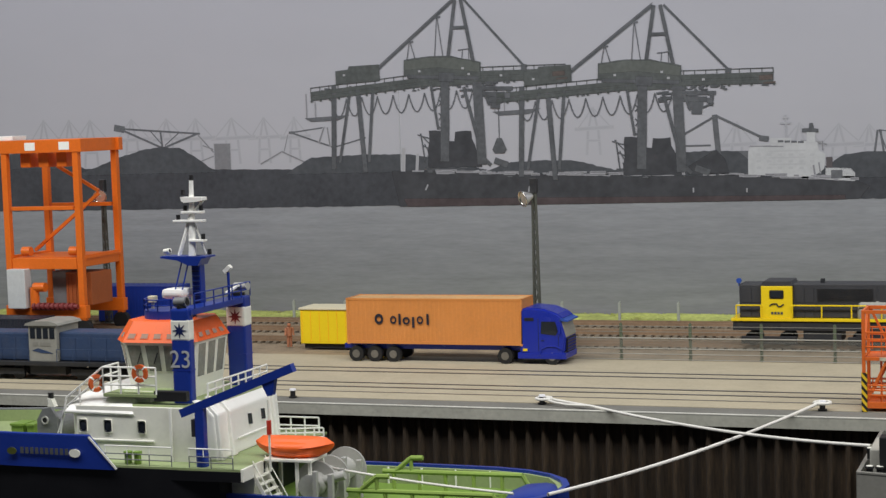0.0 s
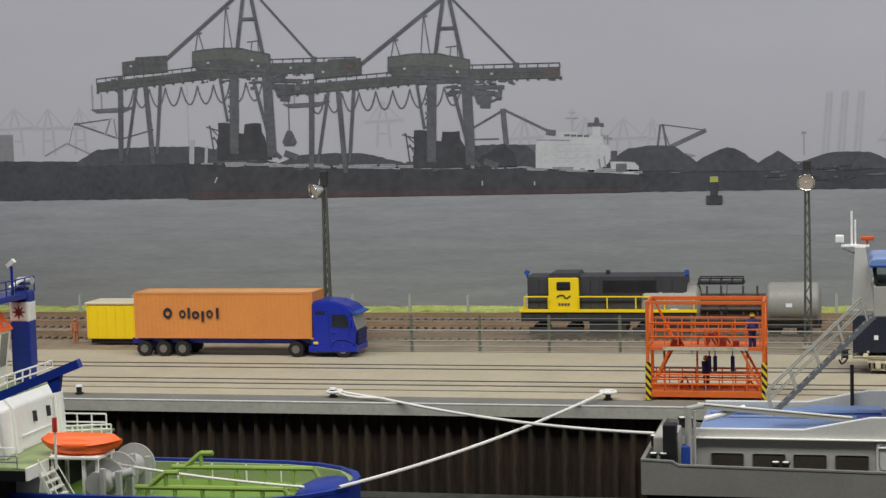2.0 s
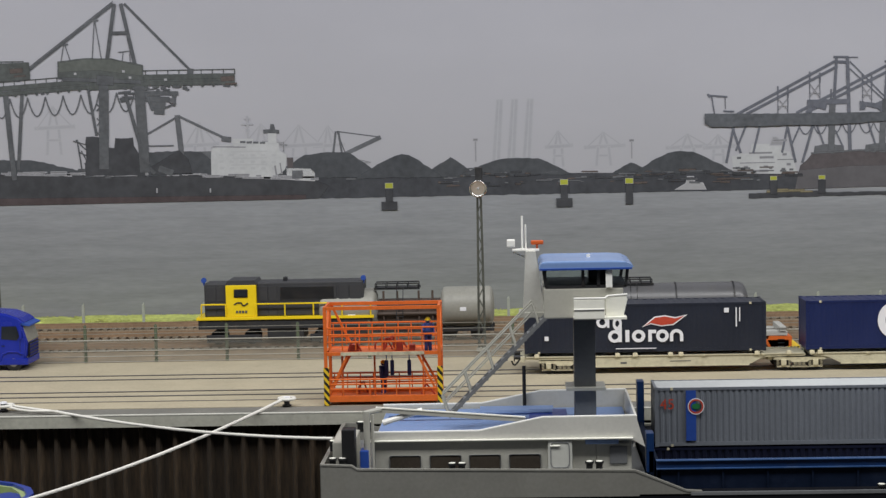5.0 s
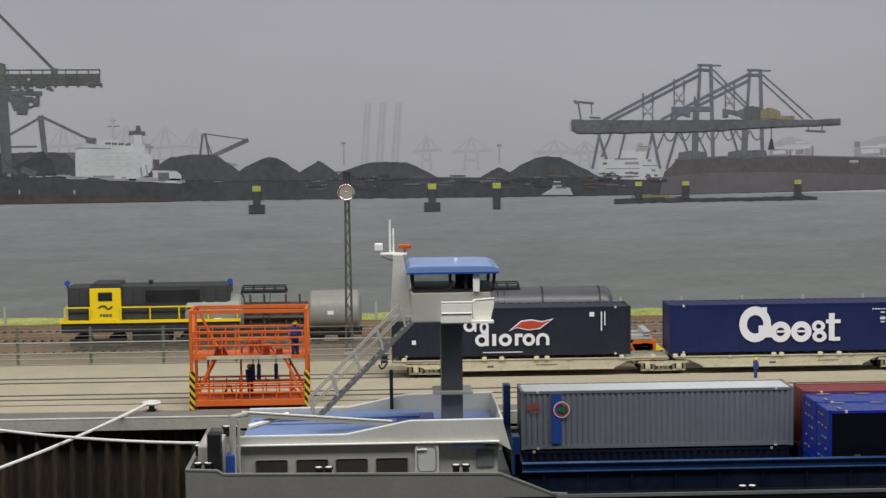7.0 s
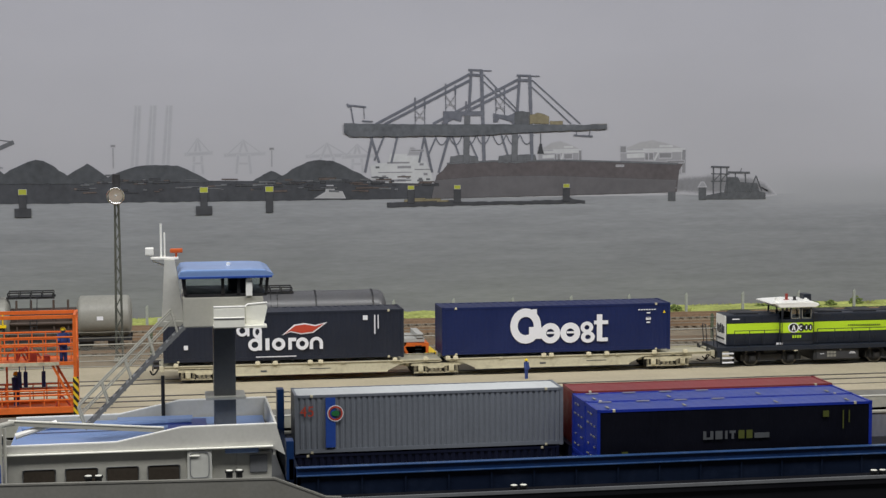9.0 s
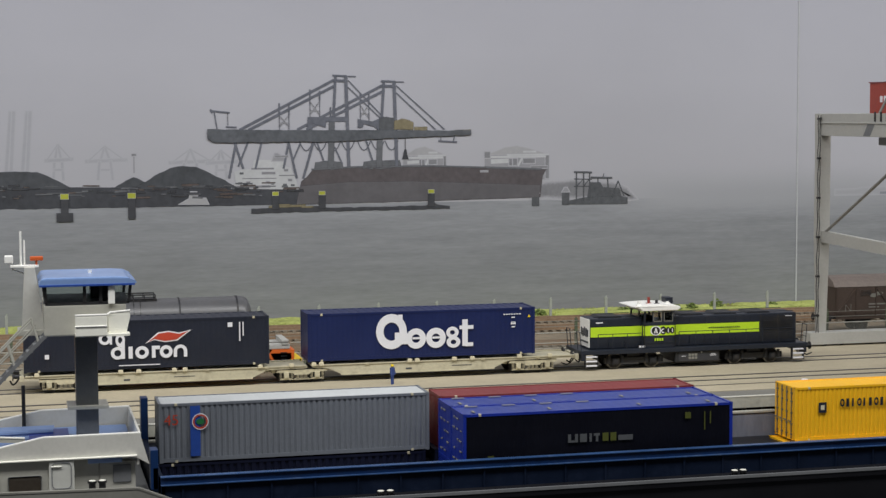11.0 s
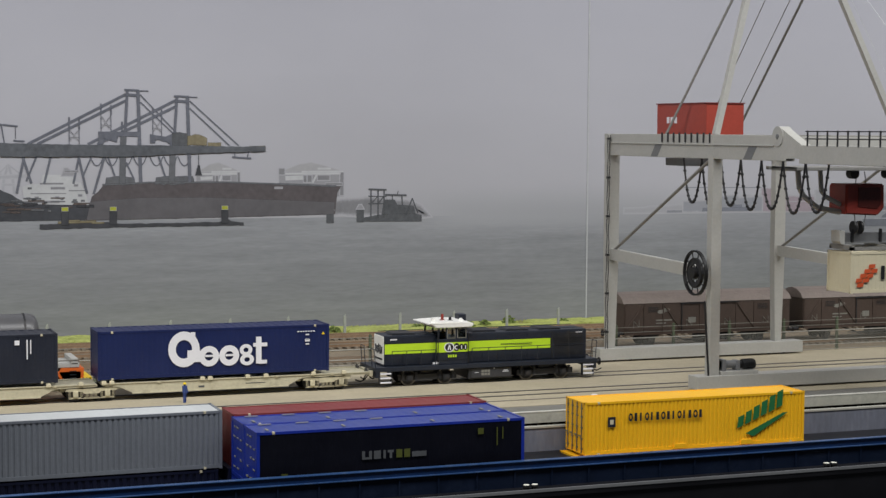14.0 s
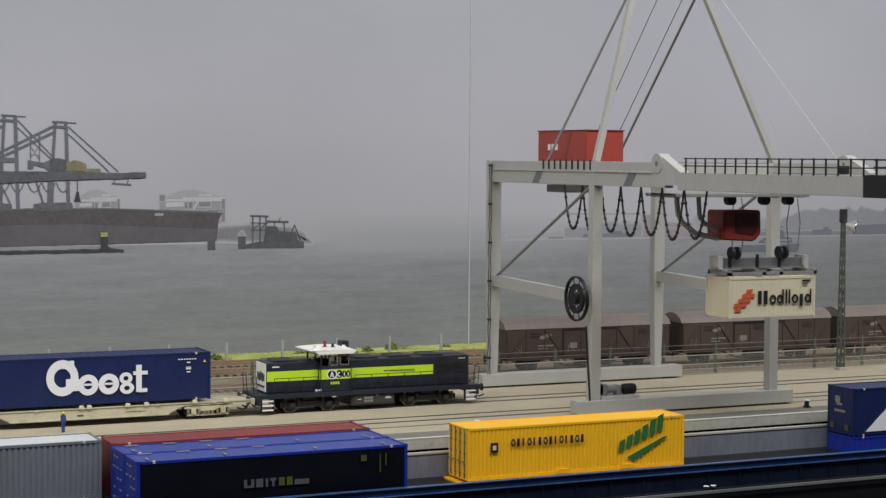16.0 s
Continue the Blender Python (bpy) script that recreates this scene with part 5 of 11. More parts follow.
relief("shed", rough([(84.8, 8.75), (87.8, 8.8), (87.8, 10.8), (86.5, 10.7), (84.8, 10.4)], 0.6, 0.04, 34), 0.04, SHORE[0], t)
strokes("cable_line", [(71.6, 10.83, 79.3, 10.78, 0.05)], 0.03, SHORE[2], t)
t = wthing("grey_ship", 0, BACK, WL, "blue-grey harbour vessel in haze on the printed river", "ship", "printed ships")
relief("hull", [(90.0, 7.3), (96.0, 7.2), (96.4, 7.95), (92.0, 7.85), (89.7, 7.9)], 0.12, SHIPGREY, t)
relief("superstructure", [(91.6, 7.85), (95.6, 7.9), (95.3, 8.5), (94.6, 8.6), (94.4, 9.2), (93.6, 9.2), (93.4, 8.6), (92.4, 8.5), (91.8, 8.2)], 0.12, SHIPGREY, t)
strokes("mast", [(94.0, 9.1, 94.0, 10.0, 0.12), (93.6, 9.5, 94.4, 9.5, 0.07), (92.6, 8.4, 92.6, 9.0, 0.08)], 0.12, SHIPGREY, t)
strokes("deck_line", [(91.0, 7.95, 95.8, 7.95, 0.06), (92.4, 8.25, 95.2, 8.3, 0.06)], 0.13, SHORE[1], t)


# ---- containers ----
def sheet(bm, rows):
    """A folded sheet between two rows of points."""
    lo, hi = [[bm.verts.new(p) for p in row] for row in rows]
    for i in range(len(lo) - 1):
        bm.faces.new((lo[i], lo[i + 1], hi[i + 1], hi[i]))


def container(name, x, y, z, L, W, H, body, label, group="", roof=None, pitch=0.28, depth=0.045, doors="", smooth_side=False, near=None, rib=0.03):
    """A steel freight box, its near lower left corner at x, y, z: ribbed sides, roof and ends, posts, castings and door gear."""
    t = thing(name, x, y, z, label, "container", group)
    bm = B()
    for px in (0, L - 0.16):
        for py in (0, W - 0.14):
            box(bm, px, px + 0.16, py, py + 0.14, 0.0, H, 0.015)
    for py in (0, W - 0.12):
        box(bm, 0.16, L - 0.16, py, py + 0.10, 0.04, 0.22)
        box(bm, 0.16, L - 0.16, py, py + 0.10, H - 0.14, H - 0.015)
    for px in (0, L - 0.12):
        box(bm, px, px + 0.12, 0.14, W - 0.14, 0.04, 0.22)
        box(bm, px, px + 0.12, 0.14, W - 0.14, H - 0.16, H - 0.015)
    part("frame", bm, body, t)
    bm = B()
    ribbed(bm, 0.16, L - 0.16, 0.2, H - 0.12, 0.018, pitch, depth if not smooth_side else 0.010)
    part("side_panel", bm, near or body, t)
    bm = B()
    ribbed(bm, 0.16, L - 0.16, 0.2, H - 0.12, W - 0.018, pitch, depth if not smooth_side else 0.02, 1)
    part("side_panel", bm, body, t)
    # roof: ribs across
    bm = B()
    n = round(L / 0.5)
    p = (L - 0.2) / n
    xs = [(0.1 + i * p + f * p, k) for i in range(n) for f, k in ((0, 0), (0.15, 1), (0.5, 1), (0.65, 0))] + [(L - 0.1, 0)]
    sheet(bm, [[(x, y, H - 0.05 + rib * k) for x, k in xs] for y in (0.09, W - 0.11)])
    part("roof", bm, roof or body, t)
    bm = B()
    box(bm, 0.05, L - 0.05, 0.05, W - 0.05, 0.1, 0.18)
    part("floor", bm, DARK, t)
    for side, ex in (("left", 0.03), ("right", L - 0.03)):
        bm = B()
        s = -1 if side == "left" else 1
        if side == doors:
            for k in (0, 1):
                y0 = 0.14 + k * (W - 0.28) / 2
                box(bm, min(ex, ex + s * 0.02), max(ex, ex + s * 0.02), y0 + 0.02, y0 + (W - 0.28) / 2 - 0.02, 0.22, H - 0.18)
            part("door", bm, body, t)
            bm = B()
            for k in range(4):
                yy = 0.36 + k * (W - 0.72) / 3
                rod(bm, (ex + s * 0.07, yy, 0.1), (ex + s * 0.07, yy, H - 0.06), 0.028, 6)
                for zz in (0.35, 0.9, 1.5, 2.1, H - 0.35):
                    box(bm, ex + s * 0.05 - 0.04, ex + s * 0.05 + 0.04, yy - 0.07, yy + 0.07, zz - 0.04, zz + 0.04)
                box(bm, ex + s * 0.08 - 0.02, ex + s * 0.08 + 0.02, yy - 0.02, yy + 0.35, 1.0, 1.06)
            part("lock_bar", bm, WORNSTEEL, t, "grey door lock bars")
        else:
            nn = 8
            w = (W - 0.28) / nn
            ys = [(0.14 + i * w + f * w, k) for i in range(nn) for f, k in ((0, 0), (0.25, 0), (0.37, 1), (0.85, 1))] + [(W - 0.14, 0)]
            sheet(bm, [[(ex + s * (0.006 if smooth_side else 0.03) * k, y, z) for y, k in ys] for z in (0.2, H - 0.14)])
            part("end_panel", bm, body, t)
    castings = [(px, py, pz) for px in (0.0, L - 0.18) for py in (-0.01, W - 0.15) for pz in (0.0, H - 0.12)]
    if L > 13:
        castings += [(px, -0.012, pz) for px in (0.76, L - 0.94) for pz in (0.0, H - 0.13)]
    for px, py, pz in castings:
        bm = B()
        w = 0.13 if 0.5 < px < L - 0.5 else 0.18
        box(bm, px, px + w, py, py + 0.16, pz, pz + 0.12, 0.01)
        part("corner_casting", bm, BOGIE if L > 13 and 0.5 < px < L - 0.5 else body, t)
    return t


def blobs(parent, items, material, y=-0.035, label="", name="logo_shape"):
    """Plain shapes of a painted mark: rings, discs and bars."""
    for it in items:
        bm = B()
        y -= 0.0035
        if it[0] == "ring":
            _, cx, cz, rx, rz, k = it
            ringxz(bm, cx, cz, rx, rz, rx * k, rz * k, y, y + 0.012)
        elif it[0] == "arc":
            _, cx, cz, rx, rz, k, a0, a1 = it
            ringxz(bm, cx, cz, rx, rz, rx * k, rz * k, y, y + 0.012, a0, a1)
        elif it[0] == "bar":
            _, x0, x1, z0, z1 = it
            box(bm, x0, x1, y, y + 0.012, z0, z1)
        else:
            prism(bm, it[1], "y", y, y + 0.012)
        part(name, bm, material, parent, label)


def small_marks(t, H, material, x0, n=7):
    bm = B()
    for i in range(n):
        a = x0 + i * 0.16
        box(bm, a, a + 0.11, -0.035, -0.023, H - 0.42, H - 0.36)
    for i in range(3):
        box(bm, x0 + 0.5, x0 + 0.72, -0.035, -0.023, H - 0.62 - i * 0.28, H - 0.55 - i * 0.28)
    box(bm, x0 + 0.46, x0 + 0.76, -0.035, -0.023, H - 1.0, H - 0.85)
    part("marking_bars", bm, material, t, "small white marking bars")
    bm = B()
    prism(bm, [(x0 + 1.5, H - 0.60), (x0 + 1.68, H - 0.60), (x0 + 1.59, H - 0.44)], "y", -0.035, -0.023)
    part("warning_mark", bm, LOCOYELLOW, t, "yellow warning triangle")


# ---- the freight train ----
TX = 16.25          # left end of the navy container
DECK = 1.20
TY = 97.5


def bogie(parent, cx, material=BOGIE):
    """A two-axle bogie: open side frames, spring nests, axle boxes and wheels."""
    b = part("bogie_bolster", (lambda m: (box(m, cx - 0.3, cx + 0.3, 0.35, 2.15, 0.45, 0.85), m)[1])(B()), CHASSIS, parent)
    for yy, f in ((0.04, -1), (2.36, 1)):
        bm = B()
        prism(bm, [(cx - 1.5, 0.66), (cx - 0.55, 0.62), (cx - 0.42, 0.5), (cx + 0.42, 0.5), (cx + 0.55, 0.62), (cx + 1.5, 0.66), (cx + 1.4, 0.8), (cx + 0.5, 0.78), (cx - 0.5, 0.78), (cx - 1.4, 0.8)], "y", yy, yy + 0.12)
        part("side_frame", bm, material, b)
        bm = B()
        prism(bm, [(cx - 0.5, 0.2), (cx + 0.5, 0.2), (cx + 0.42, 0.3), (cx - 0.42, 0.3)], "y", yy, yy + 0.1)
        for q in (-0.24, 0.0, 0.24):
            for i in range(3):
                disc(bm, (cx + q, yy + 0.05, 0.34 + i * 0.07), "z", 0.09, 0.04, 8)
        part("spring_nest", bm, SPRING, b)
        for k in (-0.9, 0.9):
            bm = B()
            box(bm, cx + k - 0.15, cx + k + 0.15, yy - 0.07, yy + 0.1, 0.3, 0.66, 0.03)
            disc(bm, (cx + k, yy - 0.06, 0.46), "y", 0.13, 0.1, 12)
            prism(bm, [(cx + k - 0.42, 0.22), (cx + k + 0.42, 0.22), (cx + k + 0.30, 0.3), (cx + k - 0.30, 0.3)], "y", yy, yy + 0.08)
            part("axle_box", bm, material, b)
            for q in (-0.32, 0.32):
                bm = B()
                for i in range(4):
                    disc(bm, (cx + k + q, yy + 0.04, 0.34 + i * 0.085), "z", 0.085, 0.045, 8)
                part("coil_spring", bm, SPRING, b)
    for k in (-0.9, 0.9):
        for yy in (0.42, 2.0):
            bm = B()
            disc(bm, (cx + k, yy, 0.46), "y", 0.46, 0.13, 22)
            disc(bm, (cx + k, yy + 0.08, 0.46), "y", 0.51, 0.05, 22)
            part("wheel", bm, CHASSIS, b, smooth=False)


def flat_wagon(x, label, left_end, right_end, b0, b1, locks):
    """A container flat wagon with fish-bellied side sills, x at the left end of its deck."""
    t = thing("container_wagon", x, TY, 0, label, "railway wagon", "container wagons")
    L = 16.2
    for yy in (0.0, 2.34):
        bm = B()
        prism(bm, [(0.2, 1.0), (L - 0.2, 1.0), (L - 0.2, 0.86), (b1 + 1.0, 0.84), (b1 + 0.7, 0.78), (b1, 0.44), (b0, 0.44), (b0 - 0.7, 0.78), (b0 - 1.0, 0.84), (0.2, 0.86)], "y", yy, yy + 0.16)
        prism(bm, [(b1, 0.44), (b1, 0.38), (b0, 0.38), (b0, 0.44)], "y", yy - 0.06, yy + 0.2)
        box(bm, 0.2, L - 0.2, yy - 0.05, yy + 0.2, 0.98, 1.03)
        part("side_sill", bm, WAGON, t)
    bm = B()
    box(bm, 0.1, L - 0.1, 0.16, 2.34, 0.86, 0.97)
    for i in range(6):
        box(bm, 2.0 + i * 2.4, 2.2 + i * 2.4, 0.16, 2.34, 0.62, 0.86)
    box(bm, 1.0, L - 1.0, 1.05, 1.45, 0.55, 0.86)
    part("deck", bm, WAGON, t)
    for a in locks:
        bm = B()
        box(bm, a, a + 0.27, -0.12, 0.06, 0.98, 1.17, 0.02)
        box(bm, a + 0.07, a + 0.2, -0.06, 0.1, 1.15, 1.19, 0.01)
        part("twist_lock", bm, CREAM, t, "pale cream twist lock")
    for a in (3.2, 10.2, 13.6):
        bm = B()
        box(bm, a, a + 0.2, -0.09, 0.06, 0.94, 1.05, 0.02)
        part("side_bracket", bm, BOGIE, t)
    bm = B()
    box(bm, 5.6, 5.95, -0.012, 0.0, 0.56, 0.66)
    part("marking_bar", bm, GREYDECAL, t)
    bm = B()
    box(bm, 8.4, 9.6, -0.012, 0.0, 0.66, 0.70)
    part("marking_bar", bm, GREYDECAL, t)
    for on, ex, s in ((left_end, 0.0, -1), (right_end, L, 1)):
        if on:
            bm = B()
            box(bm, ex - 0.15 if s > 0 else ex - 0.1, ex + 0.1 if s > 0 else ex + 0.15, 0.05, 2.45, 0.72, 1.06, 0.03)
            part("headstock", bm, WAGON, t)
            for yy in (0.37, 2.13):
                bm = B()
                rod(bm, (ex, yy, 0.98), (ex + s * 0.42, yy, 0.98), 0.13, 10)
                disc(bm, (ex + s * 0.46, yy, 0.98), "x", 0.24, 0.07, 16)
                part("buffer", bm, CHASSIS, t)
            bm = B()
            line(bm, [(ex + s * 0.1, 1.2, 0.8), (ex + s * 0.35, 1.2, 0.45), (ex + s * 0.5, 1.2, 0.4), (ex + s * 0.62, 1.2, 0.65)], 0.05)
            part("coupling_hose", bm, BLACK, t)
    return t


w1 = flat_wagon(TX - 16.1, "beige-grey container flat wagon under a dark blue box", True, False, 3.8, 12.9, (0.7, 5.3, 6.3, 8.3, 8.9, 13.2, 15.0))
bogie(w1, 2.4)
bogie(w1, 15.75)
w2 = flat_wagon(TX + 0.2, "beige-grey container flat wagon under a navy blue box", False, True, 1.75, 11.0, (0.0, 0.45, 5.7, 6.15, 8.4, 9.5, 12.4, 14.3))
bogie(w2, 13.4)

navy_box = container("container", TX, TY, DECK, 13.72, 2.5, 2.8, NAVY, "navy blue container with large white lettering shapes on a wagon", "train containers", pitch=0.30, smooth_side=True, doors="right")
blobs(navy_box, [("ring", 4.95, 1.62, 0.92, 1.04, 0.52), ("bar", 5.15, 5.9, 0.85, 1.55), ("bar", 5.35, 5.62, 2.05, 2.6),
              ("ring", 6.42, 1.16, 0.6, 0.6, 0.42), ("bar", 6.2, 6.9, 1.12, 1.24), ("ring", 7.62, 1.16, 0.6, 0.6, 0.42), ("bar", 7.4, 8.1, 1.12, 1.24),
              ("ring", 8.62, 1.45, 0.38, 0.34, 0.4), ("ring", 8.68, 0.88, 0.42, 0.34, 0.4), ("bar", 9.22, 9.55, 0.62, 2.2), ("bar", 9.05, 9.9, 1.62, 1.84), ("bar", 9.4, 9.88, 0.6, 0.82)], DECAL, label="white logo shape")
small_marks(navy_box, 2.8, DECAL, 11.75)
dark_box = container("container", TX - 2.24 - 13.72, TY, DECK, 13.72, 2.5, 2.8, BLACKBLUE, "blue-black container with white and red logo shapes on a wagon", "train containers", pitch=0.30, smooth_side=True, doors="right")
blobs(dark_box, [("poly", [(3.1, 2.1), (4.1, 2.1), (3.8, 1.45), (3.4, 1.45)]), ("ring", 4.45, 1.77, 0.34, 0.33, 0.5), ("bar", 4.72, 4.85, 1.45, 2.1),
               ("ring", 5.3, 1.68, 0.26, 0.4, 0.45), ("ring", 5.15, 0.95, 0.38, 0.36, 0.5), ("bar", 5.35, 5.55, 0.62, 1.6), ("bar", 5.75, 5.98, 0.62, 1.3), ("ring", 6.5, 0.95, 0.38, 0.36, 0.45), ("bar", 7.05, 7.25, 0.62, 1.3),
               ("bar", 7.2, 7.5, 1.1, 1.3), ("ring", 7.85, 0.95, 0.36, 0.36, 0.45), ("arc", 8.65, 0.95, 0.38, 0.37, 0.5, 0, 180), ("bar", 8.27, 8.46, 0.62, 1.0), ("bar", 8.84, 9.03, 0.62, 1.0), ("bar", 5.2, 7.5, 0.22, 0.27)], DECAL, label="white logo shape")
blobs(dark_box, [("poly", [(6.7, 1.45), (7.2, 1.62), (7.8, 1.48), (8.5, 1.55), (9.3, 2.15), (8.6, 2.0), (8.0, 2.12), (7.4, 2.05)])], DECAL, y=-0.033, label="white outline of a wave logo")
blobs(dark_box, [("poly", [(6.85, 1.52), (7.2, 1.69), (7.8, 1.55), (8.45, 1.62), (9.1, 2.07), (8.6, 1.93), (8.0, 2.05), (7.45, 1.98)])], REDDECAL, y=-0.05, label="red wave logo shape")
blobs(dark_box, [("bar", 11.35, 11.62, 2.22, 2.48), ("bar", 12.0, 12.07, 1.4, 2.5), ("bar", 12.2, 12.26, 1.7, 2.5), ("bar", 1.15, 1.38, 0.75, 1.0)], DECAL, label="small white marking", name="marking_bars")


def buffers(t, ex, s, y0=0.37, y1=2.13, z=0.98):
    for yy in (y0, y1):
        bm = B()
        rod(bm, (ex, yy, z), (ex + s * 0.45, yy, z), 0.13, 10)
        disc(bm, (ex + s * 0.48, yy, z), "x", 0.24, 0.06, 16)
        part("buffer", bm, CHASSIS, t)


def steps(t, x0, x1, y):
    for i in range(3):
        bm = B()
        box(bm, x0 + 0.02, x1 - 0.02, y - 0.03, y + 0.22, 0.28 + i * 0.27, 0.36 + i * 0.27, 0.01)
        part("step", bm, DECAL, t, "white-edged footstep")
    bm = B()
    box(bm, x0 - 0.03, x0 + 0.02, y, y + 0.22, 0.22, 1.05)
    box(bm, x1 - 0.02, x1 + 0.03, y, y + 0.22, 0.22, 1.05)
    part("step_frame", bm, CHASSIS, t)


def handrail(t, x0, x1, y, z0, z1, n, material=LOCOGREY, mid=False, r=0.022):
    bm = B()
    rod(bm, (x0, y, z1), (x1, y, z1), r)
    if mid:
        rod(bm, (x0, y, (z0 + z1) / 2), (x1, y, (z0 + z1) / 2), r)
    for i in range(n + 1):
        x = x0 + (x1 - x0) * i / n
        rod(bm, (x, y, z0), (x, y, z1), r)
    part("handrail", bm, material, t)


def diesel_loco(x):
    """A four-axle hood locomotive, x at its left headstock."""
    t = thing("diesel_locomotive", x, TY - 0.2, 0, "dark grey diesel locomotive with lime stripe and white cab roof", "locomotive")
    L = 14.8
    W = 2.9
    bm = B()
    box(bm, 0, L, 0.0, W, 0.98, 1.24, 0.02)
    box(bm, 0.05, 0.3, 0.02, W - 0.02, 0.62, 1.0, 0.02)
    box(bm, L - 0.3, L - 0.05, 0.02, W - 0.02, 0.62, 1.0, 0.02)
    part("frame", bm, LOCOGREY, t)
    for name, a, b2 in (("short_hood", 0.75, 4.1), ("long_hood", 6.05, 14.25)):
        bm = B()
        box(bm, a, b2, 0.5, W - 0.5, 1.24, 3.1, 0.07)
        h = part(name, bm, LOCOGREY, t)
        bm = B()
        c1 = b2 if name == "short_hood" else 11.75
        box(bm, a + 0.02, c1, 0.47, 0.51, 1.98, 2.58)
        part("stripe", bm, LIME, h, "bright lime stripe")
        n = int((b2 - a) / 0.95)
        for i in range(n):
            q = a + 0.1 + i * (b2 - a - 0.2) / n
            bm = B()
            w = (b2 - a - 0.2) / n
            box(bm, q + 0.02, q + w - 0.02, 0.48, 0.5, 1.3, 1.95, 0.008)
            box(bm, q + 0.02, q + w - 0.02, 0.48, 0.5, 2.61, 2.98, 0.008)
            box(bm, q + w - 0.1, q + w - 0.06, 0.455, 0.48, 1.5, 1.6)
            part("hood_door", bm, LOCOGREY, h)
        bm = B()
        for i in range(int((b2 - a) * 0.45)):
            q = a + 0.5 + i / 0.45
            if q + 1.6 < b2:
                prism(bm, [(q, 3.09), (q + 1.6, 3.09), (q + 1.5, 3.2), (q + 0.2, 3.22)], "y", 0.75, W - 0.75)
        part("roof_grille", bm, CHASSIS, h)
        for y in (0.56, W - 0.56):
            bm = B()
            rod(bm, (a + 0.2, y, 3.2), (b2 - 0.2, y, 3.2), 0.02)
            part("roof_rail", bm, LOCOGREY, h)
    bm = B()
    for i in range(12):
        box(bm, 12.0, 14.0, 0.462, 0.49, 1.5 + i * 0.12, 1.56 + i * 0.12)
    box(bm, 11.82, 11.9, 0.45, 0.49, 1.35, 3.0)
    box(bm, 12.98, 13.04, 0.45, 0.49, 1.35, 3.0)
    part("radiator_louvre", bm, CHASSIS, t)
    blobs(t, [("bar", 8.4 + 0.13 * k, 8.49 + 0.13 * k, 2.30, 2.36) for k in range(16)], LOCOGREY, y=0.458, name="marking_bars")
    blobs(t, [("bar", 1.1, 1.55, 2.82, 2.89), ("bar", 13.5, 13.95, 2.85, 2.92)], DECAL, y=0.47, name="marking_bars")
    # white end plate with graffiti-like patches
    bm = B()
    box(bm, 0.70, 0.76, 0.6, W - 0.6, 1.35, 3.05, 0.01)
    e = part("end_plate", bm, WHITE, t, "white end plate")
    bm = B()
    for k in range(5):
        box(bm, 0.675, 0.705, 0.75 + k * 0.28, 0.93 + k * 0.28, 2.0 - 0.05 * (k % 2), 2.42 + 0.06 * (k % 3))
    box(bm, 0.675, 0.705, 0.75, 2.1, 1.6, 1.7)
    part("end_mark", bm, LOCOGREY, e)
    # cab
    bm = B()
    box(bm, 4.05, 6.1, 0.18, W - 0.18, 1.24, 2.8, 0.04)
    c = part("cab", bm, LOCOGREY, t)
    for px in (4.07, 4.62, 5.3, 5.96):
        for py in (0.2, W - 0.3):
            bm = B()
            prism(bm, [(px, 2.8), (px + 0.1, 2.8), (px + 0.1 + (5.05 - px) * 0.06, 3.5), (px + (5.05 - px) * 0.06, 3.5)], "y", py, py + 0.1)
            part("window_post", bm, LOCOGREY, c)
    for py in (0.24, W - 0.26):
        bm = B()
        box(bm, 4.15, 6.0, py, py + 0.02, 2.8, 3.5)
        part("window_pane", bm, GLASS, c)
    for px in (4.15, 6.0):
        bm = B()
        box(bm, px, px + 0.02, 0.35, W - 0.35, 2.8, 3.5)
        part("window_pane", bm, GLASS, c)
    for x0, x1 in ((4.7, 5.22), (5.38, 5.94)):
        bm = B()
        ring = [(x0, 2.86), (x1, 2.86), (x1, 3.42), (x0, 3.42)]
        for p, q in zip(ring, ring[1:] + ring[:1]):
            beam(bm, (p[0], 0.2, p[1]), (q[0], 0.2, q[1]), 0.035, 0.035)
        part("window_frame", bm, FENCEGREY, c, "pale window frame")
    bm = B()
    box(bm, 4.4, 5.0, 1.2, 1.8, 2.78, 3.15, 0.05)
    part("driver_seat", bm, BLACK, c)
    bm = B()
    prism(bm, [(3.95, 3.5), (6.2, 3.5), (6.42, 3.62), (6.42, 3.74), (6.1, 3.84), (5.0, 3.88), (3.9, 3.84), (3.4, 3.8), (3.35, 3.76), (3.75, 3.66)], "y", 0.06, W - 0.06)
    bmesh.ops.bevel(bm, geom=[e for e in bm.edges if e.calc_face_angle(0) > 0.9], offset=0.05, segments=2, affect="EDGES")
    r2 = part("cab_roof", bm, WHITE, t, "white overhanging cab roof")
    for px, py, h, m in ((3.85, 0.5, 4.1, WHITE), (4.75, 1.2, 4.25, CABRED), (5.15, 0.9, 4.1, DARK), (4.3, 1.5, 4.0, WHITE), (5.9, 1.0, 3.98, WHITE)):
        bm = B()
        rod(bm, (px, py, 3.8), (px, py, h), 0.09, 10)
        box(bm, px - 0.16, px + 0.16, py - 0.1, py + 0.1, 3.8, 3.9, 0.02)
        part("roof_horn", bm, m, r2)
    bm = B()
    box(bm, 6.0, 6.5, 1.6, 2.3, 3.05, 4.15, 0.04)
    part("exhaust", bm, LOCOGREY, t)
    bm = B()
    box(bm, 4.02, 6.12, 0.15, 0.172, 2.0, 2.6)
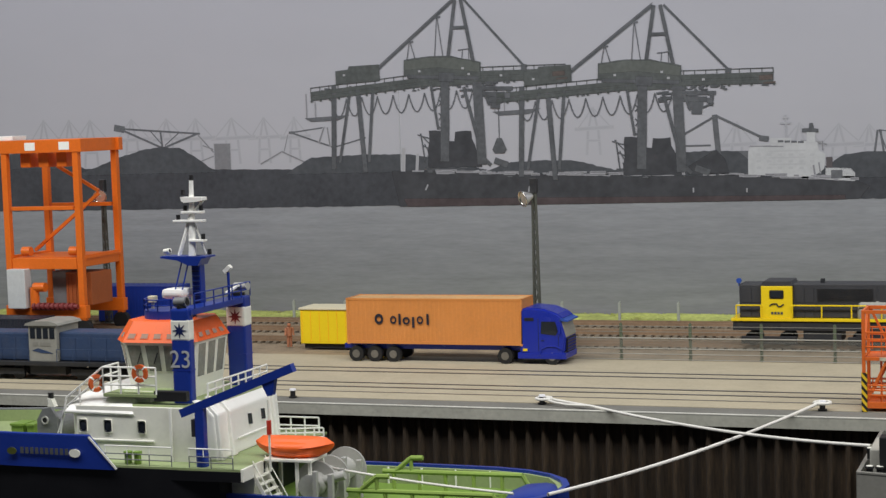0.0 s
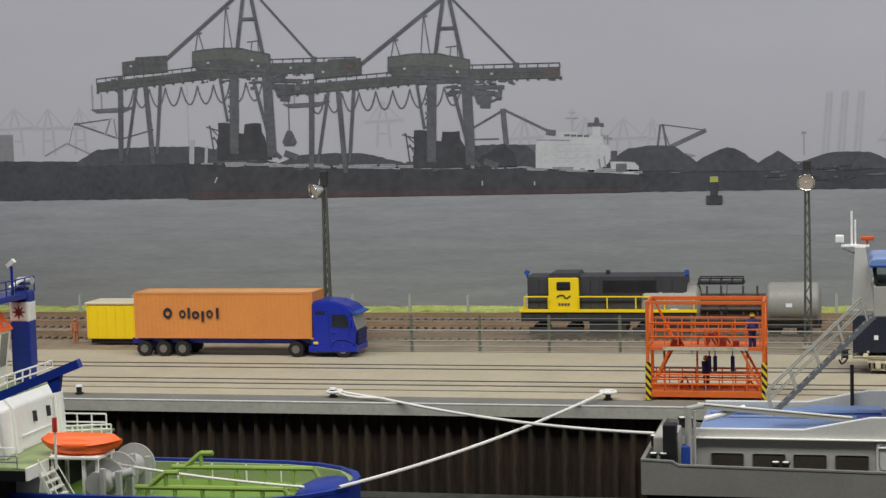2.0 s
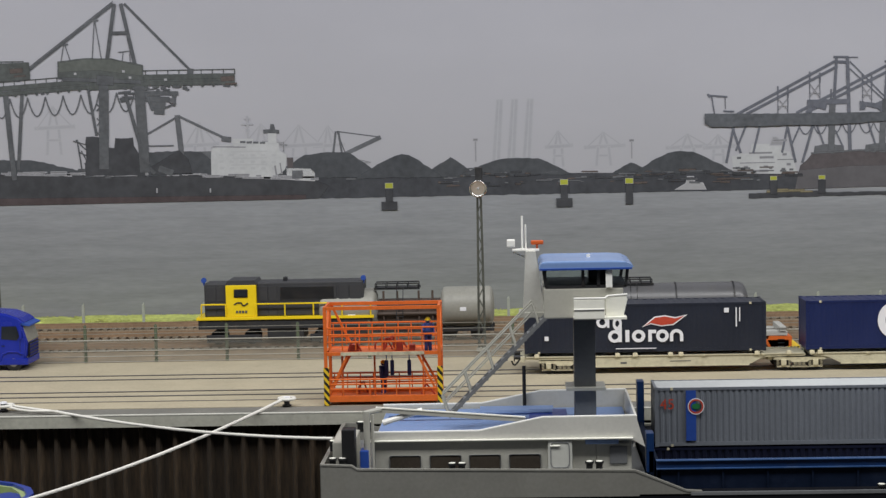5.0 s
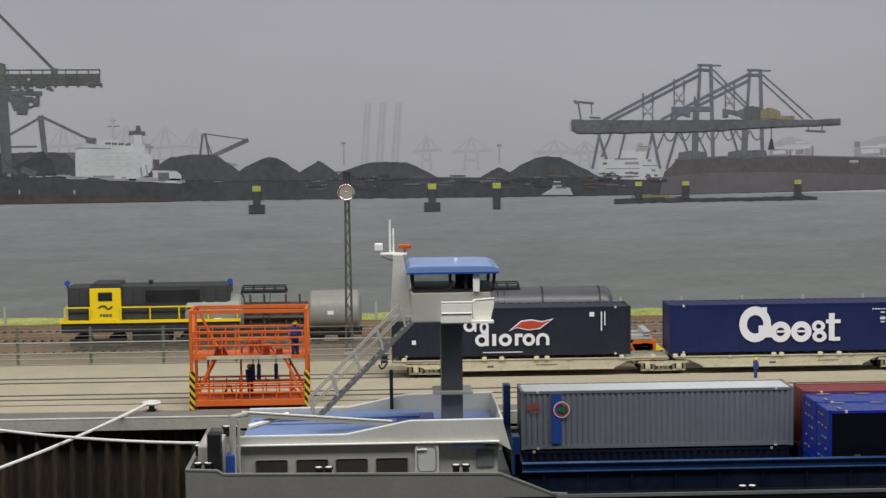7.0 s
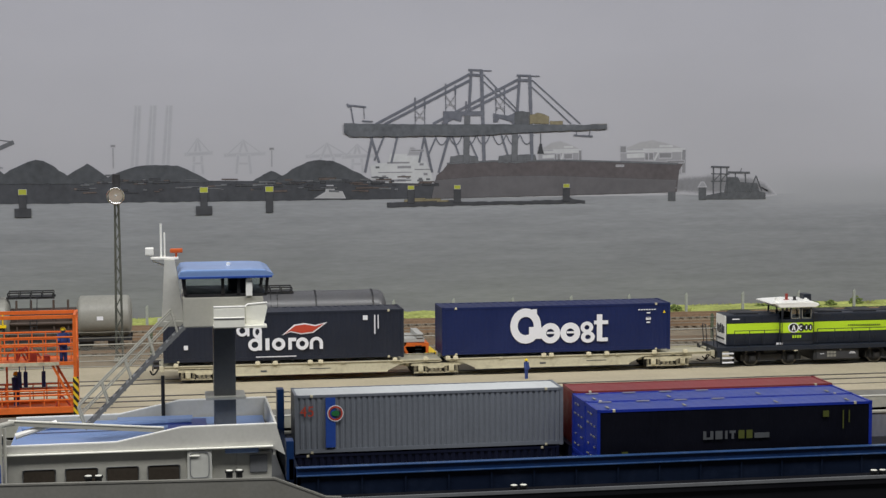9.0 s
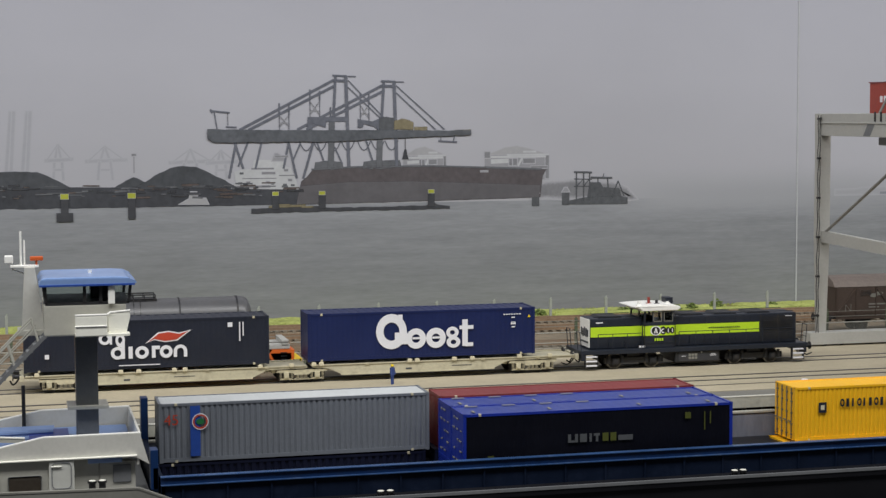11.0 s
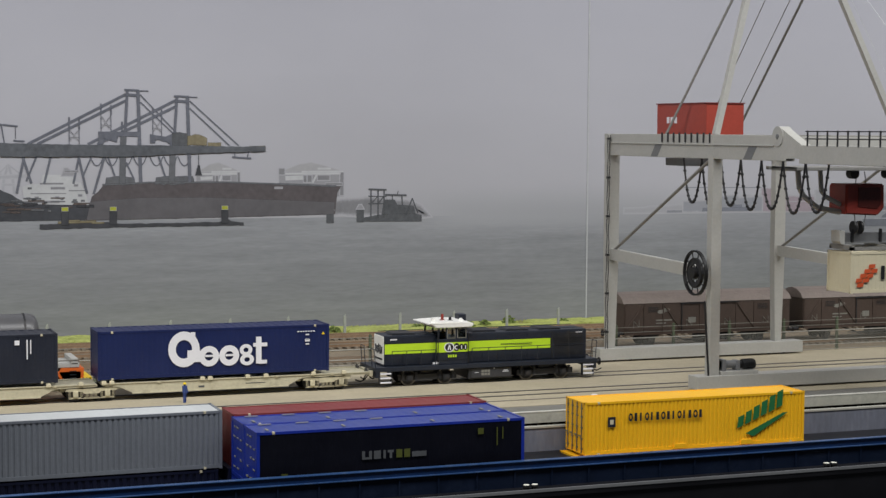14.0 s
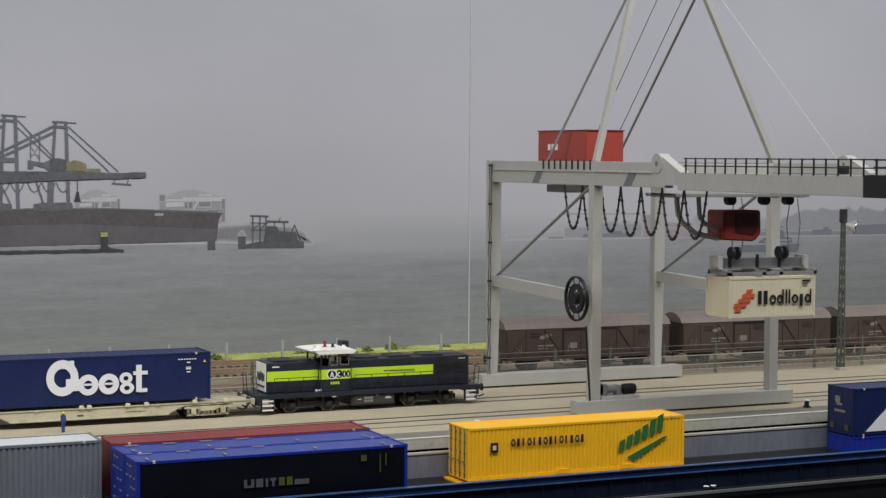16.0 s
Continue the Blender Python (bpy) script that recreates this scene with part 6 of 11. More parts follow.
    part("stripe", bm, LIME, c, "bright lime stripe")
    bm = B()
    for x, rx in ((4.82, 0.27), (5.3, 0.2), (5.62, 0.15), (5.88, 0.14)):
        ringxz(bm, x, 2.3, rx, 0.25 if rx > 0.18 else 0.2, 0.001, 0.001, 0.138, 0.15)
    part("logo_ground", bm, BLACK, c, "dark oval logo ground")
    bm = B()
    ringxz(bm, 4.82, 2.3, 0.34, 0.29, 0.27, 0.24, 0.134, 0.148)
    prism(bm, [(4.7, 2.14), (4.78, 2.14), (4.86, 2.44), (4.8, 2.48)], "y", 0.13, 0.14)
    prism(bm, [(4.86, 2.14), (4.95, 2.14), (4.87, 2.46), (4.82, 2.46)], "y", 0.13, 0.14)
    ringxz(bm, 5.3, 2.28, 0.13, 0.14, 0.07, 0.08, 0.13, 0.14, 60, 300)
    box(bm, 5.6, 5.66, 0.13, 0.14, 2.18, 2.4)
    box(bm, 5.86, 5.92, 0.13, 0.14, 2.18, 2.4)
    part("logo_shape", bm, DECAL, c, "white logo shapes")
    blobs(t, [("bar", 4.75 + 0.15 * k, 4.85 + 0.15 * k, 1.68, 1.84) for k in range(4)], LIME, y=0.15, name="number_bars", label="lime number bars")
    blobs(t, [("bar", 3.75, 4.15, 1.3, 1.42)], DECAL, y=0.15, name="marking_bars")
    bm = B()
    for x in (4.08, 6.06):
        rod(bm, (x, 0.1, 1.3), (x, 0.1, 3.3), 0.025)
    rod(bm, (4.12, 0.12, 1.6), (6.0, 0.12, 1.6), 0.012)
    part("grab_rail", bm, BLACK, c)
    for cx in (3.5, 11.35):
        b2 = part("bogie", (lambda m: (box(m, cx - 1.9, cx + 1.9, 0.35, 0.5, 0.35, 0.72, 0.04), box(m, cx - 1.9, cx + 1.9, 2.4, 2.55, 0.35, 0.72, 0.04), box(m, cx - 0.4, cx + 0.4, 0.5, 2.4, 0.5, 0.9), m)[-1])(B()), CHASSIS, t)
        for k in (-1.2, 1.2):
            for yy in (0.68, 2.15):
                bm = B()
                disc(bm, (cx + k, yy, 0.5), "y", 0.5, 0.13, 24)
                disc(bm, (cx + k, yy - 0.07, 0.5), "y", 0.34, 0.04, 24)
                part("wheel", bm, CHASSIS, b2)
            bm = B()
            box(bm, cx + k - 0.2, cx + k + 0.2, 0.24, 0.4, 0.3, 0.68, 0.03)
            disc(bm, (cx + k, 0.24, 0.5), "y", 0.14, 0.1, 14)
            part("axle_box", bm, CHASSIS, b2)
            for q in (-0.42, 0.42):
                bm = B()
                rod(bm, (cx + k + q, 0.34, 0.36), (cx + k + q, 0.34, 0.86), 0.07, 10)
                for i in range(5):
                    rod(bm, (cx + k + q, 0.34, 0.38 + i * 0.1), (cx + k + q, 0.34, 0.43 + i * 0.1), 0.12, 10)
                part("coil_spring", bm, CHASSIS, b2)
            bm = B()
            ringxz(bm, cx + k, 0.5, 0.5, 0.5, 0.43, 0.43, 0.6, 0.63)
            part("tyre_rim", bm, WORNSTEEL, b2, "worn steel tyre")
    bm = B()
    box(bm, 6.1, 9.0, 0.15, W - 0.15, 0.28, 0.98, 0.08)
    tk = part("fuel_tank", bm, CHASSIS, t)
    bm = B()
    box(bm, 6.3, 8.9, 0.12, 0.16, 0.36, 0.92, 0.01)
    part("battery_box", bm, HOODGREY, tk)
    for i in range(3):
        for j in range(2):
            blobs(tk, [("bar", 6.95 + i * 0.2, 7.11 + i * 0.2, 0.48 + j * 0.2, 0.63 + j * 0.2)], FENCEGREY, y=0.105, name="data_panel")
    blobs(tk, [("bar", 8.35, 8.75, 0.66, 0.7), ("bar", 8.4, 8.7, 0.74, 0.77), ("bar", 6.5, 6.75, 0.66, 0.69), ("bar", 7.75, 7.83, 0.86, 0.92)], DECAL, y=0.11, name="data_panel")
    for a, b2 in ((0.3, 1.05), (L - 1.0, L - 0.25)):
        steps(t, a, b2, 0.0)
    for y in (0.06, W - 0.06):
        handrail(t, 1.1, 3.9, y, 1.24, 2.2, 3)
        handrail(t, 6.3, 14.0, y, 1.24, 2.2, 7)
    for ex, s in ((0.08, -1), (L - 0.08, 1)):
        bm = B()
        for yy in (0.15, 0.8, 2.1, W - 0.15):
            rod(bm, (ex, yy, 1.1), (ex + s * 0.1, yy, 2.35), 0.025)
        for zz in (1.6, 2.35):
            rod(bm, (ex + s * 0.07, 0.15, zz), (ex + s * 0.07, 0.8, zz), 0.025)
            rod(bm, (ex + s * 0.07, 2.1, zz), (ex + s * 0.07, W - 0.15, zz), 0.025)
        part("end_rail", bm, LOCOGREY, t)
        buffers(t, ex, s, 0.57, 2.33)
        bm = B()
        line(bm, [(ex, 1.2, 0.85), (ex + s * 0.35, 1.2, 0.4), (ex + s * 0.62, 1.2, 0.3), (ex + s * 0.95, 1.2, 0.42)], 0.04)
        line(bm, [(ex, 1.7, 0.85), (ex + s * 0.25, 1.7, 0.35), (ex + s * 0.45, 1.7, 0.5)], 0.04)
        part("coupling_hose", bm, BLACK, t)
        for yy in (0.75, W - 0.75):
            bm = B()
            disc(bm, (ex + s * 0.03, yy, 1.12), "x", 0.1, 0.08, 12)
            part("headlight", bm, WHITE, t)


diesel_loco(TX + 16.55)


# ---- standing rolling stock ----
def blue_shunter():
    t = thing("shunting_locomotive", -66.5, 91.5, 0, "weathered blue shunting locomotive with pale grey cab", "locomotive")
    W = 2.8
    bm = B()
    box(bm, 0, 11.8, 0, W, 0.95, 1.2, 0.02)
    part("frame", bm, CHASSIS, t)
    for name, a, b2, top in (("short_hood", 0.4, 4.7, 3.0), ("long_hood", 6.75, 11.4, 3.05)):
        bm = B()
        box(bm, a, b2, 0.4, W - 0.4, 1.2, top, 0.12)
        h = part(name, bm, SHUNTBLUE, t)
        for i in range(4):
            bm = B()
            q = a + 0.12 + i * (b2 - a - 0.2) / 4
            box(bm, q, q + (b2 - a) / 4 - 0.1, 0.375, 0.41, 1.3, 2.7, 0.01)
            part("hood_door", bm, SHUNTBLUE, h)
        handrail(t, a, b2, 0.05, 1.2, 2.0, 4, SHUNTBLUE)
    bm = B()
    box(bm, 4.7, 6.75, 0.12, W - 0.12, 1.2, 3.5, 0.05)
    c = part("cab", bm, TANKLIGHT, t, "pale grey cab")
    bm = B()
    prism(bm, [(4.5, 3.48), (6.95, 3.48), (6.85, 3.62), (6.3, 3.76), (5.1, 3.76), (4.6, 3.62)], "y", 0.0, W)
    part("cab_roof", bm, TANKLIGHT, t, "grey curved cab roof")
    for i in range(4):
        bm = B()
        q = 4.85 + i * 0.47
        box(bm, q, q + 0.36, 0.09, 0.13, 2.65, 3.32, 0.02)
        part("window_pane", bm, SKYGLASS, c)
    blobs(c, [("poly", [(4.95, 1.9), (5.4, 2.05), (6.1, 1.85), (6.5, 1.72), (5.6, 1.75)])], SHUNTBLUE, y=0.1, label="blue wave mark")
    blobs(c, [("bar", 5.0, 5.4, 2.2, 2.42), ("bar", 5.55, 6.3, 2.2, 2.42)], FENCEGREY, y=0.1)
    for cx in (2.6, 9.2):
        b2 = part("bogie", (lambda m: (box(m, cx - 0.4, cx + 0.4, 0.45, 2.35, 0.45, 0.75, 0.03), m)[-1])(B()), CHASSIS, t)
        for yy in (0.25, 2.35):
            bm = B()
            box(bm, cx - 1.6, cx + 1.6, yy, yy + 0.2, 0.35, 0.75, 0.03)
            part("side_frame", bm, CHASSIS, b2)
        for k in (-1.0, 1.0):
            for yy in (0.62, 2.1):
                bm = B()
                disc(bm, (cx + k, yy, 0.48), "y", 0.48, 0.14, 22)
                part("wheel", bm, CHASSIS, b2)
    bm = B()
    box(bm, 4.6, 7.2, 0.3, W - 0.3, 0.35, 0.95, 0.05)
    part("fuel_tank", bm, CHASSIS, t)


blue_shunter()


def yellow_loco():
    t = thing("diesel_locomotive", -21.0, 110.4, 0, "yellow and dark grey diesel hood locomotive behind the fence", "locomotive")
    W = 2.8
    bm = B()
    box(bm, 0.1, 11.5, 0.1, W - 0.1, 1.25, 1.86, 0.02)
    part("frame", bm, CHASSIS, t)
    bm = B()
    box(bm, 0, 11.6, 0, W, 1.86, 2.04, 0.02)
    part("running_plate", bm, LOCOYELLOW, t, "yellow running plate")
    bm = B()
    box(bm, 0.5, 2.0, 0.35, W - 0.35, 2.04, 4.22, 0.08)
    h0 = part("short_hood", bm, HOODGREY, t)
    bm = B()
    box(bm, 1.95, 3.95, 0.1, W - 0.1, 2.04, 4.12, 0.05)
    c = part("cab", bm, LOCOYELLOW, t, "yellow cab side")
    bm = B()
    prism(bm, [(1.9, 4.12), (4.0, 4.12), (3.85, 4.42), (2.1, 4.42)], "y", 0.15, W - 0.15)
    part("cab_roof", bm, HOODGREY, t)
    bm = B()
    box(bm, 2.5, 3.4, 0.06, 0.12, 3.32, 3.86, 0.06)
    w = part("window", bm, BLACK, c)
    bm = B()
    box(bm, 2.58, 3.32, 0.045, 0.07, 3.4, 3.78, 0.02)
    part("window_pane", bm, SKYGLASS, w)
    bm = B()
    line(bm, [(2.5, 0.08, 2.85), (2.7, 0.08, 2.98), (2.95, 0.08, 2.98), (3.05, 0.08, 2.8), (3.2, 0.08, 2.8), (3.4, 0.08, 2.95)], 0.045, 6)
    part("logo_shape", bm, LOCOGREY, c)
    blobs(c, [("bar", 2.6 + 0.2 * k, 2.74 + 0.2 * k, 2.3, 2.46) for k in range(4)], GREYDECAL, y=0.08, name="number_bar")
    bm = B()
    box(bm, 3.95, 10.95, 0.35, W - 0.35, 2.04, 4.25, 0.08)
    h = part("long_hood", bm, HOODGREY, t)
    for hood, a, b2 in ((h0, 0.6, 1.3), (h0, 1.3, 1.95), (h, 4.1, 4.7), (h, 4.7, 5.3), (h, 5.35, 9.2), (h, 9.3, 10.0), (h, 10.0, 10.8)):
        bm = B()
        box(bm, a + 0.03, b2 - 0.03, 0.32, 0.36, 3.05, 4.0, 0.01)
        box(bm, a + 0.03, b2 - 0.03, 0.32, 0.36, 2.1, 2.95, 0.01)
        part("hood_door", bm, HOODGREY, hood)
    bm = B()
    for j in range(12):
        box(bm, 5.5, 9.0, 0.29, 0.33, 3.15 + j * 0.068, 3.18 + j * 0.068)
    part("louvre", bm, CHASSIS, h)
    bm = B()
    box(bm, 5.6, 5.85, 1.2, 1.6, 4.25, 4.5, 0.03)
    part("exhaust", bm, CHASSIS, h)
    for y in (0.03,):
        handrail(t, 0.35, 1.95, y, 2.04, 2.88, 1, LOCOYELLOW, r=0.05)
        handrail(t, 3.95, 11.4, y, 2.04, 2.88, 4, LOCOYELLOW, r=0.05)
    for px in (0.5, 10.95):
        bm = B()
        box(bm, px - 0.05, px + 0.05, 0.4, 0.6, 4.1, 4.4, 0.02)
        disc(bm, (px, 0.4, 4.45), "y", 0.17, 0.2, 16)
        part("headlight", bm, BLUEDECAL, t, "round blue lamp")
    for cx in (2.4, 9.2):
        b2 = part("bogie", (lambda m: (box(m, cx - 1.8, cx + 1.8, 0.25, 0.4, 0.35, 0.85, 0.04), m)[-1])(B()), CHASSIS, t)
        for k in (-1.1, 1.1):
            bm = B()
            disc(bm, (cx + k, 0.6, 0.68), "y", 0.48, 0.14, 22)
            disc(bm, (cx + k, 2.1, 0.68), "y", 0.48, 0.14, 22)
            part("wheelset", bm, CHASSIS, b2)
    bm = B()
    box(bm, 4.6, 7.0, 0.2, W - 0.2, 0.5, 1.3, 0.05)
    part("fuel_tank", bm, CHASSIS, t)


yellow_loco()


def tank_wagon(x, L, material, label, twin=False):
    t = thing("tank_wagon", x, 110.4, 0, label, "railway wagon", "tank wagons")
    cz, cy, R2 = 2.35, 1.4, 1.32
    n = 28
    for x0, x1 in ((0.0, 3.9), (8.0, L)) if twin else ((0.0, L),):
        bm = B()
        e = 0.45 if twin else 1.0
        prof = [(x0 + f * e, rr) for f, rr in ((0, 0.55 if twin else 0.35), (0.12, 0.95 if twin else 0.8), (0.3, 1.17), (0.5, 1.28), (0.75, R2))]
        prof += [(x0 + x1 - px, rr) for px, rr in reversed(prof)]
        rings = [[bm.verts.new((px, cy + rr * math.cos(2 * math.pi * i / n), cz + rr * math.sin(2 * math.pi * i / n))) for i in range(n)] for px, rr in prof]
        for a, b2 in zip(rings, rings[1:]):
            for i in range(n):
                bm.faces.new((a[i], a[(i + 1) % n], b2[(i + 1) % n], b2[i]))
        bm.faces.new(rings[0])
        bm.faces.new(rings[-1][::-1])
        bmesh.ops.recalc_face_normals(bm, faces=bm.faces[:])
        part("barrel", bm, material, t, smooth=True)
    if twin:
        bm = B()
        box(bm, 3.7, 8.2, 0.9, 1.9, 0.95, 2.9, 0.15)
        for q in (4.3, 5.2, 6.6, 7.5):
            rod(bm, (q, 0.8, 1.0), (q, 0.8, 3.5), 0.07, 8)
        rod(bm, (3.8, 0.75, 2.0), (8.1, 0.75, 2.0), 0.12, 10)
        rod(bm, (3.8, 0.75, 2.6), (8.1, 0.75, 2.6), 0.06, 8)
        part("pipework", bm, BROWN, t, "brown pipework between the two vessels")
    for q in () if twin else (1.0, L * 0.33, L * 0.66, L - 1.0):
        bm = B()
        ringxz(bm, 0, 0, R2 + 0.04, R2 + 0.04, R2 - 0.05, R2 - 0.05, -0.05, 0.05, n=24)
        for v in bm.verts[-96:]:
            a, b2, c2 = v.co
            v.co = (q + b2, cy + a, cz + c2)
        part("hoop", bm, CHASSIS, t)
    bm = B()
    m = L * 0.45
    for yy in (0.8, 2.0):
        box(bm, m - 1.5, m + 1.5, yy, yy + 0.1, 3.58, 3.72)
        for i in range(5):
            rod(bm, (m - 1.4 + i * 0.7, yy, 3.6), (m - 1.4 + i * 0.7, yy, 3.98), 0.04)
        rod(bm, (m - 1.4, yy, 3.98), (m + 1.4, yy, 3.98), 0.045)
    box(bm, m - 1.3, m + 1.3, 0.8, 2.05, 3.66, 3.7)
    part("walkway", bm, CHASSIS, t)
    bm = B()
    for dx in (0, 0.42):
        rod(bm, (m + dx, -0.02, 0.9), (m + dx, 0.02, 2.6), 0.03)
        rod(bm, (m + dx, 0.02, 2.6), (m + dx, 0.75, 3.7), 0.03)
    for i in range(10):
        rod(bm, (m, 0, 0.95 + i * 0.19), (m + 0.42, 0, 0.95 + i * 0.19), 0.02)
    part("ladder", bm, CHASSIS, t)
    bm = B()
    box(bm, 0, L, 0.25, 0.45, 0.85, 1.1)
    box(bm, 0, L, 2.35, 2.55, 0.85, 1.1)
    for q in (0.1, L / 2, L - 0.3):
        box(bm, q, q + 0.2, 0.45, 2.35, 0.85, 1.1)
    part("underframe", bm, CHASSIS, t)
    blobs(t, [("bar", L - 2.2, L - 1.8, 2.2, 2.45), ("bar", 2.0, 2.5, 1.9, 2.1)], DECAL, y=0.08, name="marking_bars")
    for cx in (2.0, L - 2.0):
        for k in (-0.9, 0.9):
            bm = B()
            disc(bm, (cx + k, 0.65, 0.68), "y", 0.46, 0.14, 20)
            disc(bm, (cx + k, 2.1, 0.68), "y", 0.46, 0.14, 20)
            part("wheelset", bm, CHASSIS, t)


tank_wagon(-13.1, 11.5, TANKLIGHT, "twin-vessel light grey tank wagon with a dark top walkway", True)
tank_wagon(1.0, 13.9, TANKGREY, "dark grey tank wagon with ladder and top walkway")


def van(x, L):
    t = thing("covered_van", x, 108.2, 0.42, "weathered brown covered goods van with sliding doors", "railway wagon", "brown vans")
    W = 2.8
    prof = [(0.0, 0.95), (W, 0.95), (W, 3.0), (W - 0.25, 3.35), (W - 0.8, 3.62), (W / 2, 3.72), (0.8, 3.62), (0.25, 3.35), (0.0, 3.0)]
    bm = B()
    prism(bm, prof[:3] + [(0.0, 3.0)], "x", 0.1, L - 0.1)
    b2 = part("body", bm, BROWN, t)
    bm = B()
    prism(bm, [(-0.05, 2.98), (W + 0.05, 2.98)] + prof[3:8] + [(0.25, 3.35)], "x", 0.0, L)
    part("roof", bm, BROWNROOF, t, "faded brown curved roof")
    n = 9
    for i in range(n):
        bm = B()
        q = 0.15 + i * (L - 0.3) / n
        w = (L - 0.3) / n
        box(bm, q + 0.02, q + w - 0.02, -0.03, 0.02, 1.1, 2.9, 0.01)
        box(bm, q, q + 0.09, -0.07, 0.0, 1.0, 2.95)
        part("side_panel", bm, BROWN, b2)
        if i in (0, 2, 6, 8):
            bm = B()
            beam(bm, (q + 0.1, -0.06, 2.85 if i % 4 else 1.15), (q + w - 0.05, -0.06, 1.15 if i % 4 else 2.85), 0.1, 0.12)
            part("diagonal_brace", bm, BROWN, b2)
        if i in (3, 5):
            bm = B()
            box(bm, q, q + 0.07, -0.1, -0.06, 1.0, 2.95)
            part("door_edge", bm, CHASSIS, b2)
        if i % 3 == 1:
            bm = B()
            box(bm, q + 0.3, q + w - 0.3, -0.05, 0.0, 2.3, 2.75)
            vn = part("vent", bm, BROWN, b2)
            bm = B()
            for k in range(4):
                box(bm, q + 0.34, q + w - 0.34, -0.065, -0.045, 2.36 + k * 0.1, 2.40 + k * 0.1)
            part("vent_louvre", bm, CHASSIS, vn)
    for x in (1.05, 5.3, 8.4, 11.6):
        bm = B()
        line(bm, [(x - 0.22, -0.06, 1.25), (x - 0.22, -0.06, 1.75), (x + 0.2, -0.06, 1.3), (x + 0.2, -0.06, 1.8)], 0.018, 4)
        part("door_latch", bm, FENCEGREY, b2)
    bm = B()
    box(bm, L * 0.33, L * 0.68, -0.11, -0.06, 2.86, 2.95)
    part("door_track", bm, CHASSIS, b2, "dark sliding-door track")
    bm = B()
    ringxz(bm, 3.0, 2.35, 0.3, 0.13, 0.001, 0.001, -0.06, -0.03)
    ringxz(bm, 3.4, 2.48, 0.3, 0.13, 0.001, 0.001, -0.06, -0.03)
    part("logo_shape", bm, FENCEGREY, b2, "pale faded logo shape")
    blobs(b2, [("bar", 2.6, 3.9, 1.7, 1.8), ("bar", 2.6, 3.4, 1.5, 1.58), ("bar", 5.2, 5.8, 1.5, 1.9)], FENCEGREY, y=-0.05, name="marking_bars")
    bm = B()
    box(bm, 0.0, L, 0.15, W - 0.15, 0.75, 0.95)
    part("underframe", bm, CHASSIS, t)
    bm = B()
    box(bm, 0.2, L - 0.2, 0.05, 0.16, 0.72, 0.98)
    part("solebar", bm, BROWN, t)
    bm = B()
    line(bm, [(3.6, 0.3, 0.75), (5.2, 0.3, 0.2), (L - 5.2, 0.3, 0.2), (L - 3.6, 0.3, 0.75)], 0.06, 5)
    part("truss_rod", bm, CHASSIS, t)
    bm = B()
    box(bm, 6.1, 7.6, 0.3, 1.0, 0.05, 0.74, 0.04)
    rod(bm, (8.2, 0.7, 0.5), (9.2, 0.7, 0.5), 0.24, 12)
    part("brake_gear", bm, CHASSIS, t)
    bm = B()
    box(bm, L * 0.30, L * 0.70, 0.0, 0.3, 0.3, 0.34)
    part("step_board", bm, CHASSIS, t)
    for cx in (2.4, L - 2.4):
        bm = B()
        disc(bm, (cx, 0.65, 0.28), "y", 0.48, 0.14, 20)
        box(bm, cx - 0.2, cx + 0.2, 0.3, 0.5, 0.1, 0.6, 0.03)
        disc(bm, (cx, 2.1, 0.28), "y", 0.48, 0.14, 20)
        for k in range(4):
            box(bm, cx - 0.7 + k * 0.12, cx + 0.7 - k * 0.12, 0.3, 0.42, 0.62 - k * 0.06, 0.67 - k * 0.06)
        part("wheelset", bm, CHASSIS, t)
    buffers(t, 0.0, -1, 0.5, 2.25, 0.7)
    buffers(t, L, 1, 0.5, 2.25, 0.7)


for i in range(4):
    van(54.9 + i * 14.7, 13.72)


# ---- quayside furniture ----
def bollard(x, y, z=0.0, label="black iron mooring bollard with white top"):
    t = thing("bollard", x, y, z, label, "bollard", "mooring bollards")
    bm = B()
    rod(bm, (0, 0, 0), (0, 0, 0.07), 0.24, 16)
    rod(bm, (0, 0, 0.07), (0, 0, 0.42), 0.15, 16)
    part("post", bm, BLACK, t)
    bm = B()
    rod(bm, (0, 0, 0.41), (0, 0, 0.5), 0.2, 16, 0.17)
    part("cap", bm, DECAL, t, "white painted cap")


for x, y in ((-41.9, 88.0), (-27.1, 88.1), (-12.2, 88.4), (66.2, 88.3), (24.0, 88.2), (43.0, 88.2)):
    bollard(x, y)


def sag(p, q, drop, n=18):
    p, q = Vector(p), Vector(q)
    return [p.lerp(q, i / n) - Vector((0, 0, drop * 4 * (i / n) * (1 - i / n))) for i in range(n + 1)]


def rope(name, pts, r, label):
    c = bpy.data.curves.new(name, "CURVE")
    c.dimensions, c.bevel_depth, c.bevel_resolution = "3D", r * K, 2
    s = c.splines.new("POLY")
    s.points.add(len(pts) - 1)
    for a, p in zip(s.points, pts):
        a.co = (p[0] * K, p[1] * K, p[2] * K, 1)
    ob = new(name, c)
    c.materials.append(ROPE)
    return tagged(ob, label, "rope", "mooring ropes")


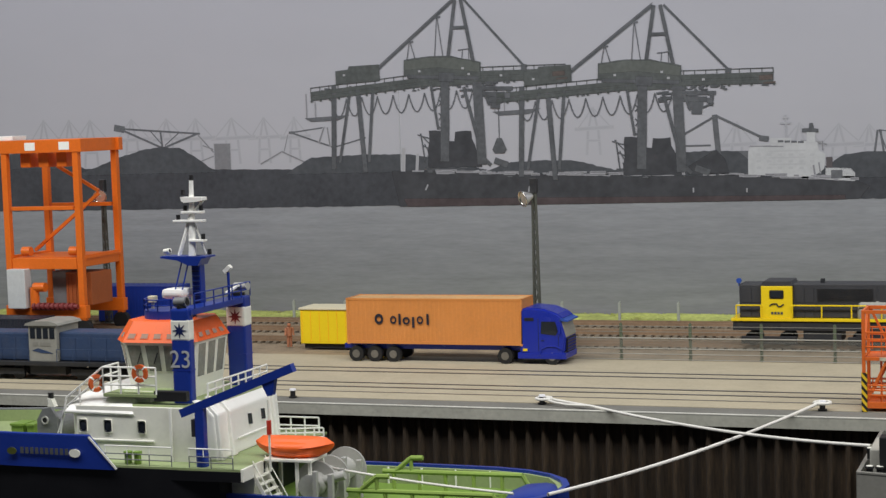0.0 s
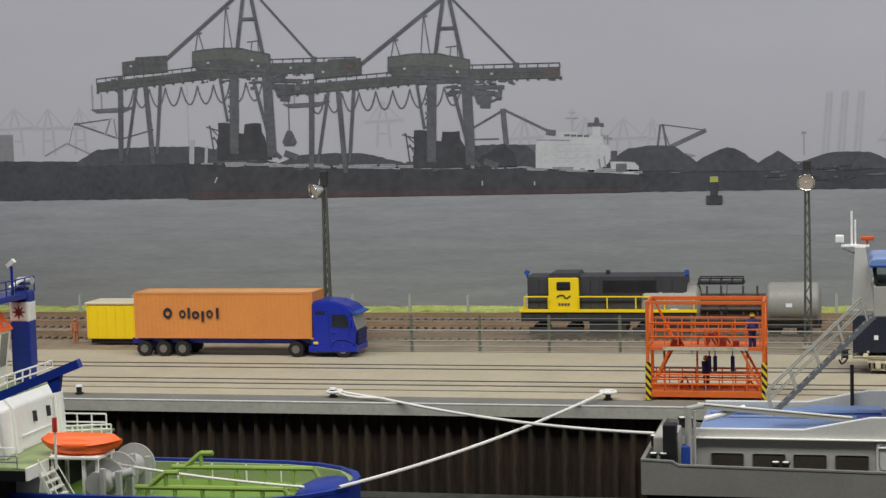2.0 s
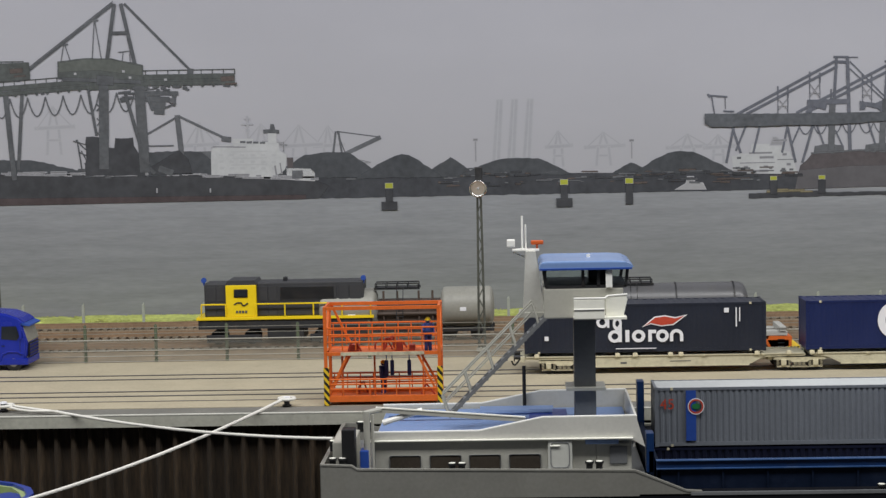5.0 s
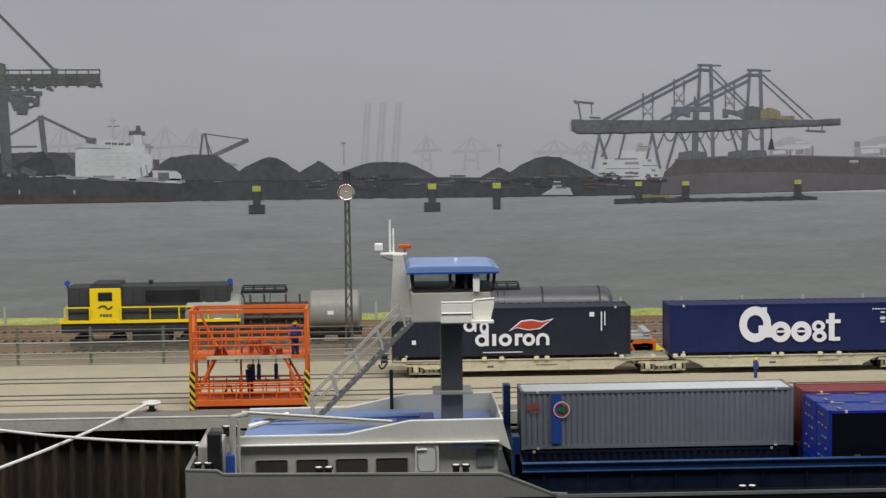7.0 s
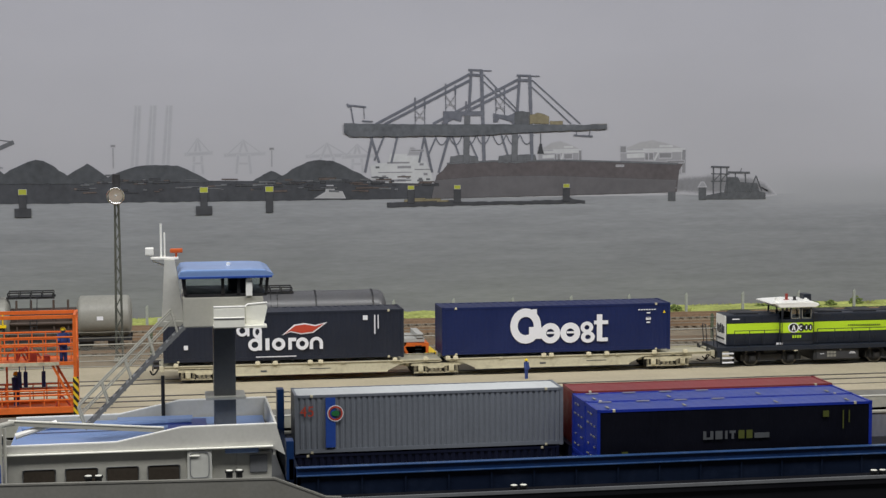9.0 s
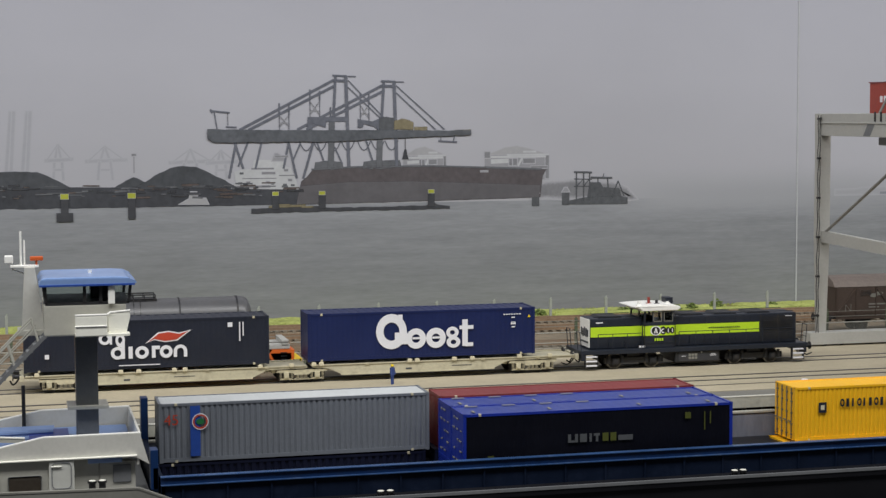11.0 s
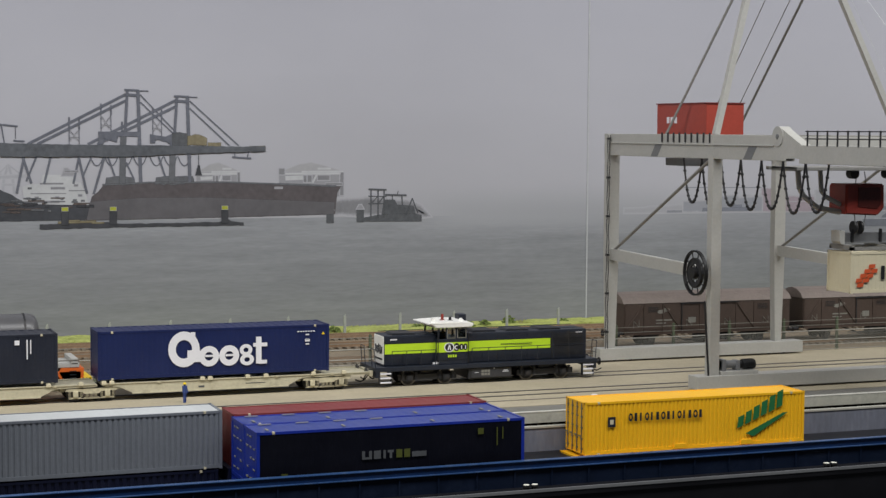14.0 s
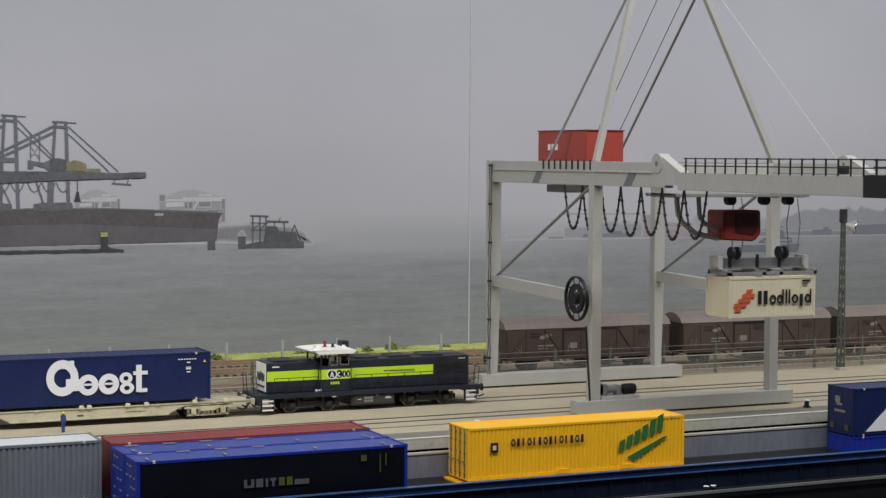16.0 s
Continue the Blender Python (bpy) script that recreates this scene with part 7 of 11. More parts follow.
def lamp_mast(x, y, h, toward, label, bulb=ROOFGREY):
    """A lattice mast with one round floodlight."""
    t = thing("floodlight_mast", x, y, 0, label, "street lamp", "floodlight masts")
    w0, w1 = 0.20, 0.10
    for sx, sy in ((-1, -1), (1, -1), (-1, 1), (1, 1)):
        bm = B()
        beam(bm, (sx * w0, sy * w0, 0), (sx * w1, sy * w1, h), 0.095, 0.095)
        part("chord", bm, LAMPPOST, t)
    bm = B()
    n = 16
    for i in range(n):
        z0, z1 = h * i / n, h * (i + 1) / n
        a, b2 = w0 + (w1 - w0) * i / n, w0 + (w1 - w0) * (i + 1) / n
        s = 1 if i % 2 else -1
        for yy in (-1, 1):
            beam(bm, (-s * a, yy * a, z0), (s * b2, yy * b2, z1), 0.065, 0.065)
        for xx in (-1, 1):
            beam(bm, (xx * a, -s * a, z0), (xx * b2, s * b2, z1), 0.065, 0.065)
    part("lattice", bm, LAMPPOST, t)
    bm = B()
    box(bm, -0.34, 0.34, -0.34, 0.34, -0.02, 0.22, 0.03)
    part("foot", bm, CAPSTONE, t)
    bm = B()
    box(bm, -0.24, 0.24, -0.2, 0.2, h - 0.1, h + 0.9, 0.06)
    part("gear_box", bm, DARK, t)
    dx, dy = toward
    d = Vector((dx, dy, -0.25)).normalized()
    c = Vector((0, -0.2, h - 0.35)) + Vector((dx, dy, 0)) * 0.5
    bm = B()
    rod(bm, c - d * 0.42, c - d * 0.15, 0.16, 16, 0.3)
    rod(bm, c - d * 0.15, c + d * 0.22, 0.3, 20, 0.5)
    l2 = part("lamp_housing", bm, REFLECTOR, t, "silver lamp housing", smooth=False)
    bm = B()
    n = 24
    side = d.orthogonal().normalized()
    up = d.cross(side)
    rows = []
    for rr, off in ((0.50, 0.22), (0.56, 0.30), (0.52, 0.34), (0.46, 0.25), (0.36, 0.12), (0.24, 0.02), (0.08, -0.04)):
        rows.append([bm.verts.new(c + d * off + (side * math.cos(2 * math.pi * i / n) + up * math.sin(2 * math.pi * i / n)) * rr) for i in range(n)])
    inner = B()
    for a2, b2 in zip(rows[:3], rows[1:4]):
        for i in range(n):
            bm.faces.new((a2[i], a2[(i + 1) % n], b2[(i + 1) % n], b2[i]))
    bowl = [[inner.verts.new(v.co) for v in row] for row in rows[3:]]
    for row in rows[4:]:
        for v in row:
            bm.verts.remove(v)
    for a2, b2 in zip(bowl, bowl[1:]):
        for i in range(n):
            inner.faces.new((a2[i], a2[(i + 1) % n], b2[(i + 1) % n], b2[i]))
    inner.faces.new(bowl[-1])
    bmesh.ops.recalc_face_normals(bm, faces=bm.faces[:])
    bmesh.ops.recalc_face_normals(inner, faces=inner.faces[:])
    part("reflector_rim", bm, CHROME, l2, "bright chromed rim", smooth=True)
    part("reflector_bowl", inner, BOWL, l2, "dark reflector bowl", smooth=True)
    bm = B()
    bmesh.ops.create_icosphere(bm, subdivisions=2, radius=0.13, matrix=Matrix.Translation(c + d * 0.12))
    part("bulb", bm, bulb, l2, smooth=True)


lamp_mast(-33.25, 107.6, 10.6, (-0.7, -0.7), "weathered lattice floodlight mast with round lamp")
lamp_mast(-2.35, 107.6, 10.7, (-0.05, -1.0), "weathered lattice floodlight mast with round lamp")
lamp_mast(-72.6, 119.0, 10.75, (0.3, -0.9), "weathered lattice floodlight mast with round lamp")
LIT = mat("lit_bulb", (0.9, 0.8, 0.65), 0.4)
LIT.node_tree.nodes["Principled BSDF"].inputs["Emission Color"].default_value = (1.0, 0.72, 0.45, 1)
LIT.node_tree.nodes["Principled BSDF"].inputs["Emission Strength"].default_value = 8.0
lamp_mast(80.45, 103.3, 11.1, (0.75, -0.65), "lattice floodlight mast with warm lit lamp", LIT)


def fence(x0, n, y, pitch):
    t = thing("chain_link_fence", 0, y, 0, "chain-link fence with pale rails on green posts along the track bed", "fence")
    post = None
    for i in range(n + 1):
        x = x0 + i * pitch
        if post is None:
            bm = B()
            box(bm, -0.09, 0.09, -0.07, 0.07, -0.14, 2.3, 0.015)
            rod(bm, (0, 0, 2.28), (0, 0, 2.36), 0.05, 8)
            for z in (0.1, 0.42, 0.74, 1.4):
                box(bm, -0.11, 0.11, -0.11, -0.06, z - 0.05, z + 0.05)
            post = part("post", bm, FENCEPOST, t)
            post.location = (x * K, 0, 0)
        else:
            like("post", post, x, 0, 0)
    x1 = x0 + n * pitch
    for z, w in ((0.06, 0.025), (0.40, 0.028), (0.74, 0.034), (1.40, 0.04)):
        bm = B()
        rod(bm, (x0, -0.12, z), (x1, -0.12, z), w, 6)
        part("fence_rail", bm, FENCERAIL, t, "pale fence rail")
    for z in (1.8, 2.15):
        bm = B()
        rod(bm, (x0, -0.09, z), (x1, -0.09, z), 0.018, 5)
        part("top_wire", bm, FENCEGREY, t)
    bm = B()
    s = 0.16
    m = int((x1 - x0 - 1.3) / s)
    for i in range(m):
        for k in (-1, 1):
            a = x0 + i * s
            p, q = ((a, -0.1, 0.08), (a + 1.3, -0.1, 1.38)) if k > 0 else ((a, -0.1, 1.38), (a + 1.3, -0.1, 0.08))
            vs = [bm.verts.new((p[0] + dx, p[1], p[2])) for dx in (-0.016, 0.016)] + [bm.verts.new((q[0] + dx, q[1], q[2])) for dx in (0.016, -0.016)]
            bm.faces.new(vs)
    part("mesh_wire", bm, FENCEGREY, t, "diamond wire mesh", kind="stuff")


fence(-31.4, 34, 105.0, 4.43)
t = thing("verge_fence", 0, 125.0, 0, "row of thin pale posts in the grass", "fence")
bm = B()
box(bm, -0.1, 0.1, -0.08, 0.08, -0.16, 1.35, 0.02)
rod(bm, (-0.05, 0, 1.3), (0.06, 0, 1.46), 0.05, 6)
p0 = part("post", bm, VERGEPOST, t)
p0.location = (-63.6 * K, 0, 0)
for i in range(1, 40):
    like("post", p0, -63.6 + i * 4.49, 0, 0)


def figurine(x, y, z, label, rz=0.0, size=1.0, overalls=WORKBLUE, cap=LOCOYELLOW):
    """A painted toy worker as one plain shape."""
    bm = B()
    for s in (-0.11, 0.11):
        rod(bm, (s, 0, 0), (s * 0.8, 0, 0.85), 0.09, 8, 0.12)
    rod(bm, (0, 0, 0.8), (0, 0, 1.45), 0.2, 10, 0.23)
    rod(bm, (-0.26, 0, 1.4), (-0.3, -0.12, 0.85), 0.075, 8)
    rod(bm, (0.26, 0, 1.4), (0.3, -0.12, 0.85), 0.075, 8)
    bmesh.ops.create_icosphere(bm, subdivisions=2, radius=0.15, matrix=Matrix.Translation((0, 0, 1.62)))
    ob = part("figurine", bm, overalls)
    ob.data.materials.append(cap)
    for p in ob.data.polygons:
        if p.center.z > 1.58 * K:
            p.material_index = 1
    ob.data.transform(Matrix.Scale(size, 4))
    ob.matrix_basis = pose(x * K, y * K, z * K, 0, 0, rz)
    tagged(ob, label, "figurine", "toy workers")


figurine(20.85, 95.7, 0.0, "toy worker in blue overalls with pale cap walking on the quay", 50, 0.66)
figurine(-4.75, 88.75, 2.76, "toy worker in blue overalls with yellow helmet on the orange cradle", 20)
figurine(-7.2, 89.6, 0.42, "toy worker in dark blue overalls bending inside the orange cradle", 70)


figurine(-51.7, 108.4, 0.0, "toy worker in faded orange overalls beside the site cabin", 30, 0.95, VESTORANGE, VESTORANGE)


def cradle():
    """The orange two-storey work frame on the quay edge."""
    t = thing("work_cradle", -10.2, 88.3, 0, "orange steel two-storey work cradle with hazard-striped posts", "scaffold")
    L, D, H = 6.15, 2.4, 5.18
    stripes = bpy.data.materials.new("hazard_stripes")
    stripes.use_nodes = True
    n, l = stripes.node_tree.nodes, stripes.node_tree.links
    tc, mp, wv, cr = n.new("ShaderNodeTexCoord"), n.new("ShaderNodeMapping"), n.new("ShaderNodeTexWave"), n.new("ShaderNodeValToRGB")
    mp.inputs["Scale"].default_value = (87, 87, 87)
    mp.inputs["Rotation"].default_value = (0, radians(40), 0)
    wv.inputs["Scale"].default_value, wv.bands_direction = 1.15, "X"
    cr.color_ramp.interpolation = "CONSTANT"
    cr.color_ramp.elements[0].color, cr.color_ramp.elements[1].color, cr.color_ramp.elements[1].position = (0.015, 0.015, 0.015, 1), (0.75, 0.5, 0.02, 1), 0.5
    l.new(tc.outputs["Object"], mp.inputs[0])
    l.new(mp.outputs[0], wv.inputs[0])
    l.new(wv.outputs["Fac"], cr.inputs[0])
    l.new(cr.outputs[0], n["Principled BSDF"].inputs["Base Color"])
    for px in (0.0, L - 0.22):
        for py in (0.0, D - 0.22):
            bm = B()
            box(bm, px + 0.02, px + 0.19, py + 0.02, py + 0.19, 1.9 if py == 0 else 0, H, 0.015)
            part("post", bm, ORANGE, t)
            if py == 0:
                bm = B()
                box(bm, px - 0.02, px + 0.26, -0.02, 0.24, 0.0, 2.0, 0.015)
                part("striped_foot", bm, stripes, t, "black and yellow hazard stripes")
    for z in (H - 0.18, 2.62, 0.18):
        for py in (0.02, D - 0.2):
            bm = B()
            box(bm, 0.15, L - 0.15, py, py + 0.13, z, z + (0.18 if z > 1 else 0.32), 0.01)
            part("long_beam", bm, ORANGE, t)
        for px in (0.02, L - 0.2):
            bm = B()
            box(bm, px + 0.02, px + 0.15, 0.15, D - 0.15, z, z + 0.18, 0.01)
            part("cross_beam", bm, ORANGE, t)
    for z, label in ((2.66, "worn walkway"), (0.24, "worn walkway")):
        bm = B()
        box(bm, 0.2, L - 0.2, 0.18, D - 0.2, z, z + 0.1)
        part("walkway", bm, ORANGE, t, label)
    bm = B()
    box(bm, 0.9, L - 0.9, -0.02, 0.02, 2.63, 2.8)
    part("faded_board", bm, BOGIE, t, "pale worn front board")
    for z in (2.9, 0.55):
        for py in (0.06, D - 0.1):
            bm = B()
            for k in (0.42, 0.8, 1.15) if z > 1 else (0.3, 0.55, 0.8):
                rod(bm, (0.2, py, z + k), (L - 0.2, py, z + k), 0.045)
            for i in range(9):
                x = 0.3 + i * (L - 0.6) / 8
                rod(bm, (x, py, z), (x, py, z + (1.15 if z > 1 else 0.8)), 0.035)
            part("railing", bm, ORANGE, t)
    for a, b2 in (((0.25, 0.1, 0.6), (1.3, 0.1, 2.75)), ((L - 0.25, 0.1, 0.6), (L - 1.3, 0.1, 2.75)), ((0.25, D - 0.1, 0.6), (1.4, D - 0.1, 2.75)), ((L - 0.25, D - 0.1, 0.6), (L - 1.4, D - 0.1, 2.75)),
                  ((0.1, 0.2, 3.1), (0.1, D - 0.2, 5.1)), ((L - 0.1, 0.2, 3.1), (L - 0.1, D - 0.2, 5.1)), ((0.2, D - 0.1, 5.1), (1.2, D - 0.1, 3.0))):
        bm = B()
        beam(bm, a, b2, 0.12, 0.12)
        part("brace", bm, ORANGE, t)
    r = random.Random(17)
    for x, w, h in ((1.3, 0.5, 0.35), (3.7, 0.4, 0.5), (4.4, 0.35, 0.3)):
        bm = B()
        box(bm, x, x + w, 0.5, 1.1, 2.76, 2.76 + h, 0.04)
        part("tool_box", bm, REDBOX, t)
    for i in range(9):
        bm = B()
        x, y, z = r.uniform(0.8, 5.2), r.uniform(0.3, 2.0), r.choice((0.36, 2.78))
        line(bm, [(x, y, z), (x + r.uniform(-0.1, 0.1), y, z + 0.3), (x + r.uniform(0.2, 0.5), y, z + r.uniform(0.4, 0.7)), (x + r.uniform(0.4, 0.7), y + 0.2, z)], 0.05, 6)
        part("hose", bm, REDBOX, t, "rust-red coiled hose")
    for x in (0.9, L - 1.0, 2.6):
        bm = B()
        for y in (0.5, 1.0):
            rod(bm, (x, y, 0.3), (x, y, 2.7), 0.035)
        for k in range(8):
            rod(bm, (x, 0.5, 0.5 + 0.28 * k), (x, 1.0, 0.5 + 0.28 * k), 0.025)
        part("ladder", bm, ORANGE, t)
    for x in (3.2, 3.5, 4.4):
        bm = B()
        rod(bm, (x, 1.0, 2.2), (x, 1.0, 2.75), 0.03)
        box(bm, x - 0.1, x + 0.1, 0.9, 1.1, 1.4, 2.2, 0.04)
        part("hanging_hose", bm, WORKBLUE, t)


cradle()


# ---- road vehicles ----
def lorry():
    t = thing("lorry", -45.4, 102.2, 0, "bright blue lorry carrying an orange container", "lorry")
    bm = B()
    box(bm, 0.4, 15.4, 0.5, 2.0, 0.8, 1.12, 0.03)
    part("chassis", bm, TRUCKBLUE, t)
    bm = B()
    prof = [(12.6, 0.7), (15.3, 0.5), (15.5, 0.9), (15.58, 1.75), (15.3, 2.75), (15.42, 2.95), (15.1, 3.2), (14.3, 3.5), (13.1, 3.6), (12.65, 3.45)]
    prism(bm, prof, "y", 0.0, 2.5)
    es = [e for e in bm.edges if abs(e.verts[0].co.y - e.verts[1].co.y) < 0.01]
    bmesh.ops.bevel(bm, geom=es, offset=0.1, segments=3, affect="EDGES")
    c = part("cab", bm, TRUCKBLUE, t, "glossy blue sleeper cab")
    bm = B()
    prism(bm, [(14.0, 1.95), (14.95, 1.85), (15.12, 2.1), (14.95, 2.72), (14.05, 2.72)], "y", -0.02, 0.02)
    part("side_window", bm, SKYGLASS, c)
    bm = B()
    prism(bm, [(15.6, 1.72), (15.63, 1.8), (15.36, 2.72), (15.3, 2.66)], "y", 0.15, 2.35)
    part("windscreen", bm, WINDSCREEN, c, "windscreen with its pale reflection painted in")
    bm = B()
    prism(bm, [(15.52, 0.75), (15.62, 0.8), (15.66, 1.6), (15.58, 1.66)], "y", 0.3, 2.2)
    part("grille", bm, BLACK, c)
    for z in (0.9, 1.1, 1.3, 1.5):
        bm = B()
        box(bm, 15.6, 15.68, 0.35, 2.15, z, z + 0.06)
        part("grille_bar", bm, TRUCKBLUE, c)
    bm = B()
    prism(bm, [(15.2, 2.78), (15.75, 2.7), (15.75, 2.78), (15.3, 2.95)], "y", 0.05, 2.45)
    part("sun_visor", bm, BLUEDECAL, c)
    bm = B()
    box(bm, 12.95, 13.55, -0.03, 0.03, 2.75, 2.95, 0.02)
    part("air_intake", bm, BLACK, c)
    bm = B()
    box(bm, 13.82, 13.86, -0.012, 0.01, 0.85, 2.9)
    box(bm, 15.12, 15.15, -0.012, 0.01, 0.85, 1.85)
    box(bm, 14.0, 14.2, -0.03, 0.01, 1.5, 1.56)
    part("door_seam", bm, NAVY, c)
    bm = B()
    line(bm, [(13.9, -0.02, 0.6), (14.05, -0.02, 1.0), (14.4, -0.02, 1.16), (14.95, -0.02, 1.16), (15.3, -0.02, 1.0)], 0.05, 6)
    part("wheel_arch", bm, TRUCKBLUE, c)
    for y in (-0.18, 2.58):
        bm = B()
        box(bm, 15.15, 15.3, y, y + 0.2, 1.95, 2.6, 0.04)
        part("mirror", bm, TRUCKBLUE, c)
    for y in (0.35, 2.0):
        bm = B()
        box(bm, 15.42, 15.52, y, y + 0.35, 0.62, 0.8, 0.02)
        part("headlight", bm, ROOFGREY, c)
    blobs(c, [("bar", 12.8, 13.1, 0.85, 1.0)], LOCOYELLOW, name="marking_bars", y=-0.02)
    for x in (1.4, 2.7, 4.0, 11.6, 14.7):
        w = None
        for yy in (0.2, 2.3):
            bm = B()
            disc(bm, (x, yy, 0.5), "y", 0.5, 0.36, 22)
            w = part("wheel", bm, BLACK, t)
            bm = B()
            disc(bm, (x, yy - 0.19 if yy < 1 else yy + 0.19, 0.5), "y", 0.26, 0.04, 14)
            part("rim", bm, WORNSTEEL, w)
    bm = B()
    box(bm, 12.45, 15.6, -0.02, 2.52, 0.35, 0.75, 0.05)
    part("skirt", bm, TRUCKBLUE, t)


lorry()
ORANGEROOF = mat("faded_orange_roof", (0.62, 0.36, 0.15), 0.6, var=0.15, dirt=0.3)
oc = container("container", -44.6, 102.2, 1.14, 12.0, 2.45, 3.0, TRUCKORANGE, "dull orange container riding on a blue lorry", roof=ORANGEROOF, pitch=0.3, depth=0.03, smooth_side=True, rib=0.012)
blobs(oc, [("ring", 2.3, 1.65, 0.3, 0.34, 0.5), ("ring", 3.3, 1.6, 0.22, 0.26, 0.55), ("bar", 3.66, 3.82, 1.3, 2.0), ("ring", 4.2, 1.55, 0.25, 0.25, 0.5), ("bar", 4.6, 4.76, 1.1, 1.8), ("ring", 5.15, 1.6, 0.22, 0.26, 0.55), ("bar", 5.6, 5.76, 1.3, 2.0)], BLACKBLUE, label="dark logo shape")


def site_cabin():
    """A yellow portable cabin on skids."""
    t = thing("site_cabin", -50.5, 107.7, 0, "plain yellow portable site cabin with pale roof behind the lorry", "cabin")
    bm = B()
    for y in (0.2, 1.9):
        box(bm, 0.2, 5.8, y, y + 0.3, 0.0, 0.34, 0.02)
    part("skid", bm, DARK, t)
    bm = B()
    box(bm, 0, 6.0, 0, 2.4, 0.34, 2.7, 0.04)
    w = part("wall", bm, LOCOYELLOW, t, "yellow steel wall")
    for k in range(9):
        bm = B()
        box(bm, 0.12 + k * 0.66, 0.16 + k * 0.66, -0.02, 0.0, 0.45, 2.6)
        part("wall_seam", bm, YELLOW, w)
    bm = B()
    box(bm, -0.08, 6.08, -0.08, 2.48, 2.7, 2.84, 0.03)
    part("roof", bm, CREAM, t, "pale roof edge")


site_cabin()


def transporter():
    t = thing("container_transporter", 5.9, 102.4, 0, "orange unmanned container transporter with grey deck", "vehicle")
    bm = B()
    box(bm, 0.0, 10.2, 0.0, 2.7, 0.55, 1.15, 0.04)
    box(bm, 2.6, 5.7, 0.0, 2.7, 0.2, 1.35, 0.05)
    part("body", bm, ORANGE, t, "orange steel body")
    bm = B()
    box(bm, 0.1, 10.1, 0.05, 2.65, 1.35, 1.62, 0.04)
    for x in (0.1, 4.4, 9.6):
        box(bm, x, x + 0.4, 0.0, 2.7, 1.6, 1.9, 0.03)
    part("deck", bm, GREY, t, "pale grey load deck")
    for x in (1.6, 6.65, 8.6):
        for yy in (0.25, 2.45):
            bm = B()
            disc(bm, (x, yy, 0.62), "y", 0.62, 0.45, 26)
            w = part("wheel", bm, BLACK, t)
            bm = B()
            disc(bm, (x, yy - 0.22, 0.62), "y", 0.34, 0.06, 20)
            part("hub", bm, ORANGE, w, "orange hub")
    bm = B()
    prism(bm, [(9.3, 0.25), (10.3, 0.3), (10.35, 1.3), (9.0, 1.34), (8.9, 1.1)], "y", 0.0, 2.7)
    b2 = part("end_housing", bm, ORANGE, t)
    for k in range(4):
        bm = B()
        box(bm, 9.5, 9.9, -0.02, 0.02, 0.5 + k * 0.2, 0.56 + k * 0.2)
        part("vent_slot", bm, BLACK, b2)
    bm = B()
    prism(bm, [(10.05, 0.35), (10.75, 0.45), (10.8, 0.75), (10.05, 0.7)], "y", -0.04, 2.74)
    bp = part("bumper", bm, LOCOYELLOW, t, "yellow bumper with black stripes")
    for k in range(3):
        bm = B()
        prism(bm, [(10.15 + k * 0.2, 0.38), (10.25 + k * 0.2, 0.4), (10.35 + k * 0.2, 0.72), (10.25 + k * 0.2, 0.72)], "y", -0.05, -0.03)
        part("hazard_stripe", bm, BLACK, bp)
    numbers("number", "03", 0.95, 4.05, -0.03, 0.42, DECAL, t, label="white painted number")
    bm = B()
    rod(bm, (0.05, 0.0, 1.78), (10.1, 0.0, 1.78), 0.03)
    part("handrail", bm, WORNSTEEL, t)


transporter()


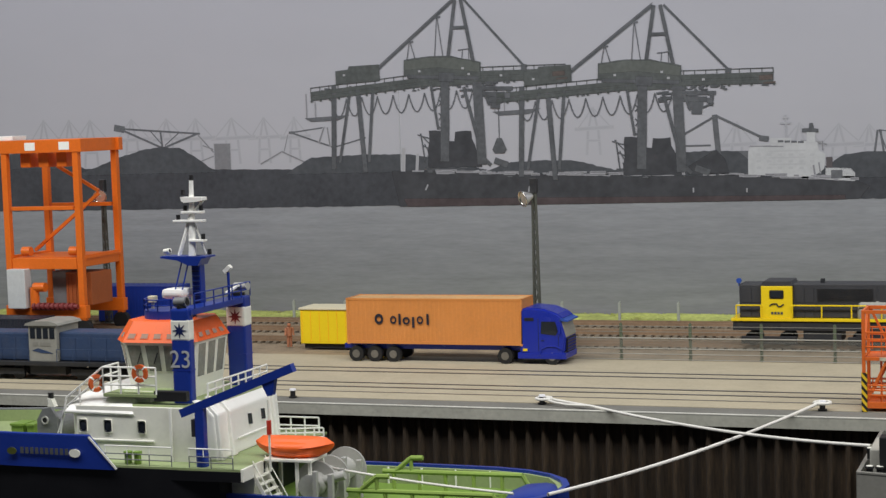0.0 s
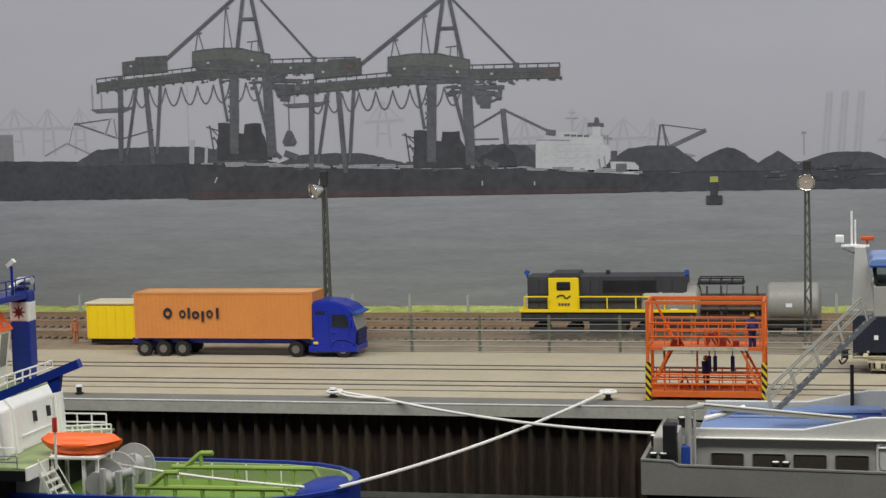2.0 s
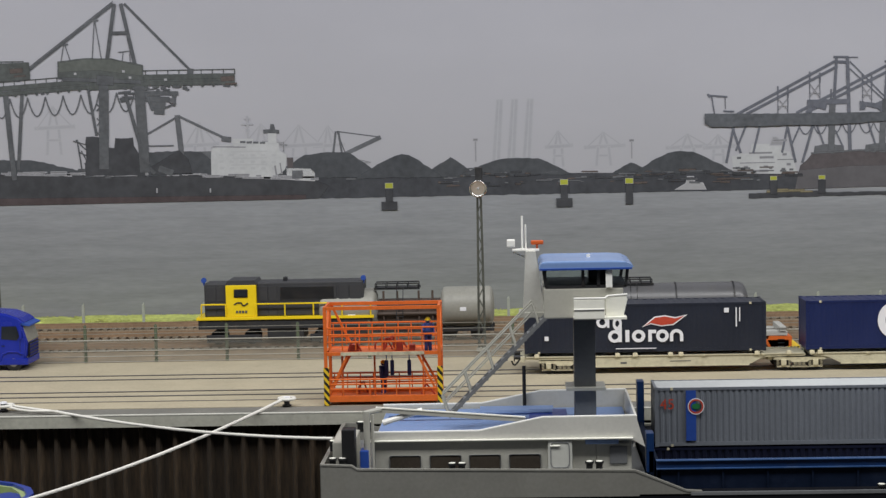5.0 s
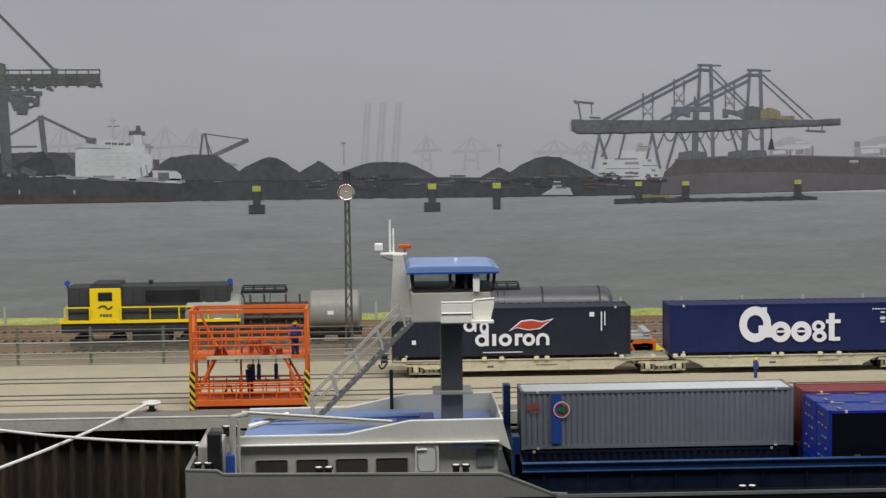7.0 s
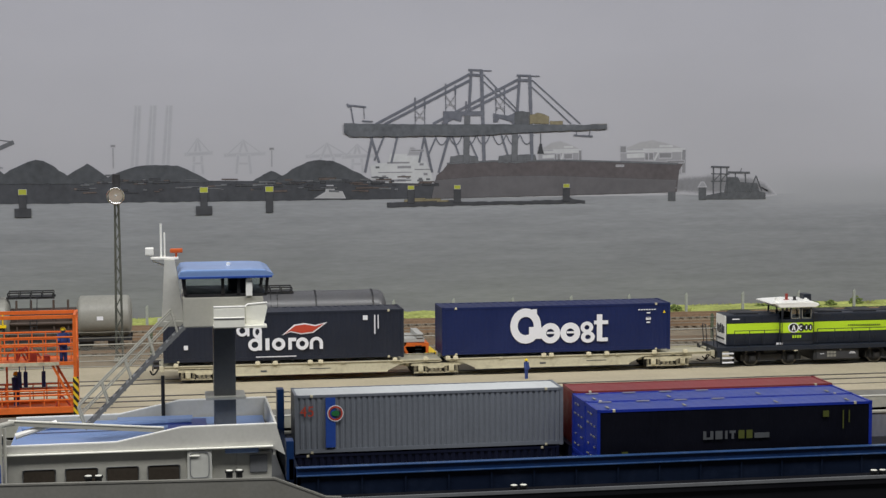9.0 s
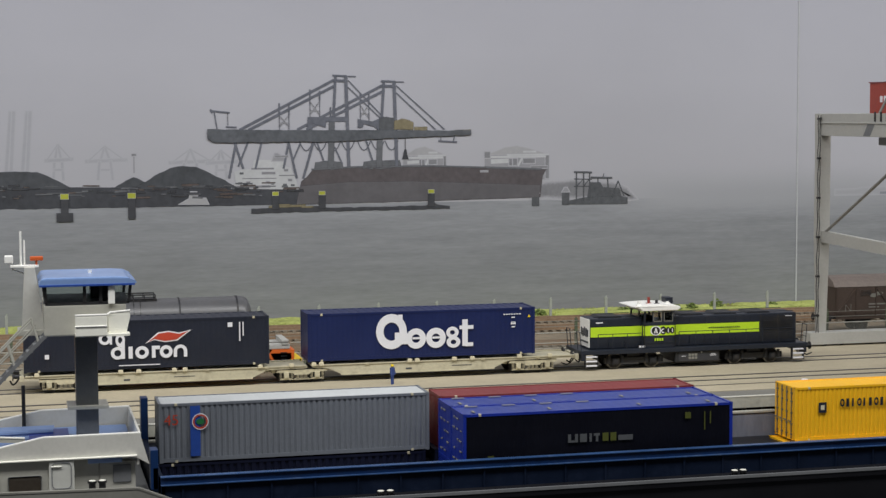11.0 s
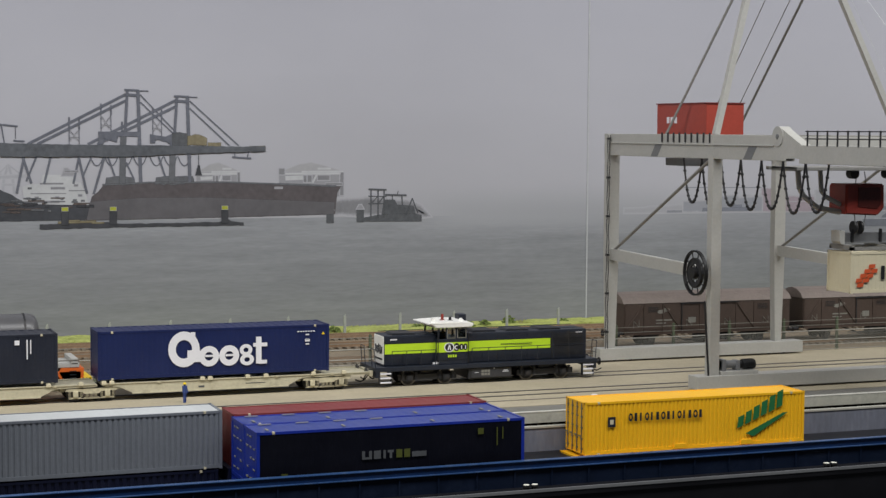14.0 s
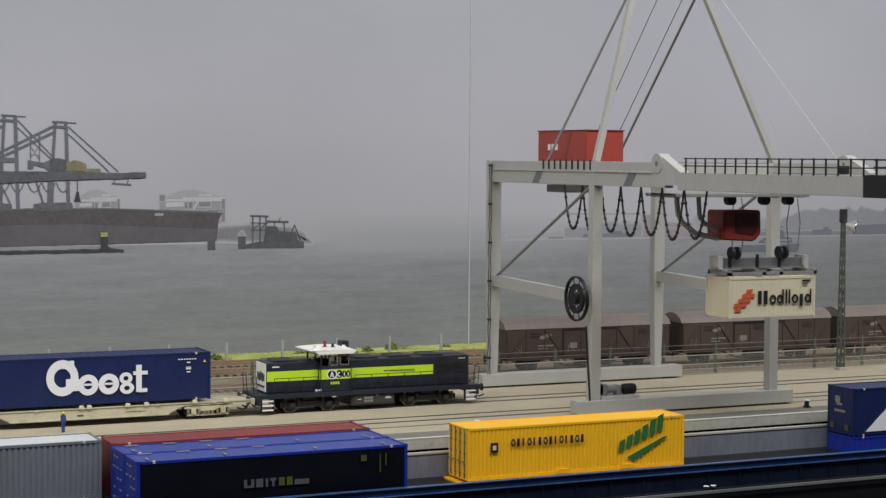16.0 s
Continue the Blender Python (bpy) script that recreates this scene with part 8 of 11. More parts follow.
def straddle_carrier():
    t = thing("straddle_carrier", -76.8, 112.0, 0, "tall orange straddle carrier frame on the container yard", "straddle carrier")
    X1, Y1, H = 6.3, 5.5, 15.0
    m = CRANEORANGE
    for px in (0.0, X1):
        for py in (0.0, Y1):
            bm = B()
            box(bm, px - 0.25, px + 0.25, py - 0.24, py + 0.24, 1.2, H - 0.1, 0.05)
            part("leg", bm, m, t)
            bm = B()
            disc(bm, (px, py, 0.65), "y", 0.65, 0.5, 22)
            part("wheel", bm, BLACK, t)
    for py in (0.0, Y1):
        bm = B()
        box(bm, -0.6, X1 + 0.6, py - 0.3, py + 0.3, H - 1.0, H, 0.05)
        part("top_beam", bm, m, t)
        bm = B()
        box(bm, 0.4, X1 - 0.4, py - 0.12, py + 0.12, 9.65, 9.95, 0.03)
        part("mid_rail", bm, m, t)
        bm = B()
        box(bm, -0.4, X1 + 0.4, py - 0.3, py + 0.3, 1.4, 2.4, 0.05)
        part("sill_beam", bm, m, t)
    for px in (0.0, X1):
        bm = B()
        box(bm, px - 0.3, px + 0.3, 0.3, Y1 - 0.3, H - 1.0, H, 0.05)
        part("cross_beam", bm, m, t)
        bm = B()
        box(bm, px - 0.2, px + 0.2, 0.3, Y1 - 0.3, 5.3, 6.2, 0.04)
        part("platform_beam", bm, m, t)
    bm = B()
    box(bm, 0.3, X1 - 0.3, -0.2, 0.1, 5.15, 6.0, 0.04)
    part("front_girder", bm, m, t)
    bm = B()
    box(bm, -0.2, X1 + 0.3, 0.2, Y1, 5.9, 6.05)
    part("platform", bm, m, t)
    for a, b2 in (((1.3, 2.75, 13.8), (X1 + 0.1, 2.75, 10.95)), ((X1 + 0.1, 2.75, 10.75), (0.5, 2.75, 6.4))):
        bm = B()
        beam(bm, a, b2, 0.24, 0.24)
        part("brace", bm, m, t)
    for x in (1.0, 2.6, 4.2):
        bm = B()
        box(bm, x, x + 0.9, 0.5, 2.0, 12.9, 14.0, 0.08)
        part("hoist_drum", bm, m, t)
    for x in (2.0, 5.0):
        bm = B()
        box(bm, x, x + 0.9, -0.33, -0.28, H - 0.8, H - 0.2)
        part("sign_plate", bm, WHITE, t, "white sign plate")
    bm = B()
    box(bm, 0.2, 1.8, -0.9, 0.0, 2.2, 5.2, 0.06)
    part("switch_cabinet", bm, ROOFGREY, t, "grey switch cabinet")
    bm = B()
    box(bm, 4.2, X1 + 0.15, 1.0, 4.0, 2.3, 4.8, 0.05)
    for k in range(6):
        box(bm, 4.35 + k * 0.35, 4.42 + k * 0.35, 0.94, 1.0, 2.4, 4.7)
    part("engine_house", bm, ENGINERED, t, "dull red-brown engine house")
    bm = B()
    box(bm, 2.9, 4.15, 1.2, 3.6, 2.3, 4.9, 0.05)
    part("tank_panel", bm, MIDGREY, t, "grey tank beside the engine house")
    bm = B()
    for k in range(9):
        disc(bm, (2.4 + k * 0.42, -0.6, 2.35), "x", 0.3, 0.2, 12)
    rod(bm, (2.2, -0.6, 2.35), (6.2, -0.6, 2.35), 0.2, 10)
    part("hydraulic_coil", bm, MAROON, t, "dark red ribbed hose drum")
    bm = B()
    rod(bm, (2.3, -0.4, 2.2), (2.3, -0.4, 3.8), 0.35, 14)
    rod(bm, (2.3, -0.4, 3.8), (3.3, -0.4, 3.8), 0.35, 14)
    part("exhaust", bm, m, t)
    for x in (1.0, 5.2):
        bm = B()
        rod(bm, (x, 0.3, 6.5), (x + 0.7, 0.3, 6.5), 0.35, 14)
        part("winch", bm, m, t)
    bm = B()
    box(bm, -1.2, 0.4, 0.5, 2.4, H, H + 0.35, 0.05)
    part("roof_unit", bm, WHITE, t, "white roof unit")


straddle_carrier()
container("container", -74.9, 121.2, 0.02, 7.2, 2.45, 2.9, TUGBLUE, "royal blue container behind the carrier", pitch=0.3, smooth_side=True)
container("container", -83.5, 107.2, 0.02, 12.0, 2.45, 1.9, BLACKBLUE, "low blue-black container at the yard edge", pitch=0.3)


# ---- the ship-to-shore crane ----
STAYGREY = mat("stay_grey", (0.24, 0.235, 0.22), 0.5, var=0.15, dirt=0.3, dirt_col=(0.1, 0.09, 0.08))
CABGLASS = mat("cab_window", (0.09, 0.02, 0.016), 0.12, var=0.2)


def quay_crane():
    t = wthing("container_crane", 58, 97, 0, "pale grey ship-to-shore container crane over the quay", "gantry crane")
    XL, XR, YF, YR, TOP = 51.9, 64.9, 90.4, 104.2, 15.4
    m = GREY
    for y, x0, x1 in ((YF, 50.6, 66.3), (YR, 50.9, 66.8)):
        bm = B()
        box(bm, x0, x1, y - 0.55, y + 0.55, 0.12, 0.92, 0.03)
        s = part("sill_beam", bm, m, t)
        for x in (x0 + 1.0, x1 - 1.6, x0 + 2.2, x1 - 2.8):
            bm = B()
            disc(bm, (x + 0.3, y, 0.24), "y", 0.24, 0.3, 16)
            part("crane_wheel", bm, DARK, s)
    for x in (XL, XR):
        bm = B()
        box(bm, x - 0.33, x + 0.33, YF - 0.3, YF + 0.3, 0.9, TOP, 0.03)
        part("front_leg", bm, m, t)
        bm = B()
        prism(bm, [(x - 0.25, 0.9), (x + 0.25, 0.9), (x + 0.42, 7.0), (x + 0.42, TOP), (x - 0.42, TOP), (x - 0.42, 7.0)], "y", YR - 0.3, YR + 0.3)
        part("rear_leg", bm, m, t)
        bm = B()
        box(bm, x - 0.3, x + 0.3, 82.2, YR + 0.6, 13.95, TOP, 0.03)
        gd = part("main_girder", bm, m, t)
        bm = B()
        box(bm, x - 0.38, x + 0.38, 83.4, YR + 0.4, 14.76, 14.83, 0.01)
        part("girder_flange", bm, m, gd)
        for yy in (85.2, 96.6):
            bm = B()
            prism(bm, [(yy, 14.74), (yy + 0.9, 14.74), (yy + 1.5, 13.98), (yy + 0.6, 13.98)], "x", x - 0.315, x - 0.3)
            part("stiffener_plate", bm, MIDGREY, gd, "dark slanted stiffener plate")
        bm = B()
        beam(bm, (x, YR - 0.3, 7.3), (x, YF + 0.2, 7.0), 0.4, 0.75)
        part("portal_brace", bm, m, t)
        bm = B()
        rod(bm, (x - 0.1, YR - 0.6, 7.55), (x - 0.1, YF + 0.4, 13.9), 0.10, 8)
        part("diagonal", bm, STAYGREY, t)
        bm = B()
        box(bm, x - 0.32, x + 0.32, 58.0, 80.8, 13.85, 14.85, 0.03)
        b = part("boom_girder", bm, m, t)
        bm = B()
        box(bm, x - 0.34, x + 0.34, 57.5, 64.8, 13.82, 14.88)
        part("dark_panel", bm, BLACK, b, "black end panel")
        bm = B()
        rod(bm, (x - 0.34, 83.0, 15.32), (x + 0.34, 83.0, 15.32), 0.56, 24)
        prism(bm, [(83.3, 14.1), (83.3, 15.75), (82.75, 15.8), (80.6, 14.85), (80.2, 14.85), (80.2, 14.1)], "x", x - 0.29, x + 0.29)
        q = part("boom_hinge", bm, m, t)
        bm = B()
        rod(bm, (x - 0.37, 83.0, 15.32), (x + 0.37, 83.0, 15.32), 0.14, 12)
        part("hinge_pin", bm, MIDGREY, q)
        # walkway railing on the boom
        for i in range(23):
            bm = B()
            y = 80.0 - i * 0.95
            rod(bm, (x - 0.32, y, 14.8), (x - 0.32, y, 15.65), 0.05, 6)
            part("railing_post", bm, DARK, b)
        bm = B()
        for z in (15.2, 15.6):
            rod(bm, (x - 0.32, 80.2, z), (x - 0.32, 58.5, z), 0.035, 5)
        part("railing_bar", bm, DARK, b)
    for y in (YF, YR):
        bm = B()
        box(bm, XL, XR, y - 0.35, y + 0.35, 14.1, TOP - 0.1, 0.03)
        part("cross_girder", bm, m, t)
    # railing over the left top beam
    for i in range(9):
        bm = B()
        y = 96.5 - i * 0.75
        rod(bm, (XL - 0.36, y, 14.9), (XL - 0.36, y, 15.5), 0.06, 6)
        part("railing_post", bm, DARK, t)
    # mast and stays
    for x, ax in ((XL, 55.5), (XR, 57.0)):
        bm = B()
        beam(bm, (x, YF, TOP), (ax, YF, 30.5), 0.36, 0.36)
        part("mast_leg", bm, m, t)
    bm = B()
    box(bm, 55.4, 61.0, YF - 0.3, YF + 0.3, 30.2, 31.0)
    part("mast_head", bm, m, t)
    for p, q, r in (((XL + 0.1, 96.9, 15.3), (56.6, YF, 30.4), 0.085), ((61.45, YR, 15.5), (61.55, YF, 30.6), 0.085), ((58.9, YR, 15.5), (58.7, YF, 30.6), 0.03), ((60.6, YR, 15.5), (60.6, YF, 30.6), 0.03)):
        bm = B()
        rod(bm, p, q, r, 8)
        part("backstay" if r > 0.05 else "hoist_wire", bm, STAYGREY, t)
    for x, y, ax in ((XL, 66.7, 56.0), (XR, 88.6, 57.2)):
        bm = B()
        rod(bm, (x, y, 15.2), (ax, YF, 30.6), 0.012, 6)
        part("forestay", bm, ROOFGREY, t, "thin white stay")
        bm = B()
        box(bm, x - 0.12, x + 0.12, y - 0.3, y + 0.3, 14.9, 15.3, 0.05)
        part("stay_anchor", bm, DARK, t)
    # machinery house
    bm = B()
    box(bm, 53.4, 56.05, 94.2, 100.7, 15.05, 17.35, 0.03)
    h = part("machinery_house", bm, REDBOX, t, "red machinery house")
    bm = B()
    for k in range(3):
        box(bm, 53.36, 53.4, 99.0 - k * 0.5, 99.3 - k * 0.5, 16.1, 16.5)
    part("marking_bars", bm, DECAL, h, "white lettering bars")
    bm = B()
    for a, b2, c2, d2 in ((53.34, 56.11, 94.14, 94.26), (53.34, 56.11, 100.64, 100.76), (53.34, 53.46, 94.26, 100.64), (55.99, 56.11, 94.26, 100.64)):
        box(bm, a, b2, c2, d2, 17.33, 17.39)
    part("roof_rim", bm, MAROON, h, "darker roof rim")
    bm = B()
    box(bm, 52.7, 54.6, 95.6, 98.2, 13.4, 13.9, 0.08)
    part("winch_housing", bm, MIDGREY, t)
    # festoon cable loops
    for i in range(7):
        bm = B()
        y0 = 95.2 - i * 2.3
        pts = [(XL + 0.5, y0 - 2.3 * k / 14, 13.95 - (2.75 + 0.15 * (i % 2)) * (1 - abs(2 * k / 14 - 1) ** 2.3)) for k in range(15)]
        line(bm, pts, 0.06, 6)
        for p in pts[1:-1]:
            bmesh.ops.create_icosphere(bm, subdivisions=1, radius=0.115, matrix=Matrix.Translation(p))
        part("cable_loop", bm, DARK, t)
    # cable reel on the front leg
    turn = Matrix.Translation((51.1, 91.2, 7.05)) @ Matrix.Rotation(radians(90), 4, "Z")
    bm = B()
    disc(bm, (0, 0, 0), "y", 0.36, 0.5, 16)
    bm.transform(turn)
    reel = part("cable_reel", bm, BLACK, t, "black spoked cable reel")
    for r in (1.38, 0.9):
        bm = B()
        ringxz(bm, 0, 0, r, r, r - 0.1, r - 0.1, -0.1, 0.1, n=28)
        bm.transform(turn)
        part("reel_ring", bm, BLACK, reel)
    bm = B()
    ringxz(bm, 0, 0, 0.92, 0.92, 0.55, 0.55, -0.04, 0.06, n=28)
    bm.transform(turn)
    part("cable_coil", bm, CHASSIS, reel, "wound black cable")
    for i in range(10):
        a = 2 * math.pi * i / 10
        bm = B()
        beam(bm, (0.2 * math.cos(a), 0, 0.2 * math.sin(a)), (1.32 * math.cos(a), 0, 1.32 * math.sin(a)), 0.05, 0.05)
        bm.transform(turn)
        part("spoke", bm, BLACK, reel)
    bm = B()
    line(bm, [(51.45, 90.6, 5.4), (51.5, 90.4, 3.0), (51.5, 90.1, 0.9)], 0.06)
    part("power_cable", bm, BLACK, t)
    bm = B()
    for k in range(6):
        box(bm, 51.28, 51.5, YR - 0.6, YR - 0.38, 2.0 + k * 2.6, 2.14 + k * 2.6)
    for dx, ph in ((0.0, 0.0), (0.14, 1.3)):
        line(bm, [(51.32 + dx + 0.03 * math.sin(k * 1.7 + ph), YR - 0.5, 0.9 + k * 0.48) for k in range(31)], 0.028, 5)
    part("supply_cable", bm, DARK, t, "dark cables clipped to the leg", kind="stuff")
    # drive motor on the sill
    bm = B()
    box(bm, 52.35, 54.9, YF - 0.4, YF + 0.4, 0.92, 1.14, 0.02)
    dg = part("drive_base", bm, GREY, t)
    bm = B()
    rod(bm, (52.5, YF + 0.1, 1.5), (53.5, YF + 0.1, 1.5), 0.27, 16, 0.24)
    box(bm, 52.5, 52.75, YF - 0.25, YF + 0.4, 1.1, 1.85, 0.05)
    box(bm, 53.5, 53.75, YF - 0.2, YF + 0.4, 1.1, 1.75, 0.04)
    part("drive_gear", bm, MIDGREY, dg, "grey gearbox")
    bm = B()
    rod(bm, (53.75, YF + 0.1, 1.48), (54.0, YF + 0.1, 1.48), 0.16, 12)
    rod(bm, (54.0, YF + 0.1, 1.48), (54.85, YF + 0.1, 1.48), 0.29, 20)
    for k in range(6):
        rod(bm, (54.08 + k * 0.13, YF + 0.1, 1.48), (54.12 + k * 0.13, YF + 0.1, 1.48), 0.32, 20)
    part("drive_motor", bm, BLACK, dg, "black finned motor")
    # trolley with cab, wires and spreader
    bm = B()
    box(bm, 53.0, 62.3, 83.2, 83.5, 13.4, 13.6, 0.03)
    box(bm, 53.0, 62.3, 86.2, 86.5, 13.4, 13.6, 0.03)
    box(bm, 53.2, 62.1, 83.5, 86.2, 13.5, 13.58)
    for x in (53.2, 57.0, 60.0, 61.8):
        box(bm, x, x + 0.3, 83.5, 86.2, 13.36, 13.6)
    tr = part("trolley", bm, STAYGREY, t, "dark grey trolley frame")
    for x in (57.5, 59.9, 61.6):
        bm = B()
        disc(bm, (x, 84.4, 13.2), "y", 0.3, 0.5, 14)
        part("rope_drum", bm, DARK, tr)
    bm = B()
    prism(bm, [(57.1, 10.85), (59.3, 10.75), (59.75, 11.2), (59.7, 12.6), (57.1, 12.6)], "y", 84.4, 86.2)
    bmesh.ops.bevel(bm, geom=bm.edges[:], offset=0.08, segments=2, affect="EDGES")
    c = part("operator_cab", bm, CABRED, tr, "red operator cab")
    bm = B()
    prism(bm, [(57.9, 11.3), (59.2, 11.15), (59.45, 11.4), (59.4, 12.4), (57.9, 12.4)], "y", 84.36, 84.42)
    part("window_pane", bm, CABGLASS, c, "dark red-brown window")
    bm = B()
    prism(bm, [(59.35, 10.85), (59.82, 11.2), (59.77, 12.4), (59.7, 12.4), (59.7, 11.3)], "y", 84.6, 86.0)
    part("front_window", bm, SKYGLASS, c)
    for pts, r in (([(54.2, 85.0, 13.4), (54.3, 85.0, 12.4), (54.6, 85.0, 11.9), (55.6, 85.0, 11.2), (57.1, 85.0, 10.95)], 0.16), ([(55.7, 85.0, 13.4), (55.8, 85.0, 12.2), (56.1, 85.0, 11.85), (57.1, 85.0, 11.4)], 0.14)):
        bm = B()
        line(bm, pts, r, 8)
        part("cab_arm", bm, GREY, tr)
    for x in (58.2, 62.2):
        for sd in (-0.5, 0.5):
            bm = B()
            line(bm, [(x + sd * 0.5, 84.6, 13.3), (x + sd, 84.6, 11.8), (x + sd * 0.6, 84.6, 10.2)], 0.03, 5)
            part("hoist_wire", bm, MIDGREY, tr)
    t2 = thing("spreader", 57.3, 84.0, 8.75, "grey container spreader with black sheaves hung on wires", "spreader")
    bm = B()
    box(bm, -0.1, 6.0, 1.0, 1.5, 0.42, 0.98, 0.02)
    box(bm, -0.1, 6.0, 0.9, 1.6, 0.36, 0.44, 0.01)
    hb = part("headblock", bm, MIDGREY, t2, "grey channel-section headblock")
    for x in (-0.3, 5.85):
        bm = B()
        prism(bm, [(x, 0.5), (x + 0.12, 0.34), (x + 0.34, 0.34), (x + 0.34, 1.12), (x, 1.12)], "y", 0.8, 1.7)
        part("end_plate", bm, GREY, hb)
    for x in (0.55, 2.5, 4.1):
        bm = B()
        box(bm, x, x + 0.14, 0.86, 1.0, 0.44, 1.2, 0.01)
        part("bracket", bm, BLACK, hb)
    bm = B()
    box(bm, 0.0, 6.3, 0.1, 0.3, 0.02, 0.2)
    box(bm, 0.0, 6.3, 2.1, 2.3, 0.02, 0.2)
    for x in (0.0, 2.4, 3.6, 6.1):
        box(bm, x, x + 0.25, 0.1, 2.3, 0.02, 0.3)
    part("spreader_frame", bm, STAYGREY, t2)
    for x in (0.7, 1.1, 4.1, 4.5):
        bm = B()
        disc(bm, (x, 0.9, 1.3), "x", 0.38, 0.14, 16)
        part("sheave", bm, BLACK, t2)


quay_crane()
BRICKORANGE = mat("logo_orange", (0.62, 0.10, 0.03), 0.5, var=0.08)
nc = container("container", 57.25, 84.0, 6.25, 6.2, 2.44, 2.42, CREAM, "cream container with orange and black logo shapes hanging from the crane", "", pitch=0.3, depth=0.02, smooth_side=True)
for i, (x, n) in enumerate(((0.42, 1), (0.34, 2), (0.62, 2), (0.90, 2), (1.20, 1))):
    for k in range(n):
        q, z = x + k * 0.46, 0.38 + i * 0.27
        blobs(nc, [("poly", [(q, z), (q + 0.42, z + 0.02), (q + 0.46, z + 0.25), (q + 0.04, z + 0.23)])], BRICKORANGE, label="orange-red brick of the logo", name="logo_brick")
blobs(nc, [("bar", 2.05, 2.3, 0.8, 1.6), ("bar", 2.45, 2.72, 0.8, 1.6), ("ring", 3.1, 1.07, 0.24, 0.28, 0.5), ("ring", 3.6, 1.07, 0.22, 0.28, 0.5), ("bar", 3.75, 3.88, 0.8, 1.65),
           ("bar", 4.0, 4.12, 0.8, 1.65), ("bar", 4.22, 4.34, 0.8, 1.65), ("ring", 4.68, 1.07, 0.24, 0.28, 0.5), ("bar", 5.02, 5.25, 0.62, 1.35), ("ring", 5.6, 1.07, 0.22, 0.28, 0.5), ("bar", 5.74, 5.86, 0.8, 1.65)], BLACK, label="black logo shape")
blobs(nc, [("bar", 5.2, 5.8, 2.1, 2.2), ("bar", 5.2, 5.6, 1.9, 1.97)], BLACK, name="marking_bars")


# ---- the tug ----
def plan(half, cy):
    """A closed outline from (x, half width) stations, stern last."""
    return [(x, cy - h) for x, h in half] + [(x, cy + h) for x, h in reversed(half)]


def bulwark(bm, half, cy, thick, z0, z1):
    """An upright wall along the outline of a hull, open at the first station."""
    out = plan(half, cy)
    inn = plan([(x - (thick if i > len(half) - 3 else 0), max(0.05, h - thick)) for i, (x, h) in enumerate(half)], cy)
    rows = [[bm.verts.new((*o, z0)), bm.verts.new((*o, z1)), bm.verts.new((*i, z1)), bm.verts.new((*i, z0))] for o, i in zip(out, inn)]
    fs = []
    for p, q in zip(rows, rows[1:]):
        for j in range(4):
            fs.append(bm.faces.new((p[j], p[(j + 1) % 4], q[(j + 1) % 4], q[j])))
    fs += [bm.faces.new(rows[0]), bm.faces.new(rows[-1][::-1])]
    bmesh.ops.recalc_face_normals(bm, faces=fs)


def rails(t, pts, z0, z1, material, bars=3, name="railing", r=0.045, gap=1.1):
    """A ship's railing along plan points."""
    bm = B()
    for k in range(bars):
        z = z0 + (z1 - z0) * (k + 1) / bars
        line(bm, [(x, y, z) for x, y in pts], r, 6)
    for (xa, ya), (xb, yb) in zip(pts, pts[1:]):
        d = math.hypot(xb - xa, yb - ya)
        n = max(1, round(d / gap))
        for i in range(n + 1):
            rod(bm, (xa + (xb - xa) * i / n, ya + (yb - ya) * i / n, z0), (xa + (xb - xa) * i / n, ya + (yb - ya) * i / n, z1), r, 6)
    part(name, bm, material, t)


def star(bm, cx, cz, r, y, n=8):
    pts = []
    for i in range(2 * n):
        a = math.pi * i / n
        k = r if i % 2 == 0 else r * 0.38
        pts.append((cx + k * math.sin(a), cz + k * math.cos(a)))
    prism(bm, pts, "y", y, y + 0.02)


